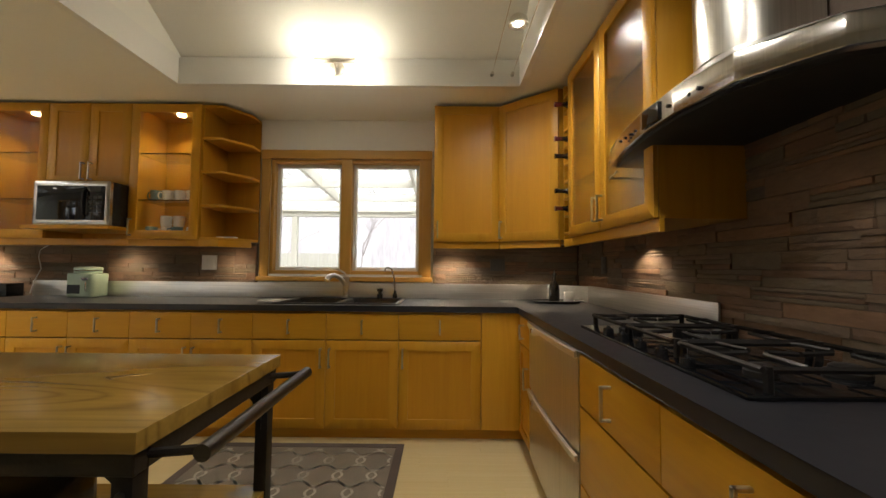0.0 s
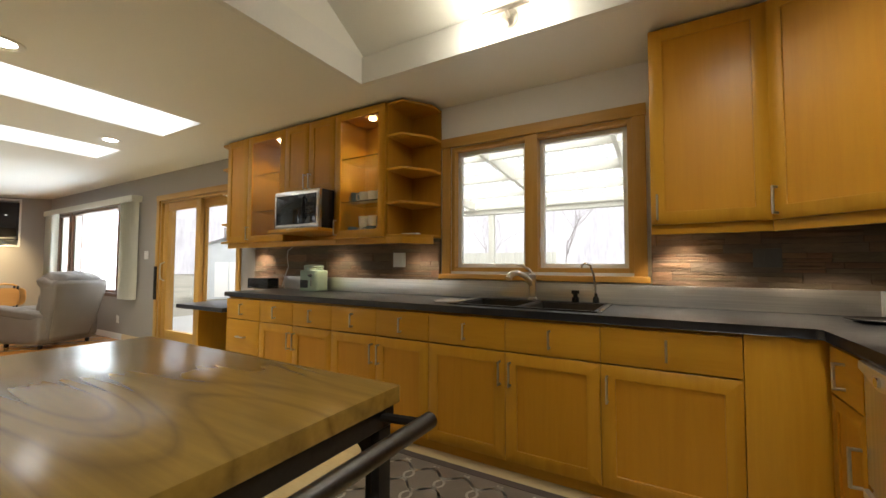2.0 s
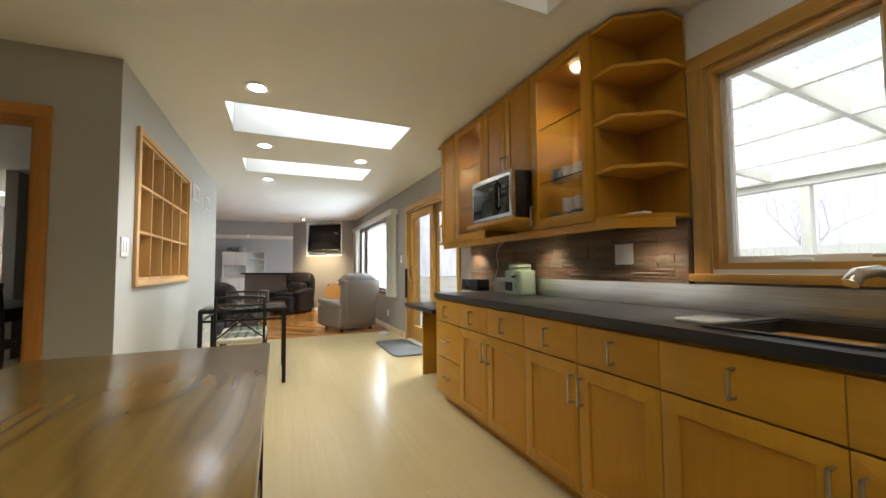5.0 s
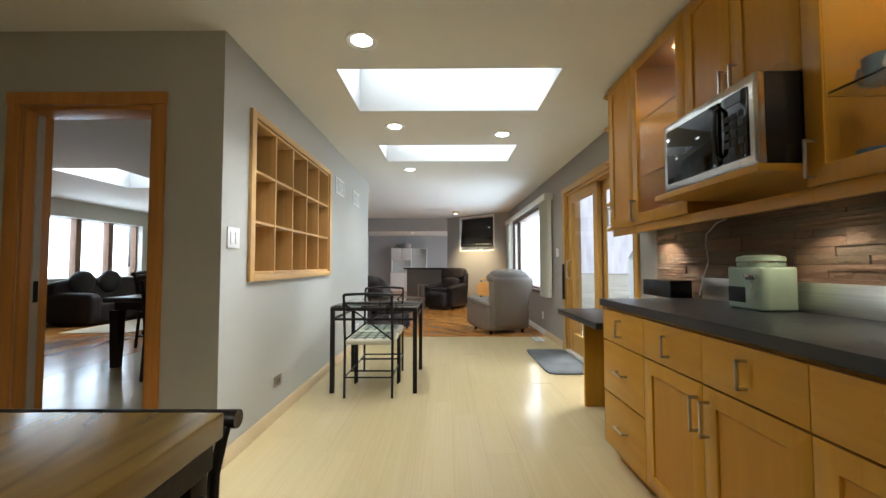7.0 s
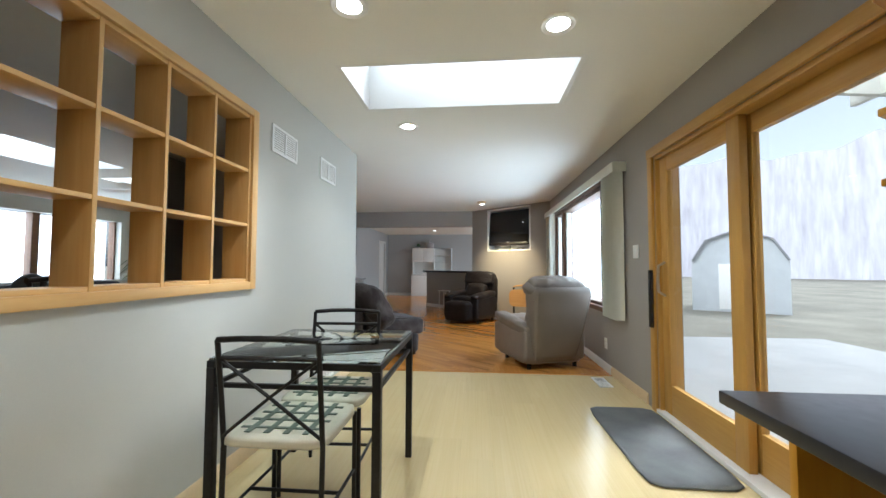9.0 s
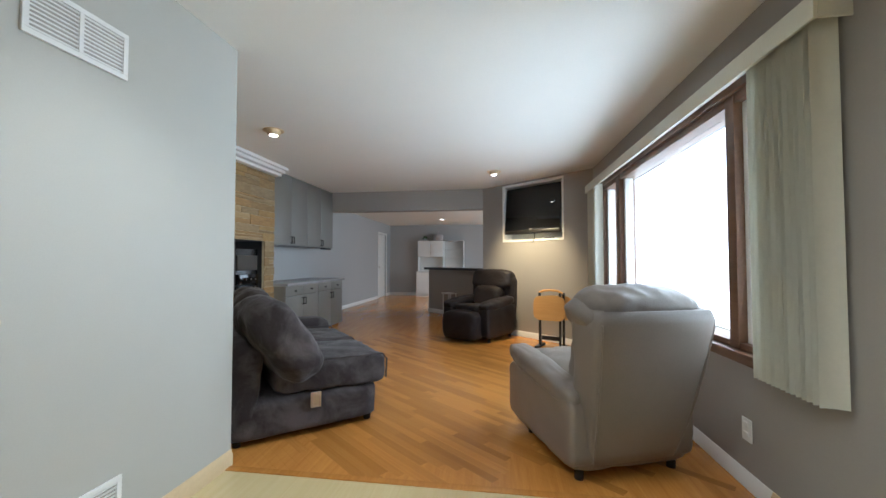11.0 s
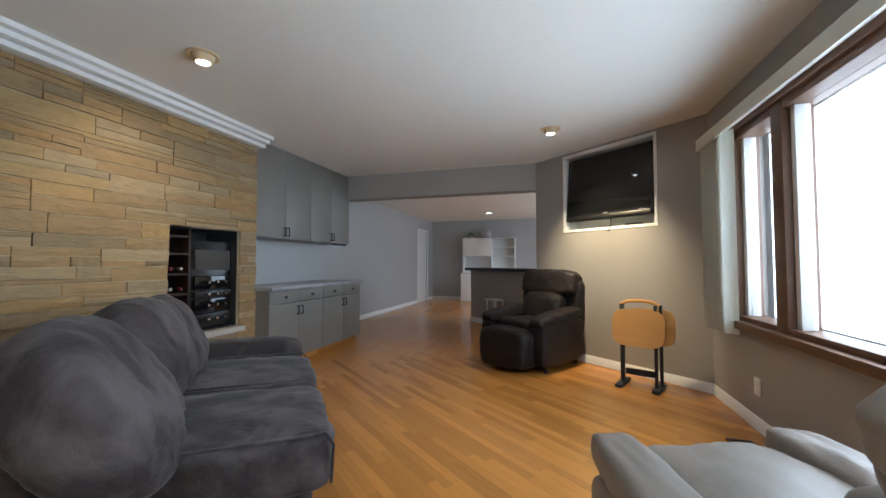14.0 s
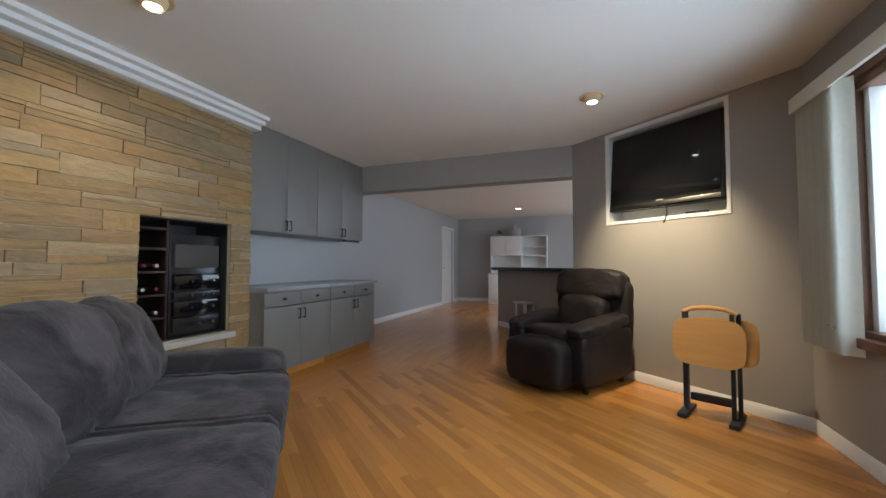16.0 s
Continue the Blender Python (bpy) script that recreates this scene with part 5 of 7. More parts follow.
for x in (-0.06, 0.08):
    tube("cable", [(x, 0.57, 0.0), (x, -2.2, 0.0)], 0.002, chrome, cl, 6)
    lathe("anchor", [(0.012, -0.01), (0.012, 0.02), (0, 0.02)], nickel, cl, sides=10).matrix_basis = pose(x, 0.56, 0, 90, 0, 0)
# the first head is real; the other two are unseen, added as kitchen fill
for y, power in ((0.0, 7), (-1.1, 5), (-1.9, 8)):
    head = lathe("head", [(0.03, 0.04), (0.05, 0.02), (0.055, -0.01), (0.05, -0.012), (0.02, 0.02), (0, 0.02)], nickel, cl, (0.01, y, 0))
    lathe("bulb", [(0.026, -0.006), (0.015, -0.012), (0, -0.013)], can_glow, head, (0.01, y, 0))
    lamp("cable_lamp", "SPOT", pose(0.01, y, -0.04), power, NEUTRAL, 0.03, parent=cl, cone=160, blend=1.0)
for x, y, level in ((-2.85, 3.78, 1.0), (-1.68, 3.76, 0.5), (-0.80, 3.76, 0.45), (1.0, 3.76, 1.1), (1.62, 3.55, 1.1)):
    u = thing("under_cabinet_light", pose(x, y, UB), "small warm puck light under the wall cabinets, lit", "puck light", "under-cabinet lights")
    lathe("housing", [(0.032, -0.012), (0.034, -0.001), (0, -0.001)], nickel, u, sides=16)
    lathe("lens", [(0.024, -0.013), (0.0, -0.015)], warm_glow, u, sides=16)
    lamp("puck_lamp", "SPOT", pose(0, 0, -0.03), PUCK_POWER * level, WARM, 0.03, parent=u, cone=120)
u = thing("under_cabinet_light", pose(1.95, 2.75, UB), "small warm puck light under the wall cabinets, lit", "puck light", "under-cabinet lights")
lathe("housing", [(0.032, -0.012), (0.034, -0.001), (0, -0.001)], nickel, u, sides=16)
lamp("puck_lamp", "SPOT", pose(0, 0, -0.03), PUCK_POWER * 0.5, WARM, 0.015, parent=u, cone=120)

# ---- kitchen cart ----
CX0, CX1, CY0, CY1, CZ = -0.82, 0.365, 1.375, 1.99, 0.87
ca = thing("kitchen_cart", pose((CX0 + CX1) / 2, (CY0 + CY1) / 2, 0), "industrial cart with a thick wooden top and iron frame", "kitchen cart")
hw, hh = (CX1 - CX0) / 2, (CY1 - CY0) / 2
box("tabletop", -hw, -hh, CZ - 0.04, hw, hh, CZ, cart_wood, ca, 0.004, "honey-brown board with bold grain")
part("frame", boxes_bm([(-hw + 0.01, -hh + 0.01, CZ - 0.085, hw - 0.01, -hh + 0.045, CZ - 0.041), (-hw + 0.01, hh - 0.045, CZ - 0.085, hw - 0.01, hh - 0.01, CZ - 0.041), (-hw + 0.01, -hh + 0.045, CZ - 0.085, -hw + 0.045, hh - 0.045, CZ - 0.041), (hw - 0.045, -hh + 0.045, CZ - 0.085, hw - 0.01, hh - 0.045, CZ - 0.041)], 0.002), iron, ca)
for sx in (-1, 1):
    for sy in (-1, 1):
        x, y = sx * (hw - 0.035), sy * (hh - 0.035)
        leg = box("leg", x - 0.02, y - 0.02, 0.10, x + 0.02, y + 0.02, CZ - 0.085, iron, ca, 0.003)
        bm = bmesh.new()
        prism_bm(bm, [(0, 0), (-sx * 0.09, 0), (-sx * 0.03, -0.05), (0, -0.14)], -0.003, 0.003, Matrix.Translation((x, y - sy * 0.021, CZ - 0.086)) @ Matrix.Rotation(radians(90), 4, "X"))
        part("bracket", bm, iron, leg)
        lathe("bolt", [(0.009, 0), (0.008, 0.006), (0, 0.007)], gun, leg, sides=8).matrix_basis = pose(x, y + sy * 0.021, CZ - 0.12, -90 * sy, 0, 0)
        wl = lathe("wheel", [(0.0, -0.014), (0.045, -0.014), (0.05, -0.008), (0.05, 0.008), (0.045, 0.014), (0, 0.014)], iron, leg, sides=20)
        wl.matrix_basis = pose(x, y, 0.05, 90, 0, 0)
        box("fork", x - 0.012, y - 0.022, 0.05, x + 0.012, y + 0.022, 0.10, gun, leg, 0.003)
box("shelf", -hw + 0.02, -hh + 0.02, 0.42, hw - 0.02, hh - 0.02, 0.45, cart_wood, ca, 0.003)
box("shelf", -hw + 0.02, -hh + 0.02, 0.14, hw - 0.02, hh - 0.02, 0.17, cart_wood, ca, 0.003)
for sx in (-1, 1):
    xo = sx * (hw + 0.10)
    tube("push_handle", [(xo, -hh + 0.03, CZ - 0.05), (xo, hh - 0.03, CZ - 0.05)], 0.017, gun, ca, 14, "dark round push bar")
    for y in (-hh + 0.05, hh - 0.05):
        if sx > 0:
            run = [(hw - 0.02, y, CZ - 0.06), (xo, y, CZ - 0.05)]
        else:
            run = [(-hw + 0.035, y, CZ - 0.34), (-hw - 0.02, y, CZ - 0.30), (-hw - 0.055, y, CZ - 0.22), (-hw - 0.06, y, CZ - 0.13), (-hw - 0.085, y, CZ - 0.075), (xo, y, CZ - 0.05)]
        part("handle_arm", tube_bm(bmesh.new(), run, 0.010, 8), iron, ca)
po = thing("pot", pose(0.20, 1.52, 0.451), "polished steel saucepan on the cart shelf", "pot")
lathe("pan", [(0.0, 0), (0.10, 0.002), (0.12, 0.03), (0.122, 0.13), (0.126, 0.132), (0.118, 0.132), (0.115, 0.03), (0, 0.01)], chrome, po)
lathe("lid", [(0.125, 0.133), (0.12, 0.14), (0.06, 0.17), (0.012, 0.18), (0.012, 0.19), (0.02, 0.195), (0.02, 0.205), (0, 0.207)], chrome, po)
tube("pot_handle", [(-0.12, 0, 0.11), (-0.22, 0.02, 0.125), (-0.32, 0.03, 0.13)], [0.01, 0.012, 0.012], black_plastic, po)
mx = thing("appliance", pose(-0.15, 1.60, 0.451), "black countertop appliance on the cart shelf", "appliance")
cushion("housing", 0.34, 0.26, 0.22, pose(0, 0, 0.11), black_plastic, mx, cuts=5, puff=0.1, power=6)
box("stand", -0.14, -0.1, 0.0, 0.14, 0.1, 0.02, black_matt, mx, 0.004)

# trellis rug in front of the sink
rg = thing("rug", pose(0.05, 2.86, 0.0), "brown trellis-pattern kitchen rug", "rug")
RW, RD = 0.60, 0.36
box("field", -RW, -RD, 0.001, RW, RD, 0.009, rug_field, rg, 0.002)
part("border", boxes_bm([(-RW - 0.02, -RD - 0.02, 0.001, RW + 0.02, -RD + 0.03, 0.011), (-RW - 0.02, RD - 0.03, 0.001, RW + 0.02, RD + 0.02, 0.011), (-RW - 0.02, -RD + 0.03, 0.001, -RW + 0.03, RD - 0.03, 0.011), (RW - 0.03, -RD + 0.03, 0.001, RW + 0.02, RD - 0.03, 0.011)]), rug_edge, rg)
bm = bmesh.new()
stepx, stepy = 0.19, 0.165
for i in range(-4, 5):
    for j in range(-3, 4):
        cx, cy = i * stepx + (stepx / 2 if j % 2 else 0), j * stepy / 1.0
        ring = []
        for k in range(24):
            a = 2 * math.pi * k / 24
            r = 1 + 0.13 * math.cos(4 * a)
            ring.append((cx + 0.108 * r * math.cos(a), cy + 0.098 * r * math.sin(a)))
        for (xa, ya), (xb, yb) in zip(ring, ring[1:] + ring[:1]):
            if max(abs(xa), abs(xb)) > RW - 0.03 or max(abs(ya), abs(yb)) > RD - 0.03:
                continue
            d = Vector((xb - xa, yb - ya, 0)).normalized()
            n = Vector((-d.y, d.x, 0)) * 0.007
            bm.faces.new([bm.verts.new(p) for p in (Vector((xa, ya, 0.0105)) + n, Vector((xa, ya, 0.0105)) - n, Vector((xb, yb, 0.0105)) - n, Vector((xb, yb, 0.0105)) + n)])
part("trellis", bm, rug_line, rg, "pale trellis lines")
dm = thing("door_mat", pose(-4.68, 3.63, 0), "grey ribbed doormat before the patio door", "doormat")
cushion("pad", 1.14, 0.50, 0.018, pose(0, 0, 0.0095), mat_grey, dm, cuts=6, puff=0.3, power=10)

# ---- small dining set ----
tb = thing("dining_table", pose(-3.95, 1.72, 0), "black iron table with a glass top", "table")
TX, TY, TH = 0.38, 0.36, 0.745
for sx in (-1, 1):
    for sy in (-1, 1):
        box("leg", sx * TX - 0.018, sy * TY - 0.018, 0, sx * TX + 0.018, sy * TY + 0.018, TH - 0.036, iron, tb, 0.003)
part("frame", boxes_bm([(-TX - 0.018, -TY - 0.018, TH - 0.036, TX + 0.018, -TY + 0.018, TH - 0.006), (-TX - 0.018, TY - 0.018, TH - 0.036, TX + 0.018, TY + 0.018, TH - 0.006), (-TX - 0.018, -TY + 0.018, TH - 0.036, -TX + 0.018, TY - 0.018, TH - 0.006), (TX - 0.018, -TY + 0.018, TH - 0.036, TX + 0.018, TY - 0.018, TH - 0.006)], 0.002), iron, tb)
part("lower_frame", boxes_bm([(-TX, -TY - 0.01, TH - 0.12, TX, -TY + 0.01, TH - 0.10), (-TX, TY - 0.01, TH - 0.12, TX, TY + 0.01, TH - 0.10), (-TX - 0.01, -TY, TH - 0.12, -TX + 0.01, TY, TH - 0.10), (TX - 0.01, -TY, TH - 0.12, TX + 0.01, TY, TH - 0.10)], 0.002), iron, tb)
box("glass_top", -TX - 0.012, -TY - 0.012, TH - 0.005, TX + 0.012, TY + 0.012, TH + 0.004, table_glass, tb, 0.002, "clear glass top")
chair = thing("dining_chair", pose(-3.64, 1.70, 0, 0, 0, 90), "black iron dining chair with a patterned cream seat", "chair", "chairs at the glass table")
S = 0.20
for sx in (-1, 1):
    tube("front_leg", [(sx * S, S, 0), (sx * S, S, 0.44)], 0.011, iron, chair, 8)
    tube("back_leg", [(sx * S, -S, 0), (sx * S, -S + 0.01, 0.45), (sx * S, -S - 0.02, 0.68), (sx * S, -S - 0.045, 0.86)], 0.011, iron, chair, 8)
    tube("side_stretcher", [(sx * S, -S, 0.17), (sx * S, S, 0.17)], 0.008, iron, chair, 6)
tube("stretcher", [(-S, 0, 0.17), (S, 0, 0.17)], 0.008, iron, chair, 6)
tube("stretcher", [(-S, -S, 0.17), (S, -S, 0.17)], 0.008, iron, chair, 6)
tube("top_rail", [(-S, -S - 0.045, 0.86), (-0.1, -S - 0.055, 0.868), (0, -S - 0.06, 0.87), (0.1, -S - 0.055, 0.868), (S, -S - 0.045, 0.86)], 0.012, iron, chair, 8)
tube("mid_rail", [(-S, -S - 0.035, 0.79), (S, -S - 0.035, 0.79)], 0.009, iron, chair, 6)
for sx in (-1, 1):
    tube("cross_bar", [(-sx * S, -S, 0.48), (0, -S - 0.02, 0.64), (sx * S, -S - 0.035, 0.79)], 0.007, iron, chair, 6)
seat = cushion("seat", 0.43, 0.43, 0.05, pose(0, 0.0, 0.46), seat_cloth, chair, cuts=6, puff=0.3, power=8)
bm = bmesh.new()
for k in (-0.12, -0.04, 0.04, 0.12):
    box_bm(bm, k - 0.012, -0.17, 0.4845, k + 0.012, 0.17, 0.488)
    box_bm(bm, -0.17, k - 0.008, 0.485, 0.17, k + 0.008, 0.4885)
part("seat_pattern", bm, seat_dark, chair, "grey-green plaid lines")
copy_thing(chair, pose(-4.08, 1.70, 0, 0, 0, -88))

# ---- television wall ----
TVM = Matrix.Translation(TV1) @ Matrix.Rotation(math.atan2(TV0.y - TV1.y, TV0.x - TV1.x), 4, "Z")
TL = (TV0 - TV1).length
nc = thing("television_recess", TVM @ pose(TL - 1.53, 0, 1.50), "white-trimmed recess for the television", "recess", kind="structure")
RWD, RHT = 1.065, 0.87
part("trim", boxes_bm([(-0.025, -0.008, -0.025, RWD + 0.025, 0.0, 0.0), (-0.025, -0.008, RHT, RWD + 0.025, 0.0, RHT + 0.025), (-0.025, -0.008, 0, 0, 0.0, RHT), (RWD, -0.008, 0, RWD + 0.025, 0.0, RHT)], 0.002), white_paint, nc)
part("lining", boxes_bm([(0, 0, 0, RWD, 0.215, 0.008), (0, 0, RHT - 0.008, RWD, 0.215, RHT), (0, 0, 0.008, 0.008, 0.215, RHT - 0.008), (RWD - 0.008, 0, 0.008, RWD, 0.215, RHT - 0.008), (0.008, 0.205, 0.008, RWD - 0.008, 0.215, RHT - 0.008)]), white_paint, nc)
tv = thing("television", TVM @ pose(TL - 0.9975, 0.02, 1.60, -5, 0, 0), "black flat-screen television, switched off, tilted in its recess", "television")
part("cabinet", bevelled(boxes_bm([(-0.515, -0.03, 0, 0.515, 0.06, 0.735)]), 0.012, 3), black_plastic, tv)
box("screen", -0.485, -0.034, 0.075, 0.485, -0.0305, 0.71, black_gloss, tv, 0.001)
box("speaker_bar", -0.49, -0.038, 0.010, 0.49, -0.031, 0.048, gun, tv, 0.004, "dark grey speaker strip")
box("badge", -0.03, -0.034, 0.054, 0.03, -0.031, 0.064, plate_grey, tv, 0)
lathe("wall_bracket", [(0.08, 0.06), (0.08, 0.14), (0, 0.14)], black_matt, tv, sides=12).matrix_basis = pose(0, 0.0, 0.35, -90, 0, 0)
tagged(tube("hanging_cable", [TVM @ Vector((TL - 0.95, 0.02, 1.62)), TVM @ Vector((TL - 0.93, -0.012, 1.53)), TVM @ Vector((TL - 0.96, -0.014, 1.45))], 0.005, black_plastic, None, 6), "short black cable hanging under the television", "cable")
tagged(box("remote", -0.05, -0.02, 0, 0.12, 0.02, 0.02, black_plastic, None, 0.004, "", TVM @ pose(TL - 0.75, 0.05, 1.509)), "black remote lying in the recess", "remote control")

# ---- valance and vertical blinds ----
va = thing("valance", pose(-7.605, NORTH, 2.06), "cream valance over the picture window", "valance")
box("board", -1.845, -0.13, 0, 1.845, -0.115, 0.095, blind_cloth, va, 0.004)
for x in (-1.845, 1.835):
    box("return", x, -0.115, 0, x + 0.01, 0, 0.095, blind_cloth, va, 0.002)
box("track", -1.83, -0.09, 0.05, 1.83, -0.04, 0.08, white_paint, va, 0.002)
for x0, n, zb in ((-6.17, 14, 0.63), (-9.41, 15, 0.60)):
    vb = thing("vertical_blind", pose(x0, NORTH - 0.065, 0), "stack of cream vertical blind slats drawn aside", "blind", "blinds at the picture window")
    for k in range(n):
        bm = bmesh.new()
        a = radians(72 + 6 * math.sin(k * 2.1))
        ca_, sa_ = math.cos(a), math.sin(a)
        pts = [(-0.044, 0), (-0.022, 0.007), (0, 0.009), (0.022, 0.007), (0.044, 0), (0.044, 0.0012), (0.022, 0.0082), (0, 0.0102), (-0.022, 0.0082), (-0.044, 0.0012)]
        prism_bm(bm, [(k * 0.028 + x * ca_ - y * sa_, x * sa_ + y * ca_) for x, y in pts], zb, 2.10)
        part("slat", bm, blind_cloth, vb)

# ---- living room furniture ----
so = thing("sofa", pose(-7.01, 1.80, 0, 0, 0, 219.6), "dark grey plush sofa with loose back cushions", "sofa")
SL, SD = 1.72, 1.06
cushion("base", SL, SD - 0.04, 0.26, pose(SL / 2, SD / 2 + 0.01, 0.155), suede, so, cuts=8, puff=0.05, power=14, wrinkle=0.006)
for k in range(2):
    seat = cushion("seat_cushion", 0.745, 0.80, 0.23, pose(0.37 + k * 0.735, 0.355, 0.38, 2, 0, 0), suede, so, cuts=16, puff=0.22, power=8, wrinkle=0.014, seed=k * 7.0)
    for sx in (-1, 1):
        tube("piping", [(0.37 + k * 0.735 + sx * 0.362, -0.02, 0.30), (0.37 + k * 0.735 + sx * 0.362, -0.028, 0.44), (0.37 + k * 0.735 + sx * 0.345, 0.0, 0.478), (0.37 + k * 0.735 + sx * 0.345, 0.62, 0.492)], 0.006, suede, seat, 6)
cushion("back_frame", SL, 0.24, 0.66, pose(SL / 2, SD - 0.12, 0.36, 6, 0, 0), suede, so, cuts=10, puff=0.08, power=8, wrinkle=0.012)
cushion("arm", 0.26, 0.95, 0.36, pose(SL - 0.12, 0.47, 0.40), suede, so, cuts=10, puff=0.12, power=6, wrinkle=0.01)
for k, (x, tilt, turn, lift) in enumerate(((0.20, -33, 8, -0.02), (0.82, -22, -4, 0.02), (1.30, -24, 6, 0.0))):
    cushion("back_cushion", 0.82 if k == 0 else 0.66, 0.30, 0.66 if k == 0 else 0.56, pose(x, 0.76 - (0.04 if k == 0 else 0), 0.66 + lift, tilt, 0, turn), suede, so, cuts=20, puff=0.42, power=3.8, wrinkle=0.016, seed=3.0 + k * 11)
part("connector", boxes_bm([(-0.020, 0.46, 0.19, -0.012, 0.53, 0.29), (-0.030, 0.465, 0.19, -0.020, 0.475, 0.26), (-0.030, 0.515, 0.19, -0.020, 0.525, 0.26), (-0.030, 0.475, 0.19, -0.020, 0.515, 0.20)], 0.002), nickel, so, "bare metal sectional bracket")
for x in (0.08, SL - 0.1):
    for y in (0.1, SD - 0.1):
        lathe("foot", [(0.025, 0), (0.03, 0.035), (0, 0.035)], black_plastic, so, (x, y, 0), 12)


def loft_bm(bm, sections, power=5.0, sides=36, wrinkle=0.0, seed=0.0):
    """A closed soft form through level sections (centre y, height, half width, half depth)."""
    rings = []
    for cy, z, hw_, hd_ in sections:
        ring = []
        for k in range(sides):
            a = 2 * math.pi * k / sides
            ca_, sa_ = math.cos(a), math.sin(a)
            p = Vector((hw_ * math.copysign(abs(ca_) ** (2 / power), ca_), cy + hd_ * math.copysign(abs(sa_) ** (2 / power), sa_), z))
            if wrinkle:
                p += Vector((ca_, sa_, 0)) * wrinkle * (noise.noise(Vector((p.x * 7 + seed, p.y * 7, p.z * 5))) + 0.6 * noise.noise(Vector((p.x * 16, p.z * 26 + seed, p.y * 9))))
            ring.append(bm.verts.new(p))
        rings.append(ring)
    for a, b in zip(rings, rings[1:]):
        for k in range(sides):
            bm.faces.new((a[k], a[(k + 1) % sides], b[(k + 1) % sides], b[k]))
    bm.faces.new(rings[0][::-1]), bm.faces.new(rings[-1])
    return bm


def recliner(name, m, material, label, w, back_h, foot, shoulder=0.40, waist=0.30, arm_tilt=-5, arm_z=0.545, arm_w=0.21, arm_l=0.80, arm_y=0.04):
    """An upholstered recliner, facing +y, standing round its own origin."""
    r = thing(name, m, label, "armchair")
    cushion("base", w - 0.04, arm_l - 0.06, 0.30, pose(0, arm_y - 0.02, 0.20), material, r, cuts=8, puff=0.05, power=12, wrinkle=0.008)
    cushion("seat", w - 2 * arm_w + 0.04, arm_l - 0.20, 0.20, pose(0, arm_y + 0.09, 0.43, 4, 0, 0), material, r, cuts=12, puff=0.4, power=6, wrinkle=0.016)
    for s in (-1, 1):
        cushion("arm_side", arm_w - 0.02, arm_l, arm_z - 0.09, pose(s * (w / 2 - arm_w / 2), arm_y, (arm_z + 0.05) / 2), material, r, cuts=10, puff=0.06, power=9, wrinkle=0.008, seed=s * 2.0)
        cushion("arm_pad", arm_w + 0.01, arm_l, 0.14, pose(s * (w / 2 - arm_w / 2), arm_y + 0.015, arm_z, arm_tilt, 0, 0), material, r, cuts=14, puff=0.35, power=4, wrinkle=0.014, seed=s * 4.0)
    top = back_h - 0.11
    rows = []
    for k in range(15):
        u = k / 14
        edge = 1 - 0.10 * max(0.0, (u - 0.9) / 0.1) ** 2
        rows.append((-0.27 - 0.17 * u - 0.02 * math.sin(u * math.pi), 0.10 + (top - 0.10) * u, (waist + (shoulder - waist) * u ** 0.8) * edge, (0.09 + 0.045 * u) * edge))
    shell = part("back_shell", loft_bm(bmesh.new(), rows, 7.0, 44, 0.010, w), material, r, "", 180)
    for sx in (-1, 1):
        tube("seam", [(sx * rows[k][2] * 0.91, rows[k][0] - rows[k][3] * 0.905, rows[k][1]) for k in range(0, 14)], 0.006, material, shell, 6)
    cushion("back_pad", w - 2 * arm_w + 0.06, 0.22, 0.38, pose(0, -0.20, 0.60, 12, 0, 0), material, r, cuts=16, puff=0.35, power=5, wrinkle=0.014, seed=2.0)
    cushion("head_pad", 2 * shoulder - 0.08, 0.29, 0.33, pose(0, -0.355, back_h - 0.16, 14, 0, 0), material, r, cuts=24, puff=0.22, power=5.0, wrinkle=0.014, seed=8.0)
    for s in () if foot else (-1, 1):
        cushion("head_wing", 0.13, 0.27, 0.14, pose(s * (shoulder - 0.065), -0.38, back_h - 0.145, 12, s * 22, 0), material, r, cuts=12, puff=0.3, power=4.0, wrinkle=0.010, seed=s * 3.0)
    if foot:
        cushion("footrest", w - 2 * arm_w + 0.16, 0.34, 0.42, pose(0, 0.47, 0.245), material, r, cuts=12, puff=0.12, power=6, wrinkle=0.014)
    for x in (-w / 2 + 0.1, w / 2 - 0.1):
        for y in (-0.28, 0.3):
            lathe("foot", [(0.025, 0), (0.025, 0.06), (0, 0.06)], black_plastic, r, (x, y, 0), 10)
    return r


recliner("recliner", pose(-6.76, 3.25, 0, 0, 0, 110), grey_leather, "light grey leather recliner standing by the picture window", 0.78, 1.03, False, 0.36, 0.27, 6, 0.475, 0.165, 0.88, 0.08)
recliner("recliner", pose(-10.24, 2.40, 0, 0, 0, -122), dark_leather, "dark brown-black recliner with its padded footrest folded", 0.86, 1.03, True, 0.40, 0.36, -5, 0.545, 0.21, 0.80, 0.05)

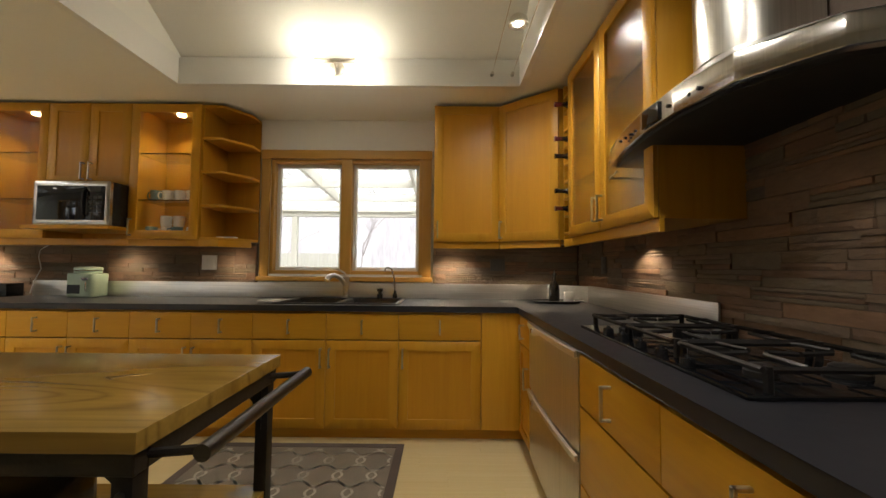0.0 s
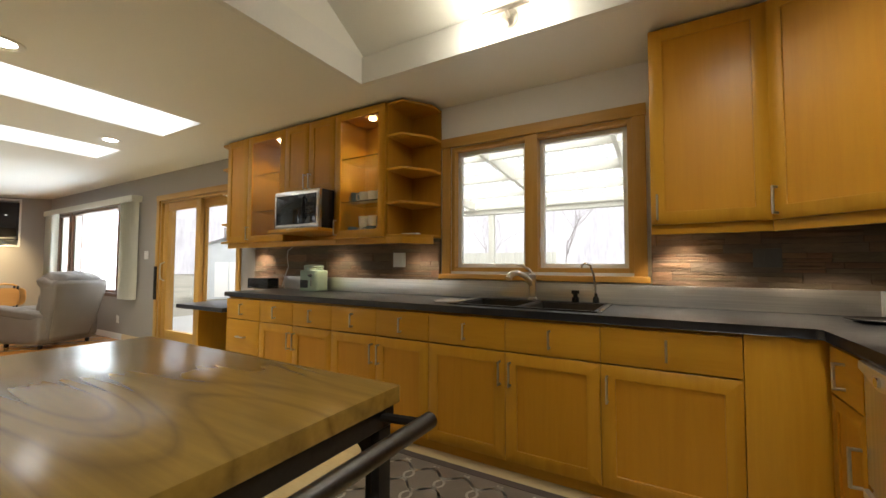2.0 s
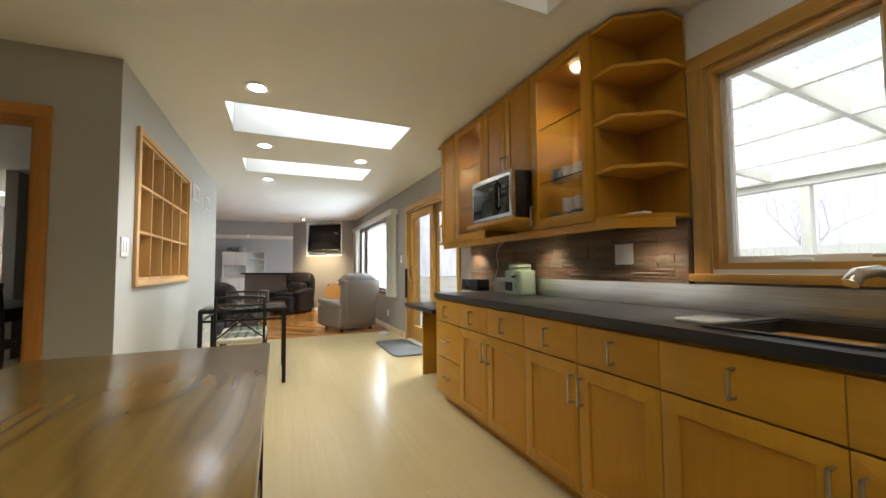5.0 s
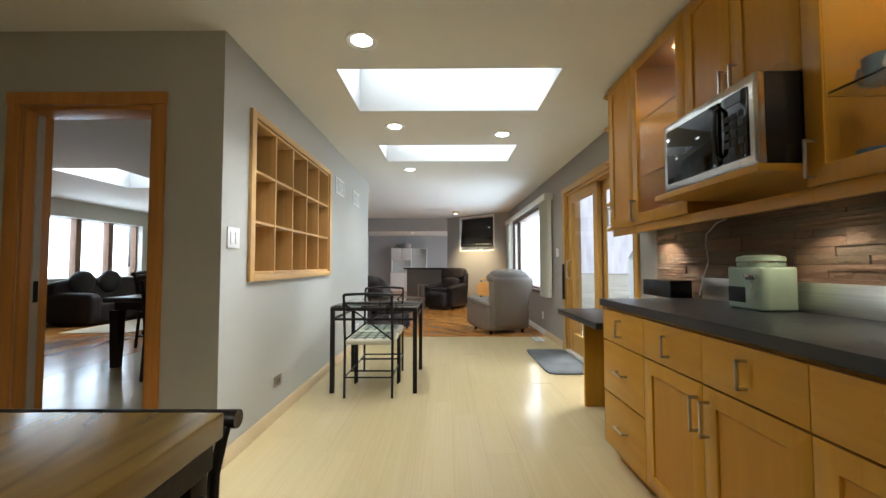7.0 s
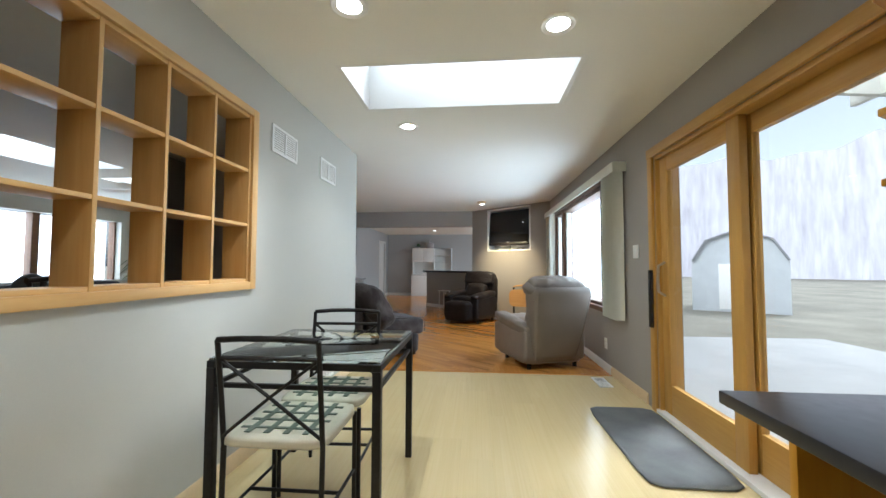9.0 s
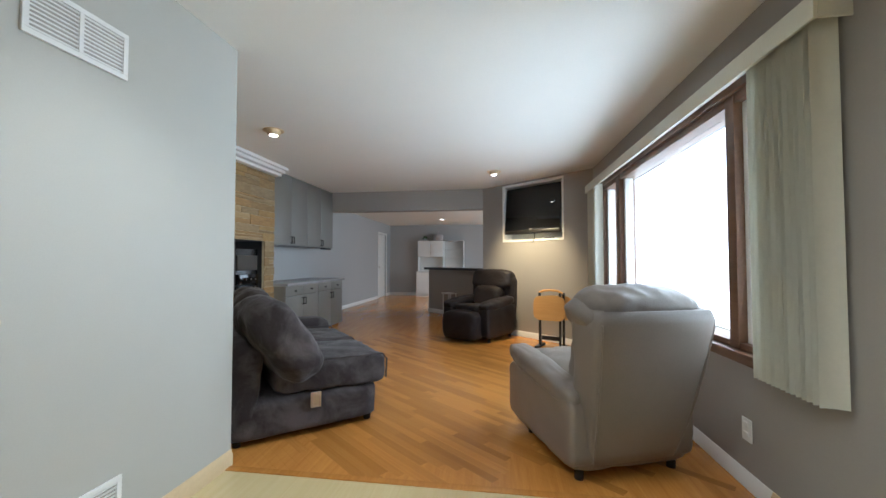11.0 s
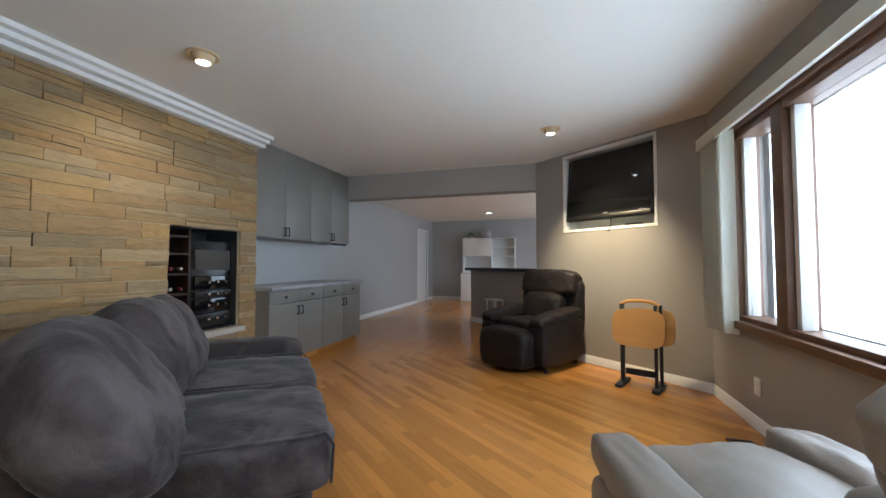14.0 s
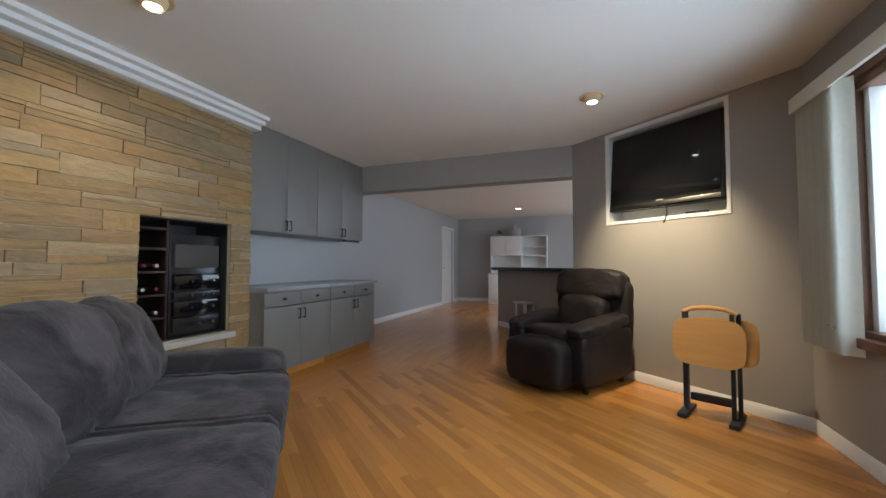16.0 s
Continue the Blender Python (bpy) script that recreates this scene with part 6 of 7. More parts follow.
tt = thing("tray_table_set", pose(-9.61, 3.36, 0, 0, 0, 66), "folded wooden tray tables on a black stand", "tray table")
for k, (y, x) in enumerate(((-0.075, 0), (0.05, 0.06))):
    bm = bmesh.new()
    out = [(0.215 * math.copysign(abs(math.cos(a)) ** 0.42, math.cos(a)), 0.165 * math.copysign(abs(math.sin(a)) ** 0.5, math.sin(a))) for a in [2 * math.pi * i / 40 for i in range(40)]]
    prism_bm(bm, out, -0.009, 0.009, pose(x, y, 0.535, 86, 0, 0))
    part("tray_top", bevelled(bm, 0.003, 1), tray_wood, tt, "honey oak tray top")
for s in (-1, 1):
    for k in (-1, 1):
        box("leg", s * 0.15 - 0.012 + k * 0.014 * s, k * 0.035 - 0.02, 0.03, s * 0.15 + 0.012 + k * 0.014 * s, k * 0.035 + 0.02, 0.74, black_matt, tt, 0.004)
    box("foot", s * 0.15 - 0.03, -0.16, 0, s * 0.15 + 0.03, 0.15, 0.03, black_matt, tt, 0.006)
box("cross_bar", -0.122, -0.02, 0.10, 0.122, 0.02, 0.15, black_matt, tt, 0.003)
part("carry_handle", tube_bm(bmesh.new(), [(-0.16, 0, 0.735), (-0.1, 0, 0.765), (0, 0, 0.775), (0.1, 0, 0.765), (0.16, 0, 0.735)], 0.016, 8), tray_wood, tt)

# fireplace opening with the equipment rack
HX0, HX1 = -8.78, -8.06
fp = thing("media_rack", pose(HX0, -0.36, 0.52), "black electronics rack set in the old fireplace", "media rack")
part("lining", boxes_bm([(0, -0.38, 0, 0.72, -0.37, 0.91), (0, -0.37, 0, 0.01, 0, 0.91), (0.71, -0.37, 0, 0.72, 0, 0.91), (0.01, -0.37, 0.9, 0.71, 0, 0.91), (0.01, -0.37, 0.0, 0.71, 0, 0.008)]), black_matt, fp)
box("rack_cabinet", 0.03, -0.34, 0.009, 0.46, -0.04, 0.80, black_plastic, fp, 0.004)
for k, (z, h) in enumerate(((0.05, 0.10), (0.17, 0.11), (0.30, 0.05), (0.37, 0.12))):
    u = box("receiver", 0.05, -0.04, z, 0.44, -0.012, z + h, black_gloss if k % 2 else black_plastic, fp, 0.003)
    for q in range(3):
        lathe("dial", [(0.014, 0), (0.012, 0.012), (0, 0.012)], chrome, u, sides=12).matrix_basis = pose(0.12 + q * 0.09, -0.012, z + h / 2, -90, 0, 0)
box("speaker_grille", 0.06, -0.04, 0.54, 0.43, -0.02, 0.72, surface("grey_grille", (0.05, 0.045, 0.038), 0.6), fp, 0.006)
for z in (0.16, 0.33, 0.50, 0.67, 0.82):
    box("bottle_shelf", 0.50, -0.36, z, 0.71, -0.02, z + 0.018, dark_wood, fp, 0.002)
box("divider", 0.48, -0.36, 0.009, 0.498, -0.02, 0.895, dark_wood, fp, 0.002)
for k, z in enumerate((0.178, 0.348, 0.518)):
    for q in range(2):
        wb = lathe("wine_bottle", [(0.0, 0), (0.036, 0.004), (0.037, 0.19), (0.03, 0.215), (0.015, 0.25), (0.0135, 0.30), (0, 0.302)], bottle_glass, None, sides=12)
        wb.matrix_basis = pose(HX0 + 0.56 + q * 0.09, -0.68, 0.52 + z + 0.037, -90, 0, 0)
        tagged(wb, "wine bottle lying on a shelf in the fireplace", "bottle", "bottles in the fireplace")
        lathe("foil", [(0.0145, 0.255), (0.0145, 0.30), (0.0, 0.303)], wine_red if (k + q) % 2 else plate_grey, wb, sides=10)
structure(box("hearth_ledge", HX0 - 0.03, -0.42, 0.47, HX1 + 0.03, -0.27, 0.517, surface("hearth_stone", (0.42, 0.39, 0.34), 0.8), None, 0.008), "pale stone hearth ledge under the opening", "hearth")
cr = thing("crown_moulding", pose(-8.99, -0.36, CEIL), "white stepped crown moulding over the stone wall", "moulding", kind="structure")
for k, (d, h) in enumerate(((0.22, 0.035), (0.17, 0.07), (0.12, 0.11))):
    box("moulding", -0.02 + 0.0 * k, 0.0, -h, 2.72, d, -h + 0.0345 + (0.0005 if k else 0), white_paint, cr, 0.004)

# grey built-in cabinets
for n in range(2):
    xl = -9.93 - n * 0.945 + 0.0
    c = thing("built_in_cabinet", pose(xl + 0.94, -0.17, 0, 0, 0, 180), "grey painted base cabinet with two drawers and two doors", "cabinet", "grey built-in base cabinets")
    carcass(c, 0, 0.94, 0.08, 0.83, 0.60, gray_cab)
    for k in range(2):
        d = flat_front(c, k * 0.47, k * 0.47 + 0.47, 0.69, 0.825, "drawer", gray_cab, "")
        lathe("knob", [(0.008, 0), (0.006, 0.012), (0.014, 0.02), (0.012, 0.028), (0, 0.03)], iron, d, sides=12).matrix_basis = pose(k * 0.47 + 0.235, -0.02, 0.757, 90, 0, 0)
        f = flat_front(c, k * 0.47, k * 0.47 + 0.47, 0.08, 0.685, "door", gray_cab, "")
        pull(f, 0.435 if k == 0 else 0.505, 0.60, True, 0.09, iron).location.y = -0.02
    box("plinth", 0, 0.05, 0, 0.94, 0.07, 0.08, oak_floor, c, 0)
    u = thing("built_in_cabinet", pose(xl + 0.94, -0.36, 0, 0, 0, 180), "grey painted wall cabinet with two plain doors", "cabinet", "grey built-in wall cabinets")
    carcass(u, 0, 0.94, 1.40, CEIL - 0.005, 0.40, gray_cab)
    for k in range(2):
        f = flat_front(u, k * 0.47, k * 0.47 + 0.47, 1.40, CEIL - 0.006, "door", gray_cab, "")
        pull(f, 0.44 if k == 0 else 0.50, 1.48, True, 0.09, iron).location.y = -0.02
tagged(box("cabinet_counter", -10.92, -0.778, 0.832, -8.995, -0.12, 0.87, gray_counter, None, 0.006), "grey laminate counter on the built-in cabinets", "countertop")
tagged(box("under_light", -10.80, -0.40, 1.375, -10.5, -0.34, 1.399, black_plastic, None, 0.003), "dark light bar under the grey cabinets", "light bar")

# ---- far room ----
fd = thing("door_3", pose(-16.75, -1.08, 0, 0, 0, 180), "white painted interior door, closed", "door", kind="structure")
box("leaf", -0.80, 0.03, 0.005, 0, 0.065, 2.03, white_paint, fd, 0.002)
for a, b in ((-0.87, -0.80), (0.0, 0.07)):
    box("side_casing", a, -0.016, 0, b, 0.0, 2.03, white_paint, fd, 0.003)
box("head_casing", -0.87, -0.018, 2.03, 0.07, 0, 2.10, white_paint, fd, 0.003)
lathe("knob", [(0.012, 0), (0.012, 0.03), (0.028, 0.045), (0.02, 0.06), (0, 0.062)], nickel, fd, sides=14).matrix_basis = pose(-0.74, 0.03, 0.98, 90, 0, 0)
ba = thing("bar_counter", Matrix.Translation((-13.05, 1.06, 0)) @ Matrix.Rotation(radians(46), 4, "Z"), "taupe half-wall bar with a dark top", "bar")
box("half_wall", 0, 0, 0, 2.2, 0.12, 0.98, wall_living, ba, 0.003)
box("bar_top", -0.06, -0.10, 0.98, 2.26, 0.32, 1.03, counter_black, ba, 0.006)
box("baseboard", 0.0, -0.014, 0, 2.2, 0.0, 0.09, white_paint, ba, 0.002)
stools = box("step_shelf", 0.75, -0.22, 0.48, 1.05, -0.02, 0.50, white_paint, None, 0.003)
stools.matrix_basis = Matrix.Translation((-13.05, 1.06, 0)) @ Matrix.Rotation(radians(46), 4, "Z")
tagged(stools, "white slatted stool seat in front of the bar", "stool")
for k in range(2):
    for y in (-0.20, -0.05):
        b = box("leg", 0.78 + k * 0.24, y, 0, 0.80 + k * 0.24, y + 0.02, 0.48, white_paint, stools, 0.002)
hu = thing("hutch", pose(-17.29, -0.02, 0, 0, 0, 90), "white kitchen hutch with cupboards and open shelves", "hutch")
box("base_unit", 0, -0.60, 0.0, 1.75, -0.002, 0.80, white_paint, hu, 0.004)
box("work_top", -0.01, -0.62, 0.80, 1.76, -0.002, 0.835, surface("pale_worktop", (0.6, 0.6, 0.58), 0.3), hu, 0.004)
box("back_panel", 0, -0.03, 0.835, 1.55, -0.002, 1.86, white_paint, hu, 0.001)
box("cupboard", 0, -0.34, 1.32, 0.85, -0.03, 1.86, white_paint, hu, 0.003)
for a in (0.0, 0.425):
    d = box("cupboard_door", a + 0.005, -0.36, 1.325, a + 0.42, -0.34, 1.855, white_paint, hu, 0.003)
    pull(d, 0.395 if a == 0 else 0.455, 1.45, True, 0.1).location.y = -0.36
for a, b in ((0.85, 0.87), (1.53, 1.55), (0.0, 0.02)):
    box("side", a, -0.32, 0.835 if a else 0.835, b, -0.03, 1.86 if a else 1.32, white_paint, hu, 0.001)
for z in (1.30, 1.55, 1.84):
    box("shelf", 0.87, -0.32, z, 1.53, -0.03, z + 0.02, white_paint, hu, 0.001)
for a, b in ((0.02, 0.58), (0.58, 1.16), (1.16, 1.73)):
    d = box("base_door", a + 0.004, -0.62, 0.09, b - 0.004, -0.60, 0.78, white_paint, hu, 0.003)
    pull(d, b - 0.05, 0.68, True, 0.1).location.y = -0.62
bk = thing("basket", pose(-17.10, 0.66, 1.861), "dark woven basket with a handle on the hutch", "basket")
lathe("bowl", [(0.13, 0), (0.16, 0.03), (0.17, 0.2), (0.16, 0.2), (0.14, 0.03), (0, 0.02)], bark, bk)
tube("hoop", [(-0.16, 0, 0.19), (-0.12, 0, 0.29), (0, 0, 0.33), (0.12, 0, 0.29), (0.16, 0, 0.19)], 0.012, bark, bk, 8)
pt = thing("potted_plant", pose(-17.10, 0.20, 1.861), "small round green plant on the hutch", "plant")
lathe("pot", [(0.06, 0), (0.07, 0.06), (0, 0.06)], bark, pt)
bm = bmesh.new()
rng = random.Random(4)
for k in range(70):
    a, e, r = rng.uniform(0, 6.28), rng.uniform(0, 1.4), rng.uniform(0.04, 0.11)
    p = Vector((r * math.cos(a) * math.cos(e), r * math.sin(a) * math.cos(e), 0.07 + r * math.sin(e)))
    m = Matrix.Translation(p) @ Euler((rng.uniform(0, 3), rng.uniform(0, 3), a)).to_matrix().to_4x4()
    bm.faces.new([bm.verts.new(m @ Vector(q)) for q in ((-0.02, 0, 0), (0, -0.012, 0.003), (0.025, 0, 0), (0, 0.012, 0.003))])
part("leaves", bm, leaf_green, pt)

# ---- family room seen through the doorway and the grid ----
ds = thing("dark_sofa", pose(-8.3, -4.55, 0, 0, 0, 180), "dark brown sofa under the triple window", "sofa")
cushion("base", 2.2, 0.9, 0.42, pose(0, 0, 0.21), dark_leather, ds, cuts=6, puff=0.05, power=10)
cushion("back", 2.2, 0.28, 0.5, pose(0, 0.34, 0.6, -8, 0, 0), dark_leather, ds, cuts=6, puff=0.1, power=6)
for s in (-1, 1):
    cushion("arm", 0.26, 0.9, 0.6, pose(s * 1.0, 0, 0.31), dark_leather, ds, cuts=6, puff=0.1, power=6)
for x in (-0.66, -0.05):
    pw = cushion("throw_pillow", 0.46, 0.16, 0.46, pose(0, 0, 0), black_matt, None, cuts=8, puff=0.6, power=3)
    pw.matrix_basis = pose(-8.3 - x, -4.72, 0.78, 12, 45, 180)
    tagged(pw, "dark square throw pillow standing on the sofa", "pillow", "pillows on the dark sofa")
dt = thing("dining_table", pose(-5.28, -0.85, 0, 0, 0, 0), "dark espresso dining table with square tapered legs", "table")
box("tabletop", -0.95, -0.5, 0.71, 0.95, 0.5, 0.76, dark_wood, dt, 0.004)
box("apron", -0.88, -0.43, 0.62, 0.88, 0.43, 0.709, dark_wood, dt, 0.003)
for sx in (-1, 1):
    for sy in (-1, 1):
        bm = bmesh.new()
        vs = box_bm(bm, sx * 0.86 - 0.05, sy * 0.41 - 0.05, 0, sx * 0.86 + 0.05, sy * 0.41 + 0.05, 0.62)
        for v in vs[:4]:
            v.co.x, v.co.y = sx * 0.86 + (v.co.x - sx * 0.86) * 0.75, sy * 0.41 + (v.co.y - sy * 0.41) * 0.75
        part("leg", bm, dark_wood, dt)
dch = thing("dining_chair", pose(-4.9, -0.11, 0, 0, 0, 180), "dark espresso chair with a slatted back", "chair", "dark dining chairs")
for sx in (-1, 1):
    box("front_leg", sx * 0.2 - 0.02, 0.18, 0, sx * 0.2 + 0.02, 0.22, 0.44, dark_wood, dch, 0.003)
    tube("back_leg", [(sx * 0.2, -0.24, 0), (sx * 0.2, -0.2, 0.44), (sx * 0.2, -0.24, 0.8), (sx * 0.2, -0.30, 1.02)], 0.02, dark_wood, dch, 6)
    box("side_rail", sx * 0.2 - 0.01, -0.2, 0.14, sx * 0.2 + 0.01, 0.2, 0.165, dark_wood, dch, 0.002)
box("seat", -0.23, -0.22, 0.44, 0.23, 0.24, 0.48, dark_wood, dch, 0.006)
tube("top_rail", [(-0.22, -0.29, 0.99), (0, -0.32, 1.01), (0.22, -0.29, 0.99)], 0.03, dark_wood, dch, 8)
for k in range(4):
    box("back_slat", -0.13 + k * 0.075, -0.265, 0.5, -0.10 + k * 0.075, -0.25, 0.98, dark_wood, dch, 0.002)
for x, y, r in ((-5.5, -0.11, 178), (-4.15, -0.38, 95), (-5.6, -1.60, -3)):
    copy_thing(dch, pose(x, y, 0, 0, 0, r))
fl_ = thing("floor_lamp", pose(-9.4, -3.3, 0), "lamp with a glowing cylinder shade", "lamp")
lathe("base", [(0.14, 0), (0.14, 0.02), (0.02, 0.03), (0.015, 0.05), (0, 0.05)], iron, fl_)
tube("stem", [(0, 0, 0.04), (0, 0, 0.95)], 0.012, iron, fl_)
lathe("shade", [(0.17, 0.92), (0.17, 1.38), (0.165, 1.38), (0.165, 0.92)], shade_glow, fl_)
pl = thing("potted_plant", pose(-9.3, -4.3, 0), "tall leafy corn plant in a pot", "plant")
lathe("pot", [(0.13, 0), (0.18, 0.3), (0.17, 0.3), (0.12, 0.25), (0, 0.25)], bark, pl)
tube("stem", [(0, 0, 0.25), (0.03, 0.02, 0.8), (0.0, 0.05, 1.5)], 0.02, bark, pl)
rng = random.Random(9)
bm = bmesh.new()
for k in range(46):
    a, z, ln = rng.uniform(0, 6.28), rng.uniform(0.9, 1.55), rng.uniform(0.3, 0.5)
    d = Vector((math.cos(a), math.sin(a), 0))
    s = Vector((-d.y, d.x, 0)) * 0.035
    o = Vector((0.01, 0.04, z))
    pts = [(0, 0.3), (0.35, 1.0), (0.7, 0.8), (1.0, 0.05)]
    row = [(o + d * ln * u + Vector((0, 0, 0.25 * ln * math.sin(u * 2.6) - 0.35 * ln * u * u)), w) for u, w in pts]
    for (p, w), (q, v) in zip(row, row[1:]):
        bm.faces.new([bm.verts.new(t) for t in (p - s * w, p + s * w, q + s * v, q - s * v)])
part("leaves", bm, leaf_green, pl)
cf = thing("ceiling_fan", pose(-6.9, -1.9, CEIL), "white ceiling fan with a light, at rest", "ceiling fan")
tube("rod", [(0, 0, 0), (0, 0, -0.2)], 0.015, white_paint, cf)
lathe("motor", [(0.05, -0.2), (0.11, -0.22), (0.12, -0.3), (0.06, -0.33), (0, -0.33)], white_paint, cf)
lathe("globe", [(0.05, -0.33), (0.085, -0.37), (0.07, -0.43), (0, -0.45)], glow("globe_glow", (1.0, 0.9, 0.7), 3.0), cf)
for k in range(5):
    bm = bmesh.new()
    box_bm(bm, 0.12, -0.06, -0.275, 0.62, 0.06, -0.268, Matrix.Rotation(k * 2 * math.pi / 5, 4, "Z") @ Matrix.Rotation(radians(8), 4, "X"))
    part("blade", bm, white_paint, cf)
ar = tagged(box("area_rug", -9.0, -4.0, 0.001, -6.5, -2.9, 0.012, seat_cloth, None, 0.004), "pale rug in the family room", "rug")

# ---- outside ----
gd = slab("ground", (-600, 600), (-600, 600), -0.5, -0.2, grass_mat, [(-17.6, 2.3, -5.6, 5.3)])
structure(gd, "winter lawn around the house", "ground")
structure(box("pavement", -9.4, 4.13, -0.2, 6.0, 8.6, -0.12, patio, None, 0.01), "pale concrete patio", "pavement")
roof_sheet = glass("corrugated_sheet", (0.95, 0.96, 0.95), 0.9)
pg = thing("pergola", pose(0.5, 4.15, -0.12), "cream patio cover with corrugated translucent roofing", "pergola")
for k in range(7):
    x = -5.4 + k * 1.35
    box("rafter", x - 0.022, 0.0, 2.55, x + 0.022, 3.9, 2.70, pergola_paint, pg, 0.004).rotation_euler = (radians(-4), 0, 0)
for k in range(5):
    y = 0.35 + k * 0.83
    box("purlin", -5.6, y - 0.02, 2.56 - y * 0.07, 3.0, y + 0.02, 2.68 - y * 0.07, pergola_paint, pg, 0.004)
for x in (-5.4, -2.4, 0.35, 2.8):
    box("post", x - 0.05, 3.75, 0, x + 0.05, 3.85, 2.31, pergola_paint, pg, 0.005)
box("beam", -5.6, 3.72, 2.22, 3.0, 3.86, 2.40, pergola_paint, pg, 0.005)
bm = bmesh.new()
prev = None
for i in range(431):
    x = -5.6 + i * 0.02
    z = 0.014 * math.sin(i * 0.02 / 0.07 * 2 * math.pi)
    cur = [bm.verts.new((x, 0.0, 2.72 + z)), bm.verts.new((x, 4.05, 2.44 + z))]
    if prev:
        bm.faces.new((prev[0], cur[0], cur[1], prev[1]))
    prev = cur
rf = part("roof_sheet", bm, roof_sheet, pg, "translucent corrugated sheet")
rf.visible_shadow = False


def bare_tree(x, y, h, seed):
    t = thing("tree", pose(x, y, -0.2), "bare winter tree with fine branches", "tree", "bare trees behind the house")
    rng = random.Random(seed)
    trunk, twigs = bmesh.new(), bmesh.new()

    def grow(bm, p, d, ln, r, level):
        q = p + d * ln
        mid = p + d * ln * 0.5 + Vector((rng.uniform(-1, 1), rng.uniform(-1, 1), 0)) * ln * 0.06
        tube_bm(bm, [p, mid, q], [r, r * 0.8, r * 0.6], 5 if level < 2 else 3, False)
        if level < 5:
            for _ in range(3 if level < 4 else 2):
                nd = (d + Vector((rng.uniform(-0.9, 0.9), rng.uniform(-0.9, 0.9), rng.uniform(-0.15, 0.5)))).normalized()
                grow(twigs if level >= 1 else trunk, p + d * ln * rng.uniform(0.55, 1.0), nd, ln * rng.uniform(0.6, 0.8), r * 0.55, level + 1)

    grow(trunk, Vector((0, 0, 0)), Vector((0, 0, 1)), h * 0.3, h * 0.006, 0)
    part("trunk", trunk, bark, t), part("branches", twigs, bark, t)


for k, (x, y, h) in enumerate(((-3.5, 22, 9), (5.5, 34, 10), (-9, 24, 9), (-14, 20, 8), (-1.5, 36, 9), (15, 34, 9), (-19, 26, 9))):
    bare_tree(x, y, h, k + 1)
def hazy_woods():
    m, nt, b = base_mat("painted_haze_woods", 1.0)
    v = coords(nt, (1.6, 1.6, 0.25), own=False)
    # distance haze is painted in as pale lilac, with slight emission for daylight
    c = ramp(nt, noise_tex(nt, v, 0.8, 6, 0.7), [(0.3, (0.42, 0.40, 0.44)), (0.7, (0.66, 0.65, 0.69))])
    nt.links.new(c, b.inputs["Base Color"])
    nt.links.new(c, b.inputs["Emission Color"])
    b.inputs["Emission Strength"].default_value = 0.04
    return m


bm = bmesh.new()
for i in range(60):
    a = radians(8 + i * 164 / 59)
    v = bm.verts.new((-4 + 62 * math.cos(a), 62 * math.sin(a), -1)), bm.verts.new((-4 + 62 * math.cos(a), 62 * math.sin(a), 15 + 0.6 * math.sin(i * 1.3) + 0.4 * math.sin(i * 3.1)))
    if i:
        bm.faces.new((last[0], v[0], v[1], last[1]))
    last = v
structure(part("backdrop", bm, hazy_woods()), "bare woods in the distance, painted with pale haze and faintly glowing", "backdrop")
sh = thing("shed", pose(-14.2, 10.3, -0.2, 0, 0, 60) @ Matrix.Scale(0.78, 4), "pale garden shed with a gambrel roof", "shed")
prof = [(-1.5, 0), (1.5, 0), (1.5, 2.0), (1.05, 2.8), (0, 3.2), (-1.05, 2.8), (-1.5, 2.0)]
part("wall", prism_bm(bmesh.new(), prof, -2.4, 0, Matrix.Rotation(radians(90), 4, "X")), siding, sh)
for a in (-0.62, 0.02):
    box("door", a, -0.03, 0.1, a + 0.6, -0.001, 1.85, white_paint, sh, 0.004)
bm = bmesh.new()
for (xa, za), (xb, zb_) in zip(prof[2:], prof[3:]):
    d = Vector((xb - xa, 0, zb_ - za)).normalized()
    n = Vector((-d.z, 0, d.x)) * -0.06
    pts = [Vector((xa, -0.15, za)), Vector((xb, -0.15, zb_)), Vector((xb, 2.5, zb_)), Vector((xa, 2.5, za))]
    lo, hi = [bm.verts.new(p) for p in pts], [bm.verts.new(p - n) for p in pts]
    bm.faces.new(lo), bm.faces.new(hi[::-1])
    for i in range(4):
        bm.faces.new((lo[i], lo[(i + 1) % 4], hi[(i + 1) % 4], hi[i]))
part("roof", bm, surface("shed_roof", (0.25, 0.25, 0.26), 0.9), sh)
fe = thing("fence", pose(-11.6, 12.5, -0.2), "white board fence along the garden", "fence")
board = None
for k in range(70):
    if board is None:
        board = box("board", 0, 0, 0, 0.13, 0.02, 1.75, pergola_paint, fe, 0.003)
    else:
        b = board.copy()
        scene.collection.objects.link(b)
        b.location.x = k * 0.14
for z in (0.4, 1.4):
    box("rail", 0, 0.021, z, 9.8, 0.06, z + 0.08, pergola_paint, fe, 0.003)

# ---- floor boards and stones ----
def piece(mesh, m, sx, sy, sz, parent, name):
    ob = new(name, mesh)
    ob.parent = parent
    ob.matrix_basis = m @ Matrix.Diagonal((sx, sy, sz, 1))
    return ob


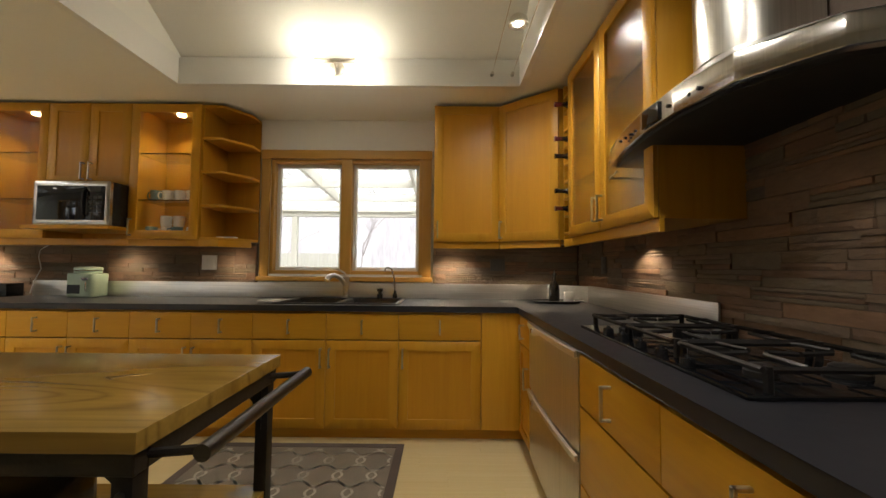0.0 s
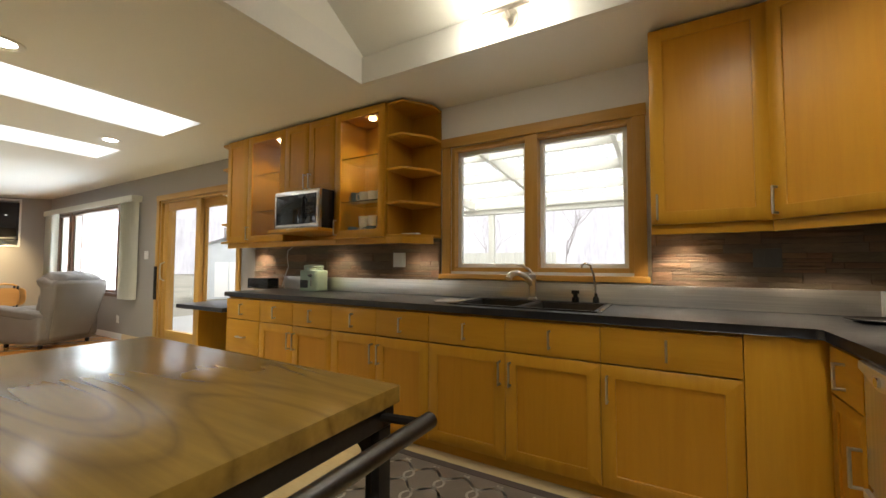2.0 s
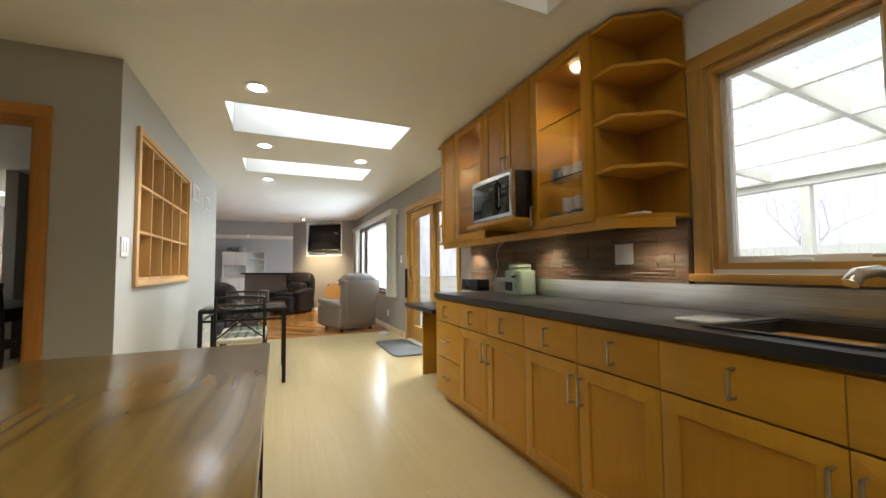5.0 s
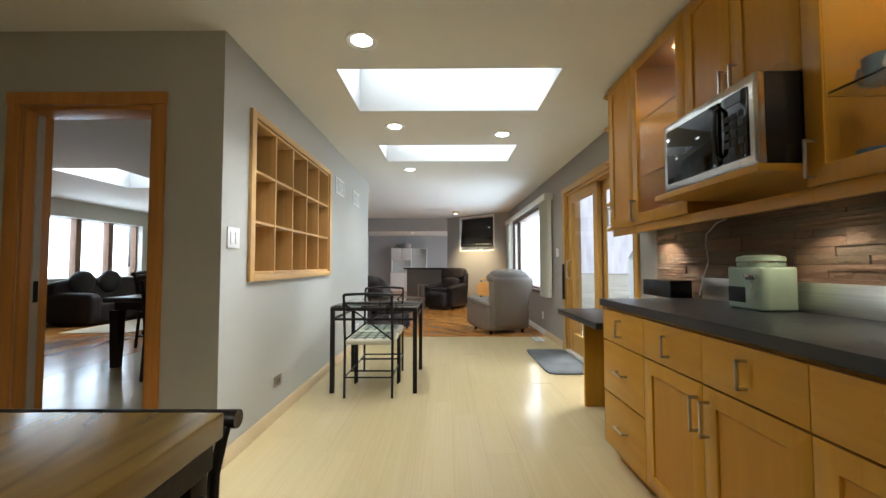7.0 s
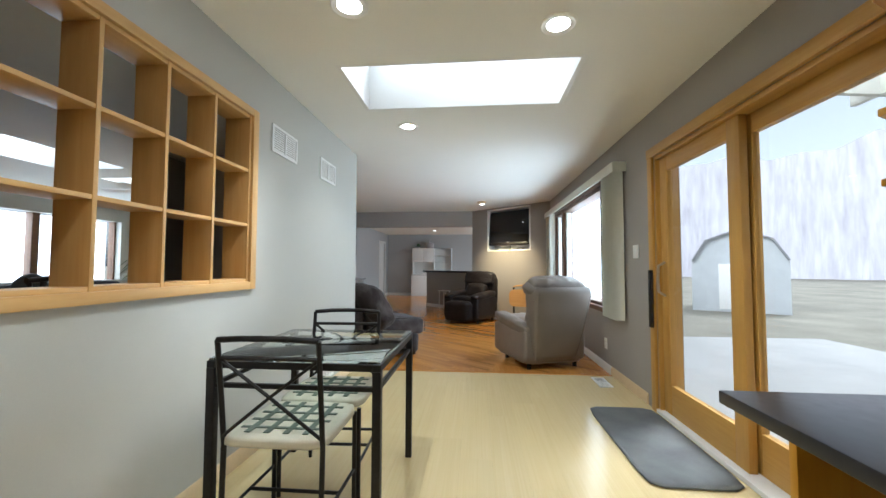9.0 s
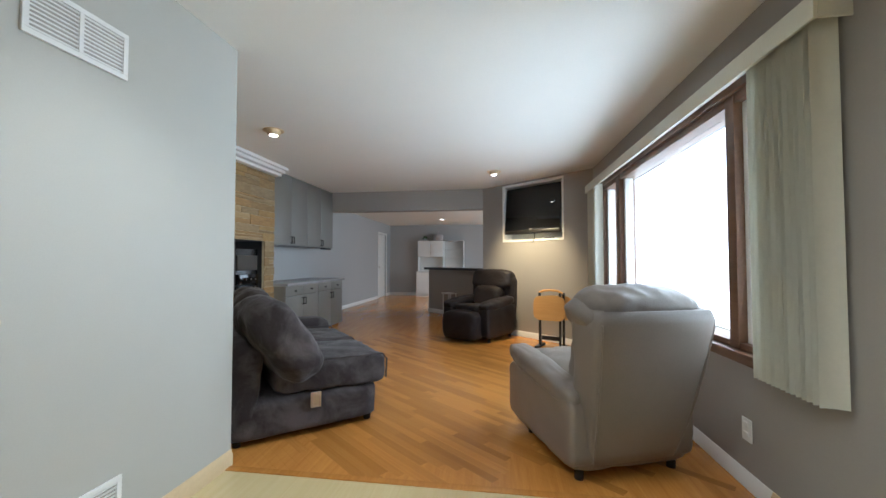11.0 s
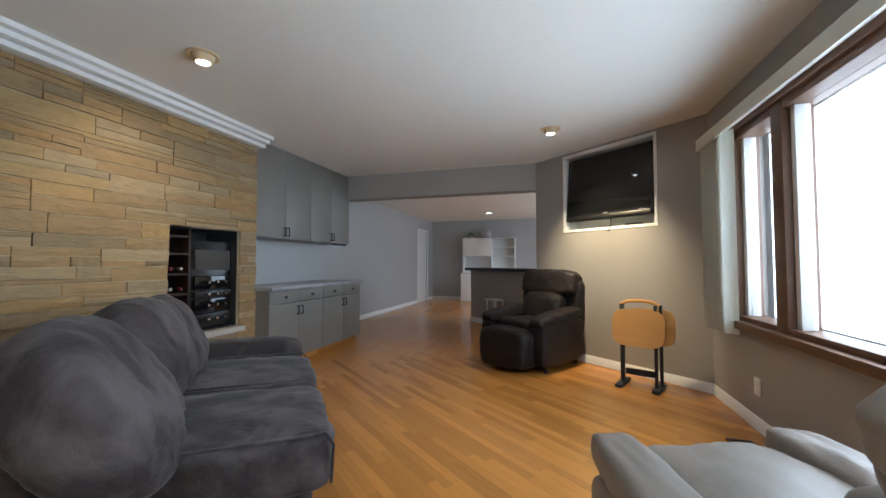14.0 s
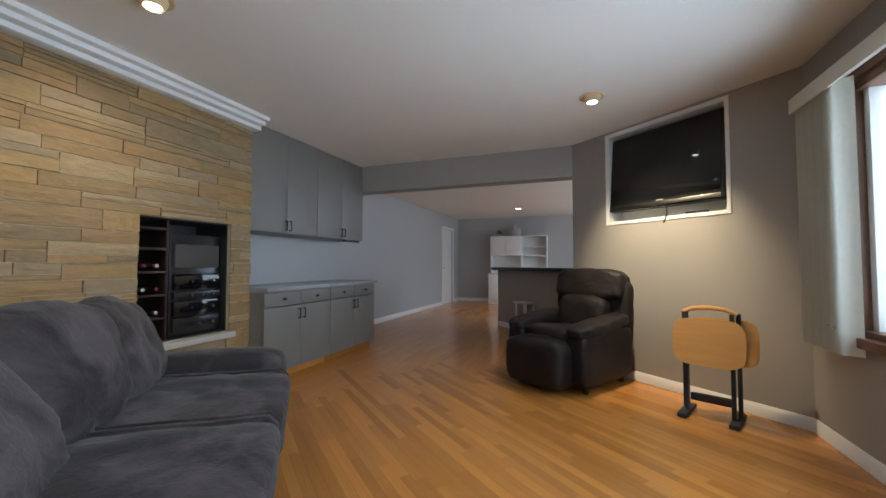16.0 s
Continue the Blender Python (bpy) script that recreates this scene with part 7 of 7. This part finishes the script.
rng = random.Random(21)
plank_meshes = []
for k in range(3):
    bm = bmesh.new()
    box_bm(bm, -0.5, -0.5, -0.5, 0.5, 0.5, 0.5)
    plank_meshes.append(bm)
kf = thing("floor", pose(0, 0, 0), "pale maple plank floor with a satin finish", "floor", kind="structure")
maple_plank = to_mesh("maple_plank", plank_meshes[0], maple)
oak_plank = to_mesh("oak_plank", plank_meshes[1], oak_floor)
plank_meshes[2].free()
y = -1.6
row = 0
while y < NORTH:
    w = min(0.19, NORTH - y)
    x = -6.22 - rng.uniform(0, 1.0)
    while x < EAST:
        a, b = max(x, -6.22), min(x + 1.25, EAST)
        if b - a > 0.02:
            piece(maple_plank, pose((a + b) / 2, y + w / 2, -0.008), b - a - 0.0003, w - 0.0003, 0.016, kf, "plank")
        x += 1.25
    y += 0.19
    row += 1
ff = thing("family_floor", pose(0, 0, 0), "honey plank floor of the family room", "floor", kind="structure")
y = -5.3
while y < 0.97:
    x0 = -10.0 if y < -1.3 else -6.1
    x = x0 - rng.uniform(0, 1.6)
    while x < -2.28:
        a, b = max(x, x0), min(x + 1.8, -2.28)
        if b - a > 0.02 and y + 0.24 < (-1.1 if a < -6.2 else 0.97):
            piece(oak_plank, pose((a + b) / 2, y + 0.12, -0.009), b - a - 0.002, 0.238, 0.016, ff, "plank")
        x += 1.8
    y += 0.24
lf = thing("oak_floor", pose(0, 0, 0), "glossy oak strip floor laid on the diagonal", "floor", kind="structure")
ang = radians(50.4)
ux, uy = Vector((math.cos(ang), math.sin(ang), 0)), Vector((-math.sin(ang), math.cos(ang), 0))
rest, near, count = bmesh.new(), 0, 0
o = Vector((-8.5, 1.9, 0))
cand = []
v = -8.0
while v < 8.0:
    u = -8.5 - rng.uniform(0, 0.9)
    while u < 8.5:
        ln = rng.choice((0.45, 0.6, 0.75, 0.9, 1.1))
        c = o + ux * (u + ln / 2) + uy * v
        south, north = (-0.8 if c.x > -11 else -1.1), (NORTH + 0.05 if c.x > -9.5 else 5.0)
        start = c - ux * ln / 2
        lo = max(0.0, (south - start.y) / ux.y, (-17.3 - start.x) / ux.x)
        hi = min(ln, (north - start.y) / ux.y, (-5.75 - start.x) / ux.x)
        if hi - lo > 0.03:
            cand.append((start + ux * (lo + hi) / 2, hi - lo))
        u += ln
    v += 0.057
cand.sort(key=lambda t: (t[0] - Vector((-8.3, 2.2, 0))).length)
for k, (c, ln) in enumerate(cand):
    m = Matrix.Translation((c.x, c.y, -0.0115)) @ Matrix.Rotation(ang, 4, "Z")
    if k < 300:
        piece(oak_plank, m, ln - 0.0012, 0.0562, 0.016, lf, "plank")
    else:
        box_bm(rest, -ln / 2 + 0.0006, -0.0281, -0.008, ln / 2 - 0.0006, 0.0281, 0.008, m)
r = part("planks", rest, oak_floor, lf)
tagged(r, kind="stuff")
structure(box("threshold", -6.245, 1.12, -0.002, -6.20, NORTH, 0.006, oak_floor, None, 0.003), "oak strip where the two floors meet", "threshold")


def lay(parent, meshes, m, w, h, band, lengths, depth, jitter, holes=(), gap=0.003, seed=1, name="stone", split=0.5):
    """Bands of split stone on a face w by h, in local x and z, some stones split into two or three thin ones; the room is towards -y."""
    rng = random.Random(seed)
    todo = []

    def place(a, b, z0, z1):
        spans = [(a, b)]
        for h0, h1, g0, g1 in holes:
            if z1 > g0 + 0.01 and z0 < g1 - 0.01:
                spans = [s for p, q in spans for s in ((p, min(q, h0)), (max(p, h1), q)) if s[1] - s[0] > 0.015]
        for p, q in spans:
            if q - p > 0.02:
                todo.append(((p + q) / 2, (z0 + z1) / 2, q - p - gap, z1 - z0 - gap, depth + rng.uniform(-jitter, jitter)))

    z = 0.0
    while z < h - 0.01:
        top = min(z + rng.uniform(*band), h)
        top = h if h - top < band[0] * 0.5 else top
        for h0, h1, g0, g1 in holes:
            for g in (g0, g1):
                top = g if z < g - 0.02 and abs(top - g) < band[0] * 0.6 else top
        x = -rng.uniform(0, lengths[0])
        while x < w:
            ln = rng.uniform(*lengths)
            a, b = max(0.0, x), min(w, x + ln)
            x += ln
            if b - a < 0.02:
                continue
            if rng.random() < split and top - z > band[0]:
                cuts = [z, z + (top - z) * rng.uniform(0.35, 0.65), top] if rng.random() < 0.75 else [z, z + (top - z) * 0.34, z + (top - z) * 0.67, top]
                for c0, c1 in zip(cuts, cuts[1:]):
                    if rng.random() < 0.4 and b - a > lengths[0]:
                        c = a + (b - a) * rng.uniform(0.3, 0.7)
                        place(a, c, c0, c1), place(c, b, c0, c1)
                    else:
                        place(a, b, c0, c1)
            else:
                place(a, b, z, top)
        z = top
    for k, (cx, cz_, sx, sz, dp) in enumerate(todo):
        piece(meshes[k % len(meshes)], m @ pose(cx, -dp / 2, cz_), sx, dp, sz, parent, name)


slates = [unit_piece("slate_piece", 0.09, slate, s) for s in range(6)]
ledges = [unit_piece("ledge_piece", 0.16, sandstone, s + 20) for s in range(8)]
sp = thing("stone_backsplash", pose(0, 0, 0), "stacked brown slate backsplash", "backsplash", kind="structure")
box("backing", -3.02, NORTH - 0.008, TOP - 0.12, -0.65, NORTH - 0.0005, UB - 0.002, grout_dark, sp, 0)
box("backing", 0.83, NORTH - 0.008, TOP - 0.12, EAST, NORTH - 0.0005, UB - 0.002, grout_dark, sp, 0)
box("backing", EAST - 0.008, 0.6, TOP, EAST - 0.0005, NORTH - 0.008, CEIL - 0.01, grout_dark, sp, 0)
lay(sp, slates, pose(-3.02, NORTH - 0.008, TOP - 0.1), 2.36, UB - TOP + 0.10, (0.045, 0.085), (0.16, 0.42), 0.018, 0.006, seed=3)
lay(sp, slates, pose(0.83, NORTH - 0.008, TOP + 0.10), EAST - 0.83 - 0.03, UB - TOP - 0.10, (0.045, 0.085), (0.16, 0.42), 0.018, 0.006, seed=4)
lay(sp, slates, pose(EAST - 0.008, 3.88, TOP + 0.002, 0, 0, -90), 3.2, 0.9, (0.045, 0.09), (0.18, 0.46), 0.018, 0.006, seed=5)
st = thing("stone_fireplace_wall", pose(0, 0, 0), "golden ledge-stone fireplace wall", "fireplace", kind="structure")
part("mortar_bed", boxes_bm([(-8.99, -0.36, 0, -8.78, -0.335, CEIL - 0.1), (-8.06, -0.36, 0, -6.26, -0.335, CEIL - 0.1), (-8.78, -0.36, 1.43, -8.06, -0.335, CEIL - 0.1), (-8.78, -0.36, 0, -8.06, -0.335, 0.47)]), mortar, st)
lay(st, ledges, pose(-6.27, -0.335, 0.0, 0, 0, 180), 2.72, CEIL - 0.11, (0.07, 0.13), (0.26, 0.72), 0.017, 0.007, [(1.79, 2.51, 0.52, 1.43)], gap=0.005, seed=8, split=0.42)
